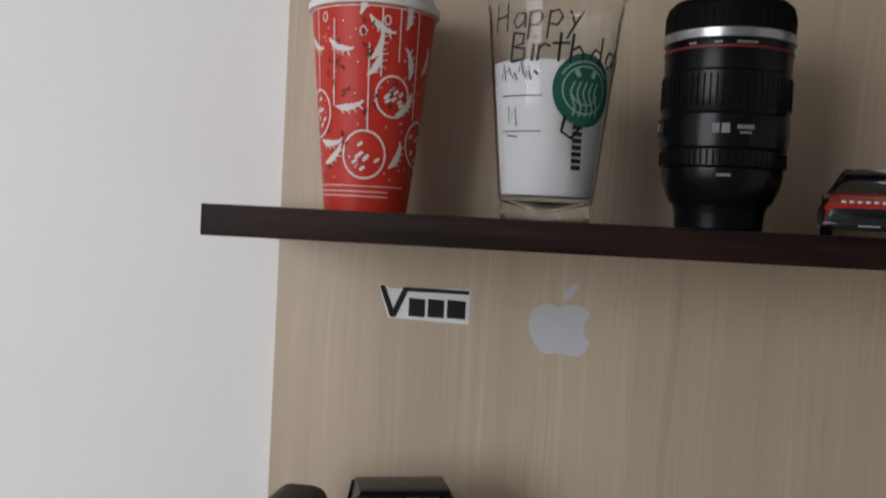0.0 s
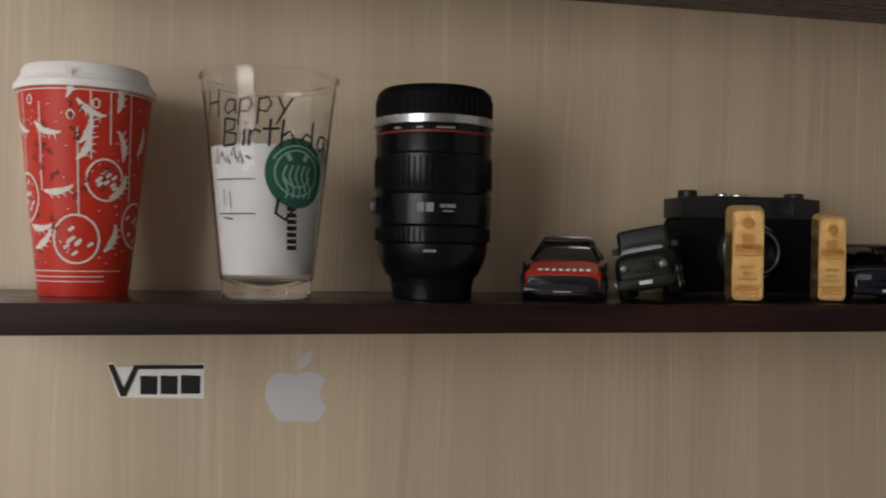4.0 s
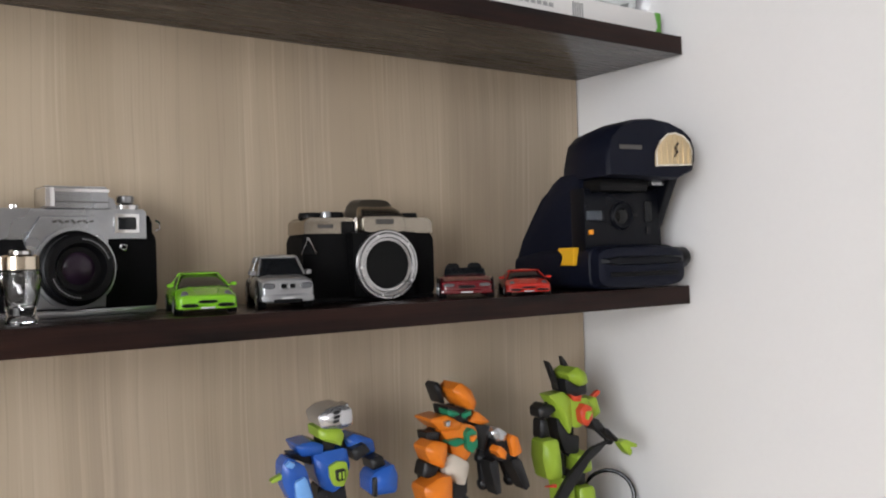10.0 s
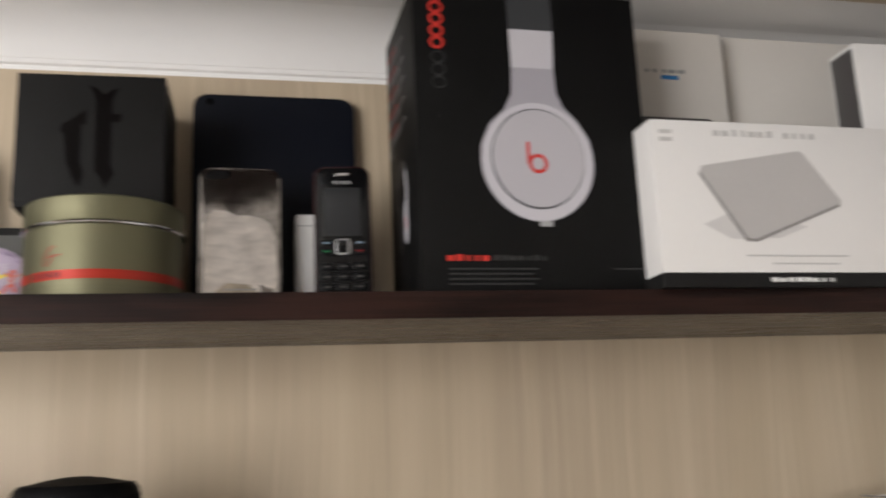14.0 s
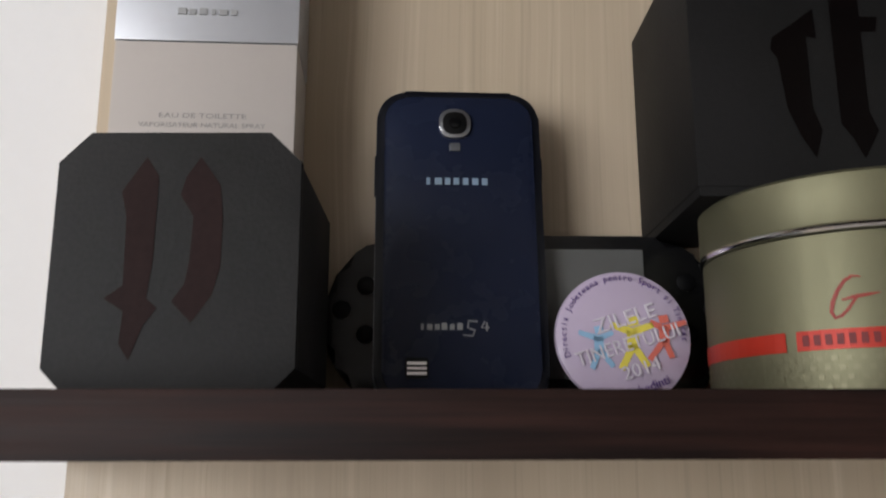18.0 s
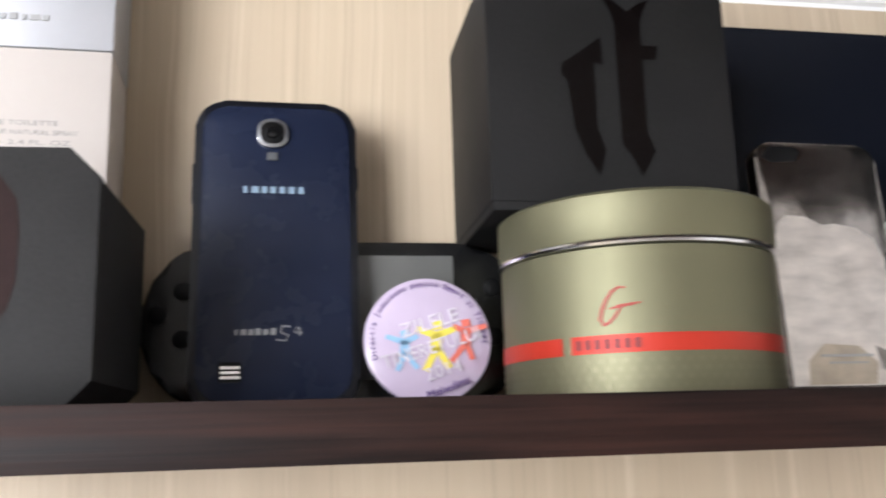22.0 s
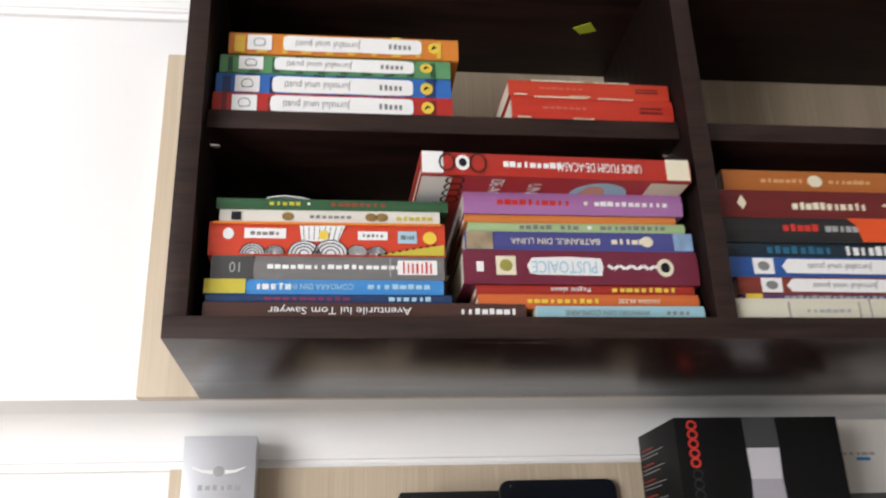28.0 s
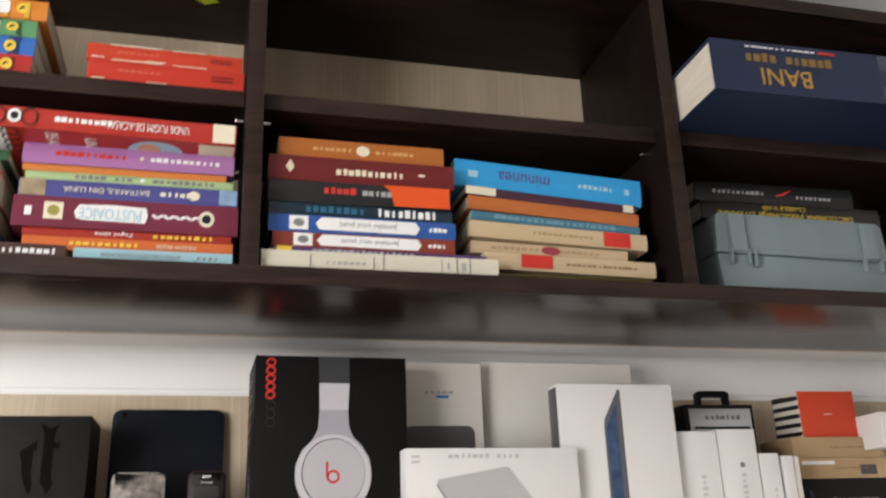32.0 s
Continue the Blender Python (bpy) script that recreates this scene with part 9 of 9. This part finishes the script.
spine_blob(b, rect(-w / 2 + 0.014, h * 0.5, 0.008, h * 0.6), PRINT_BLACK, "publisher_mark")
b, w, h = made[6]
spine_bars(b, [(-0.052 + 0.0055 * k, h * 0.5, 0.0042, 0.0032) for k in range(5)], material("mustard_print", (0.52, 0.44, 0.05), 0.5), "author_mark")
spine_blob(b, ellipse(-0.021, h * 0.5, 0.0014, h * 0.13, 10), PRINT_WHITE, "dot")
spine_bars(b, [(0.000 + 0.006 * k, h * 0.5, 0.0048, 0.0030) for k in range(8)], material("dull_red_print", (0.28, 0.06, 0.03), 0.5))
lf = thing("paper_leaflet", "curled white leaflet lying on the books", "leaflet", pose(0.186, -0.292, TOP_LEFT, 0, 0, 4))
part("sheet", prism([(-0.030, 0.0), (-0.022, 0.0085), (-0.008, 0.0110), (0.008, 0.0095), (0.030, 0.0035), (0.036, 0.0), (0.034, 0.0), (0.028, 0.0026), (0.008, 0.0085), (-0.008, 0.0100), (-0.021, 0.0076), (-0.0285, 0.0)], 0.0, 0.09), PAPER, lf)

# lower middle stack of the first compartment
zz = CASE_FLOOR + 0.0002
RIGHT = [("light blue paperback of childhood stories", 0.3875, 0.5305, 0.0125, (0.28, 0.48, 0.54), -0.322), ("orange paperback of collected pages", 0.341, 0.5305, 0.0125, (0.56, 0.13, 0.035), -0.314), ("thin red poetry paperback", 0.340, 0.5285, 0.0085, (0.34, 0.03, 0.02), -0.312), ("thick maroon novel with pale lettering", 0.3295, 0.5345, 0.0305, (0.155, 0.022, 0.045), -0.314),
         ("violet blue children's novel", 0.332, 0.5335, 0.0180, (0.065, 0.070, 0.24), -0.312), ("pale green paperback with thin spine", 0.336, 0.5285, 0.0090, (0.36, 0.50, 0.25), -0.310), ("thin orange paperback with yellow title", 0.333, 0.5215, 0.0070, (0.60, 0.20, 0.05), -0.310), ("lilac paperback novel with white title", 0.332, 0.5285, 0.0205, (0.36, 0.16, 0.36), -0.312)]
made = []
for lab, x0, x1, h, col, y in RIGHT:
    made.append((book(lab, x0, x1, zz, h, col, y, 0.135, turn=random.uniform(-0.6, 0.6)), x1 - x0, h))
    zz += h + 0.0002
b, w, h = made[0]
spine_text(b, "AMINTIRI DIN COPILARIE", -0.012, h, 0.0060, GREY_TXT, 0.072)
spine_bars(b, [(0.040 + 0.0055 * k, h / 2, 0.0042, 0.0036) for k in range(4)], GREY_TXT, "author_mark")
b, w, h = made[1]
spine_text(b, "PAGINI ALESE", 0.042, h, 0.0056, CRM, 0.036)
spine_bars(b, [(-0.052 + 0.0064 * k, h / 2, 0.005, 0.0040) for k in range(10)], YEL, "author_mark")
b, w, h = made[2]
spine_text(b, "Pagini alese", -0.014, h, 0.0058, PRINT_WHITE, 0.034)
spine_bars(b, [(0.024 + 0.0064 * k, h / 2, 0.005, 0.0040) for k in range(9)], YEL, "author_mark")
b, w, h = made[3]
me_bg = [(x, z * h) for x, z in [(-0.046, 0.30), (-0.040, 0.26), (0.016, 0.24), (0.018, 0.50), (0.016, 0.76), (-0.014, 0.80), (-0.044, 0.76), (-0.0485, 0.52)]]
spine_blob(b, me_bg, PRINT_WHITE, "title_halo")
spine_text(b, "PUSTOAICE", -0.016, h, 0.0155, BLU, 0.056).location.y -= 0.0006
printed("script_title", ribbon([[(0.022 + 0.0052 * k, h * (0.50 + 0.05 * ((-1) ** k)), 0.0028), (0.0265 + 0.0052 * k, h * (0.50 - 0.05 * ((-1) ** k)), 0.0028)] for k in range(10)], 0.0028), PRINT_WHITE, b, m=pose(0, -0.0020, 0))
spine_text(b, "1", -w / 2 + 0.014, h, 0.0130, PRINT_WHITE, 0.006)
spine_blob(b, rect(-w / 2 + 0.036, h * 0.52, 0.017, h * 0.56), CRM, "picture_label")
spine_blob(b, ellipse(-w / 2 + 0.036, h * 0.52, 0.0055, h * 0.18, 10), material("olive_print", (0.30, 0.27, 0.06), 0.5), "picture", 0.0004)
spine_blob(b, ellipse(w / 2 - 0.030, h * 0.50, 0.0075, h * 0.27, 20), CRM, "publisher_mark")
spine_blob(b, ellipse(w / 2 - 0.030, h * 0.50, 0.0042, h * 0.15, 14), PRINT_BLACK, "publisher_dot", 0.0004)
b, w, h = made[4]
spine_text(b, "BATRANUL DIN LUNA", -0.022, h, 0.0080, CRM, 0.078)
spine_bars(b, [(0.030 + 0.006 * k, h / 2, 0.0046, 0.0048) for k in range(5)], CRM, "author_mark")
spine_blob(b, ellipse(w / 2 - 0.042, h * 0.5, 0.0055, h * 0.28, 16), CRM, "publisher_mark")
spine_blob(b, rect(-w / 2 + 0.0125, h * 0.5, 0.023, h * 0.90), material("tan_picture_print", (0.32, 0.25, 0.16), 0.5, vary=0.5, grain=400), "picture_end")
spine_blob(b, rect(w / 2 - 0.0095, h * 0.5, 0.017, h * 0.90), material("sky_picture_print", (0.25, 0.38, 0.56), 0.5, vary=0.5, grain=400), "picture_end")
b, w, h = made[5]
spine_bars(b, [(-0.050 + 0.006 * k, h / 2, 0.0046, 0.0040) for k in range(9) if k != 5] + [(0.022 + 0.006 * k, h / 2, 0.0046, 0.0040) for k in range(10)], GREY_TXT, "title_and_author")
spine_blob(b, ellipse(0.010, h / 2, 0.0022, h * 0.20, 10), PRINT_WHITE, "dot")
b, w, h = made[7]
spine_bars(b, [(-0.066 + 0.0066 * k, h * 0.52, 0.0052, 0.0052) for k in range(10)], RED_PRINT, "title_mark")
spine_bars(b, [(0.020 + 0.0062 * k, h * 0.50, 0.0048, 0.0044) for k in range(11)], PRINT_WHITE, "author_mark")
spine_blob(b, ellipse(0.010, h / 2, 0.0020, h * 0.10, 10), CRM, "dot")
b = book("red storybook jutting out over the stack, its cover seen from below", 0.2930, 0.5290, zz, 0.0205, (0.40, 0.03, 0.02), -0.3420, 0.170, turn=1.6, soft=False)
spine_text(b, "UNDE FUGIM DE-ACASA?", 0.036, 0.0205, 0.0120, PRINT_WHITE, 0.074)
spine_bars(b, [(-0.046 + 0.0058 * k, 0.0105, 0.0046, 0.0052) for k in range(9)], PRINT_WHITE, "author_mark")
spine_blob(b, rect(-0.1085, 0.0102, 0.0180, 0.0200), PRINT_WHITE, "white_end")
spine_blob(b, ellipse(-0.0830, 0.0105, 0.0062, 0.0072, 20), PRINT_WHITE, "publisher_mark")
spine_blob(b, ellipse(-0.0830, 0.0105, 0.0034, 0.0040, 14), PRINT_BLACK, "publisher_dot", 0.0004)
INKB = material("dark_brown_ink", (0.05, 0.012, 0.010), 0.5)
for cx, r in ((-0.0965, 0.0062), (-0.0700, 0.0068)):
    printed("scroll_print", ribbon([[(cx + r * math.cos(a), 0.0102 + r * 1.25 * math.sin(a), 0.0016) for a in [radians(q) for q in range(0, 361, 24)]]], 0.0016), INKB, b, m=pose(0, -0.0027, 0))
spine_blob(b, rect(0.1060, 0.0102, 0.0210, 0.0200), CRM, "white_end")
under = pose(0, 0.0, -0.0003, 90, 0, 0)
printed("cover_panel", patch(rect(0.1000, -0.0300, 0.0340, 0.0520)), CRM, b, m=under)
printed("cover_panel", patch(rect(-0.1040, -0.0300, 0.0260, 0.0520)), PRINT_WHITE, b, m=under)
for k in range(4):
    printed("cover_scroll", ribbon([[(-0.0880 + 0.0075 * math.cos(a), -0.0100 - 0.0125 * k + 0.0070 * math.sin(a), 0.0018) for a in [radians(q) for q in range(0, 361, 24)]]], 0.0018), INKB, b, m=pose(0, 0, -0.0006, 90, 0, 0))
printed("cover_moon", patch(ellipse(0.0420, -0.0300, 0.0260, 0.0230, 30)), BLU, b, m=under)
printed("cover_face", patch(ellipse(0.0360, -0.0260, 0.0110, 0.0130, 22)), material("peach_print", (0.62, 0.33, 0.22), 0.5), b, m=pose(0, 0, -0.0006, 90, 0, 0))
for txt, x in (("UNDE", -0.0180), ("DE-ACASA", -0.0520)):
    lettering(txt, 0.0165, PRINT_WHITE, b, pose(x, 0.0300, -0.0006, 90, 0, 0) @ Matrix.Rotation(radians(90), 4, "Y"), width=0.036 if txt == "UNDE" else 0.048, name="cover_title", depth=0.0001)

# second compartment, left stack
zz = CASE_FLOOR + 0.0002
S2 = [("long cream boxed volume", 0.5575, 0.7985, 0.0195, (0.60, 0.57, 0.46), -0.3235), ("thin purple paperback in the stack", 0.5700, 0.7895, 0.0065, (0.085, 0.040, 0.14), -0.314), ("brown striped diary book with white label", 0.5685, 0.7560, 0.0165, (0.22, 0.04, 0.025), -0.312), ("blue striped diary book with white label", 0.5640, 0.7575, 0.0185, (0.025, 0.09, 0.32), -0.312), ("dark paperback with blue and white lettering", 0.5640, 0.7550, 0.0140, (0.012, 0.025, 0.040), -0.310),
      ("black paperback with an orange end", 0.5630, 0.7525, 0.0235, (0.018, 0.018, 0.019), -0.312), ("dark red clothbound classic", 0.5625, 0.7580, 0.0270, (0.13, 0.014, 0.014), -0.312), ("orange hardback with a round emblem", 0.5720, 0.7485, 0.0220, (0.38, 0.12, 0.025), -0.308)]
made = []
for lab, x0, x1, h, col, y in S2:
    made.append((book(lab, x0, x1, zz, h, col, y, 0.135, turn=random.uniform(-0.5, 0.5)), x1 - x0, h))
    zz += h + 0.0002
b, w, h = made[0]
spine_bars(b, [(x, h / 2, 0.0009, h * 0.94) for x in (-0.073, 0.0, 0.0)] + [(-0.073, h / 2, 0.0009, h * 0.94), (-0.010, h / 2, 0.0012, h * 0.94), (0.060, h / 2, 0.0012, h * 0.94), (0.076, h / 2, 0.0012, h * 0.94), (0.090, h / 2, 0.0012, h * 0.94)], GREY_TXT, "rules")
spine_bars(b, [(-0.056 + 0.006 * k, h * 0.42, 0.0044, 0.0030) for k in range(7)] + [(0.067, h / 2, 0.005, 0.006), (0.083, h / 2, 0.004, 0.010)], PRINT_GREY, "faint_print")
b, w, h = made[1]
spine_bars(b, [(-w / 2 + 0.010, h / 2, 0.015, h * 0.95)], YEL, "yellow_end")
spine_bars(b, [(-0.070 + 0.0062 * k, h * 0.5, 0.0048, 0.0036) for k in range(17)], PRINT_GREY)
for i in (2, 3):
    b, w, h = made[i]
    spine_blob(b, [(-0.046, h * 0.15), (0.054, h * 0.13), (0.058, h * 0.5), (0.054, h * 0.87), (-0.044, h * 0.87), (-0.050, h * 0.5)], PRINT_WHITE, lift=0.0002)
    spine_text(b, "Jurnalul unui pusti", 0.004, h, h * 0.45, GREY_TXT, 0.060).location.y -= 0.0004
    spine_blob(b, rect(-w / 2 + 0.030, h * 0.5, 0.019, h * 0.80), PRINT_WHITE, "picture_label", 0.0002)
    spine_blob(b, ellipse(-w / 2 + 0.030, h * 0.5, 0.0055, h * 0.24, 12), GREY_TXT, "picture", 0.0005)
    spine_bars(b, [(w / 2 - 0.027 + 0.005 * k, h * 0.5, 0.004, h * 0.26) for k in range(4)], PRINT_WHITE, "publisher_mark")
b, w, h = made[4]
spine_bars(b, [(0.018 + 0.0072 * k, h / 2, 0.0056, h * 0.62) for k in range(9)], PRINT_WHITE, "author_mark")
spine_bars(b, [(-0.056 + 0.0078 * k, h / 2, 0.0060, h * 0.50) for k in range(8)], material("teal_ink", (0.02, 0.13, 0.22), 0.5), "title_mark")
b, w, h = made[5]
spine_blob(b, [(w / 2 - 0.060, h * 0.01), (w / 2 - 0.0005, h * 0.01), (w / 2 - 0.0005, h * 0.99), (w / 2 - 0.072, h * 0.99), (w / 2 - 0.064, h * 0.7)], material("bright_orange_print", (0.68, 0.085, 0.015), 0.5), "orange_end")
spine_bars(b, [(-0.036 + 0.0068 * k, h * 0.58, 0.0054, 0.0070) for k in range(5)], RED_PRINT, "title_mark")
spine_bars(b, [(0.004 + 0.0064 * k, h * 0.56, 0.0050, 0.0066) for k in range(8)], PRINT_GREY, "author_mark")
b, w, h = made[6]
spine_bars(b, [(-0.026 + 0.0066 * k, h * 0.42, 0.0052, 0.0070) for k in range(11)] + [(0.062, h * 0.5, 0.006, 0.003)], CRM, "author_mark")
spine_blob(b, [(-w / 2 + 0.022, h * 0.25), (-w / 2 + 0.026, h * 0.5), (-w / 2 + 0.022, h * 0.8), (-w / 2 + 0.017, h * 0.5)], CRM, "flame_mark")
b, w, h = made[7]
spine_blob(b, ellipse(0.000, h * 0.5, 0.0075, h * 0.28, 9), CRM, "bird_mark")
spine_bars(b, [(-0.050 + 0.006 * k, h * 0.5, 0.0045, 0.0040) for k in range(7)] + [(0.016 + 0.006 * k, h * 0.5, 0.0045, 0.0040) for k in range(7)], material("pale_orange_print", (0.60, 0.32, 0.14), 0.5))

# second compartment, right stack, sagging to one side
zz = CASE_FLOOR + 0.0002
S3 = [("dark olive paperback at the bottom", 0.800, 0.985, 0.0130, (0.09, 0.075, 0.02), -0.300, 0.0), ("cream paperback with a red label", 0.790, 0.988, 0.0180, (0.52, 0.40, 0.25), -0.304, 1.2), ("worn cream paperback with rubbed spine", 0.778, 0.958, 0.0135, (0.50, 0.38, 0.24), -0.298, 1.6), ("cream paperback with a red square", 0.7755, 0.982, 0.0185, (0.53, 0.41, 0.25), -0.302, 2.2), ("faded blue paperback with worn corners", 0.779, 0.976, 0.0100, (0.055, 0.17, 0.24), -0.300, 2.6),
      ("worn orange paperback under blue hardback", 0.7755, 0.976, 0.0150, (0.44, 0.13, 0.035), -0.301, 3.0), ("dark purple paperback with white ends", 0.7725, 0.975, 0.0100, (0.06, 0.022, 0.04), -0.300, 3.2), ("thick bright blue paperback", 0.762, 0.984, 0.0320, (0.025, 0.30, 0.62), -0.296, 3.4)]
made = []
for lab, x0, x1, h, col, y, tilt in S3:
    w = x1 - x0
    made.append((book(lab, x0, x1, zz + w / 2 * math.sin(radians(tilt)) * 0.75, h, col, y, 0.125, turn=random.uniform(-1.5, 0.5), tilt=-tilt), w, h))
    zz += h + 0.0006
b, w, h = made[1]
spine_blob(b, rect(-0.040, h * 0.55, 0.036, h * 0.84), RED_PRINT, "red_label")
spine_bars(b, [(-0.004 + 0.006 * k, h * 0.5, 0.0045, 0.0030) for k in range(14)], material("brown_print", (0.24, 0.15, 0.08), 0.7))
b, w, h = made[2]
spine_bars(b, [(-0.065 + 0.007 * k, h * 0.5, 0.0055, 0.0032) for k in range(18)], material("tan_ink", (0.36, 0.25, 0.14), 0.7))
spine_blob(b, ellipse(0.0, h * 0.5, 0.011, h * 0.36, 18), material("dark_pink_print", (0.30, 0.04, 0.06), 0.5), "oval_mark")
b, w, h = made[3]
spine_blob(b, rect(w / 2 - 0.0365, h * 0.5, 0.032, h * 0.92), RED_PRINT, "red_square")
spine_bars(b, [(-0.030 + 0.006 * k, h * 0.5, 0.0046, 0.0030) for k in range(12)], MATS["tan_ink"])
b, w, h = made[4]
spine_bars(b, [(-0.070 + 0.0075 * k, h * 0.5, 0.006, 0.0046) for k in range(19)], material("pale_blue_faded_ink", (0.15, 0.29, 0.36), 0.6))
b, w, h = made[6]
spine_bars(b, [(-w / 2 + 0.018, h * 0.5, 0.034, h * 0.9), (w / 2 - 0.010, h * 0.5, 0.012, h * 0.9)], CRM, "pale_ends")
b, w, h = made[7]
spine_text(b, "minunea", -0.030, h, 0.0210, VIO, 0.060)
spine_bars(b, [(0.036 + 0.0062 * k, h * 0.5, 0.005, 0.0050) for k in range(7)] + [(w / 2 - 0.018, h * 0.5, 0.011, 0.008), (-w / 2 + 0.022, h * 0.5, 0.010, 0.009)], BLU, "author_mark")

# third compartment, upper: large blue volume jutting out over the shelf edge
bv = book("huge dark blue hardback with gold title jutting over the shelf edge", 1.0260, 1.3380, MID + 0.0003, 0.0630, (0.011, 0.021, 0.055), -0.4160, 0.260, soft=False, turn=-1.0)
GOLDP = material("gold_print", (0.52, 0.30, 0.06), 0.35, 0.4)
spine_text(bv, "BANI", -0.068, 0.0620, 0.030, GOLDP, 0.062, -0.010)
spine_bars(bv, [(-0.112 + 0.0100 * k, 0.043, 0.0082, 0.011) for k in range(11) if k not in (4,)], material("dull_gold_print", (0.22, 0.13, 0.035), 0.45), "title_line")
spine_bars(bv, [(-0.112 + 0.0075 * k, 0.056, 0.0060, 0.0022) for k in range(12)], PRINT_WHITE, "top_line")
spine_bars(bv, [(-0.012, 0.056, 0.022, 0.0030)], RED_PRINT, "red_mark")
spine_text(bv, "1", 0.122, 0.0620, 0.018, PRINT_WHITE, 0.006, -0.004)
spine_blob(bv, ellipse(0.108, 0.026, 0.003, 0.0045, 10), PRINT_WHITE, "star_mark")
spine_bars(bv, [(0.105, 0.031, 0.100, 0.060)], material("steel_blue_print", (0.045, 0.055, 0.085), 0.35), "grey_end").location.y += 0.0006

# third compartment, lower: tool case with books behind
TC_ = material("grey_green_case_plastic", (0.20, 0.255, 0.265), 0.5, vary=0.05, grain=150, bump=0.06)
tc = thing("tool_case", "grey-green plastic tool case with latches", "case", pose(1.2035, -0.2100, CASE_FLOOR + 0.0002, 0, 0, 1.5))
part("lower_shell", prism([(-0.118, 0.006), (-0.112, 0.0), (0.112, 0.0), (0.118, 0.006), (0.122, 0.056), (-0.122, 0.056)], -0.070, 0.070, bevel=0.003), TC_, tc)
part("seam_flange", box(-0.125, 0.125, -0.074, 0.073, 0.056, 0.061, 0.0012), TC_, tc)
part("lid_shell", prism([(-0.122, 0.061), (0.122, 0.061), (0.119, 0.103), (0.113, 0.108), (-0.113, 0.108), (-0.119, 0.103)], -0.070, 0.070, bevel=0.003), TC_, tc)
for x in (-0.094, 0.094):
    lt = part("latch", box(x - 0.010, x + 0.010, -0.0765, -0.070, 0.058, 0.104, 0.0012), TC_, tc)
    for s in (-1, 1):
        part("latch_rib", box(x + s * 0.012 - 0.0012, x + s * 0.012 + 0.0012, -0.0765, -0.070, 0.042, 0.062, 0.0005), TC_, lt)
part("hinge_rib", box(-0.0745, -0.072, -0.0765, -0.070, 0.040, 0.062, 0.0005), TC_, tc)
for x in (-0.090, 0.0, 0.085):
    part("foot", box(x - 0.008, x + 0.008, -0.071, -0.060, -0.0001, 0.003, 0.0005), TC_, tc)
zz = CASE_FLOOR + 0.1088
for h, x0, x1, col, lab, mk in ((0.0230, 1.085, 1.335, (0.022, 0.020, 0.018), "dark dictionary with yellow title lying on the tool case", YEL), (0.0250, 1.078, 1.300, (0.012, 0.012, 0.013), "black book with pale lettering lying on top", PRINT_GREY)):
    b = book(lab, x0, x1, zz, h, col, -0.262, 0.120, turn=-1)
    if mk is YEL:
        spine_text(b, "DICTIONAR PERSONAJE LITERARE", -0.010, h, 0.0095, YEL, 0.190, -0.004)
        spine_text(b, "CLASELE V-VIII", -0.012, h, 0.0080, YEL, 0.060, 0.006)
    else:
        spine_bars(b, [(-0.085 + 0.0066 * k, h * 0.5, 0.005, 0.0045) for k in range(11)] + [(0.030 + 0.0066 * k, h * 0.4, 0.005, 0.0045) for k in range(8)], PRINT_GREY, "title_mark")
        printed("red_swoosh", ribbon([[(0.000, h * 0.4, 0.002), (0.010, h * 0.5, 0.003), (0.022, h * 0.75, 0.0015)]], 0.002), RED_PRINT, b, m=pose(0, -0.0020, 0))
    zz += h + 0.0003
rag = thing("crumpled_paper", "small crumpled beige paper beside the tool case", "paper", pose(1.3430, -0.255, CASE_FLOOR + 0.0002))
bm = bmesh.new()
bmesh.ops.create_icosphere(bm, subdivisions=3, radius=1)
for v in bm.verts:
    q = 1 + 0.45 * noise.noise(v.co * 2.1 + Vector((3, 1, 7)))
    v.co = (v.co.x * 0.022 * q, v.co.y * 0.018 * q, max(0.0, (v.co.z * 0.5 + 0.35) * 0.020 * q))
part("paper_ball", bm, material("beige_paper", (0.34, 0.28, 0.22), 0.85), rag)
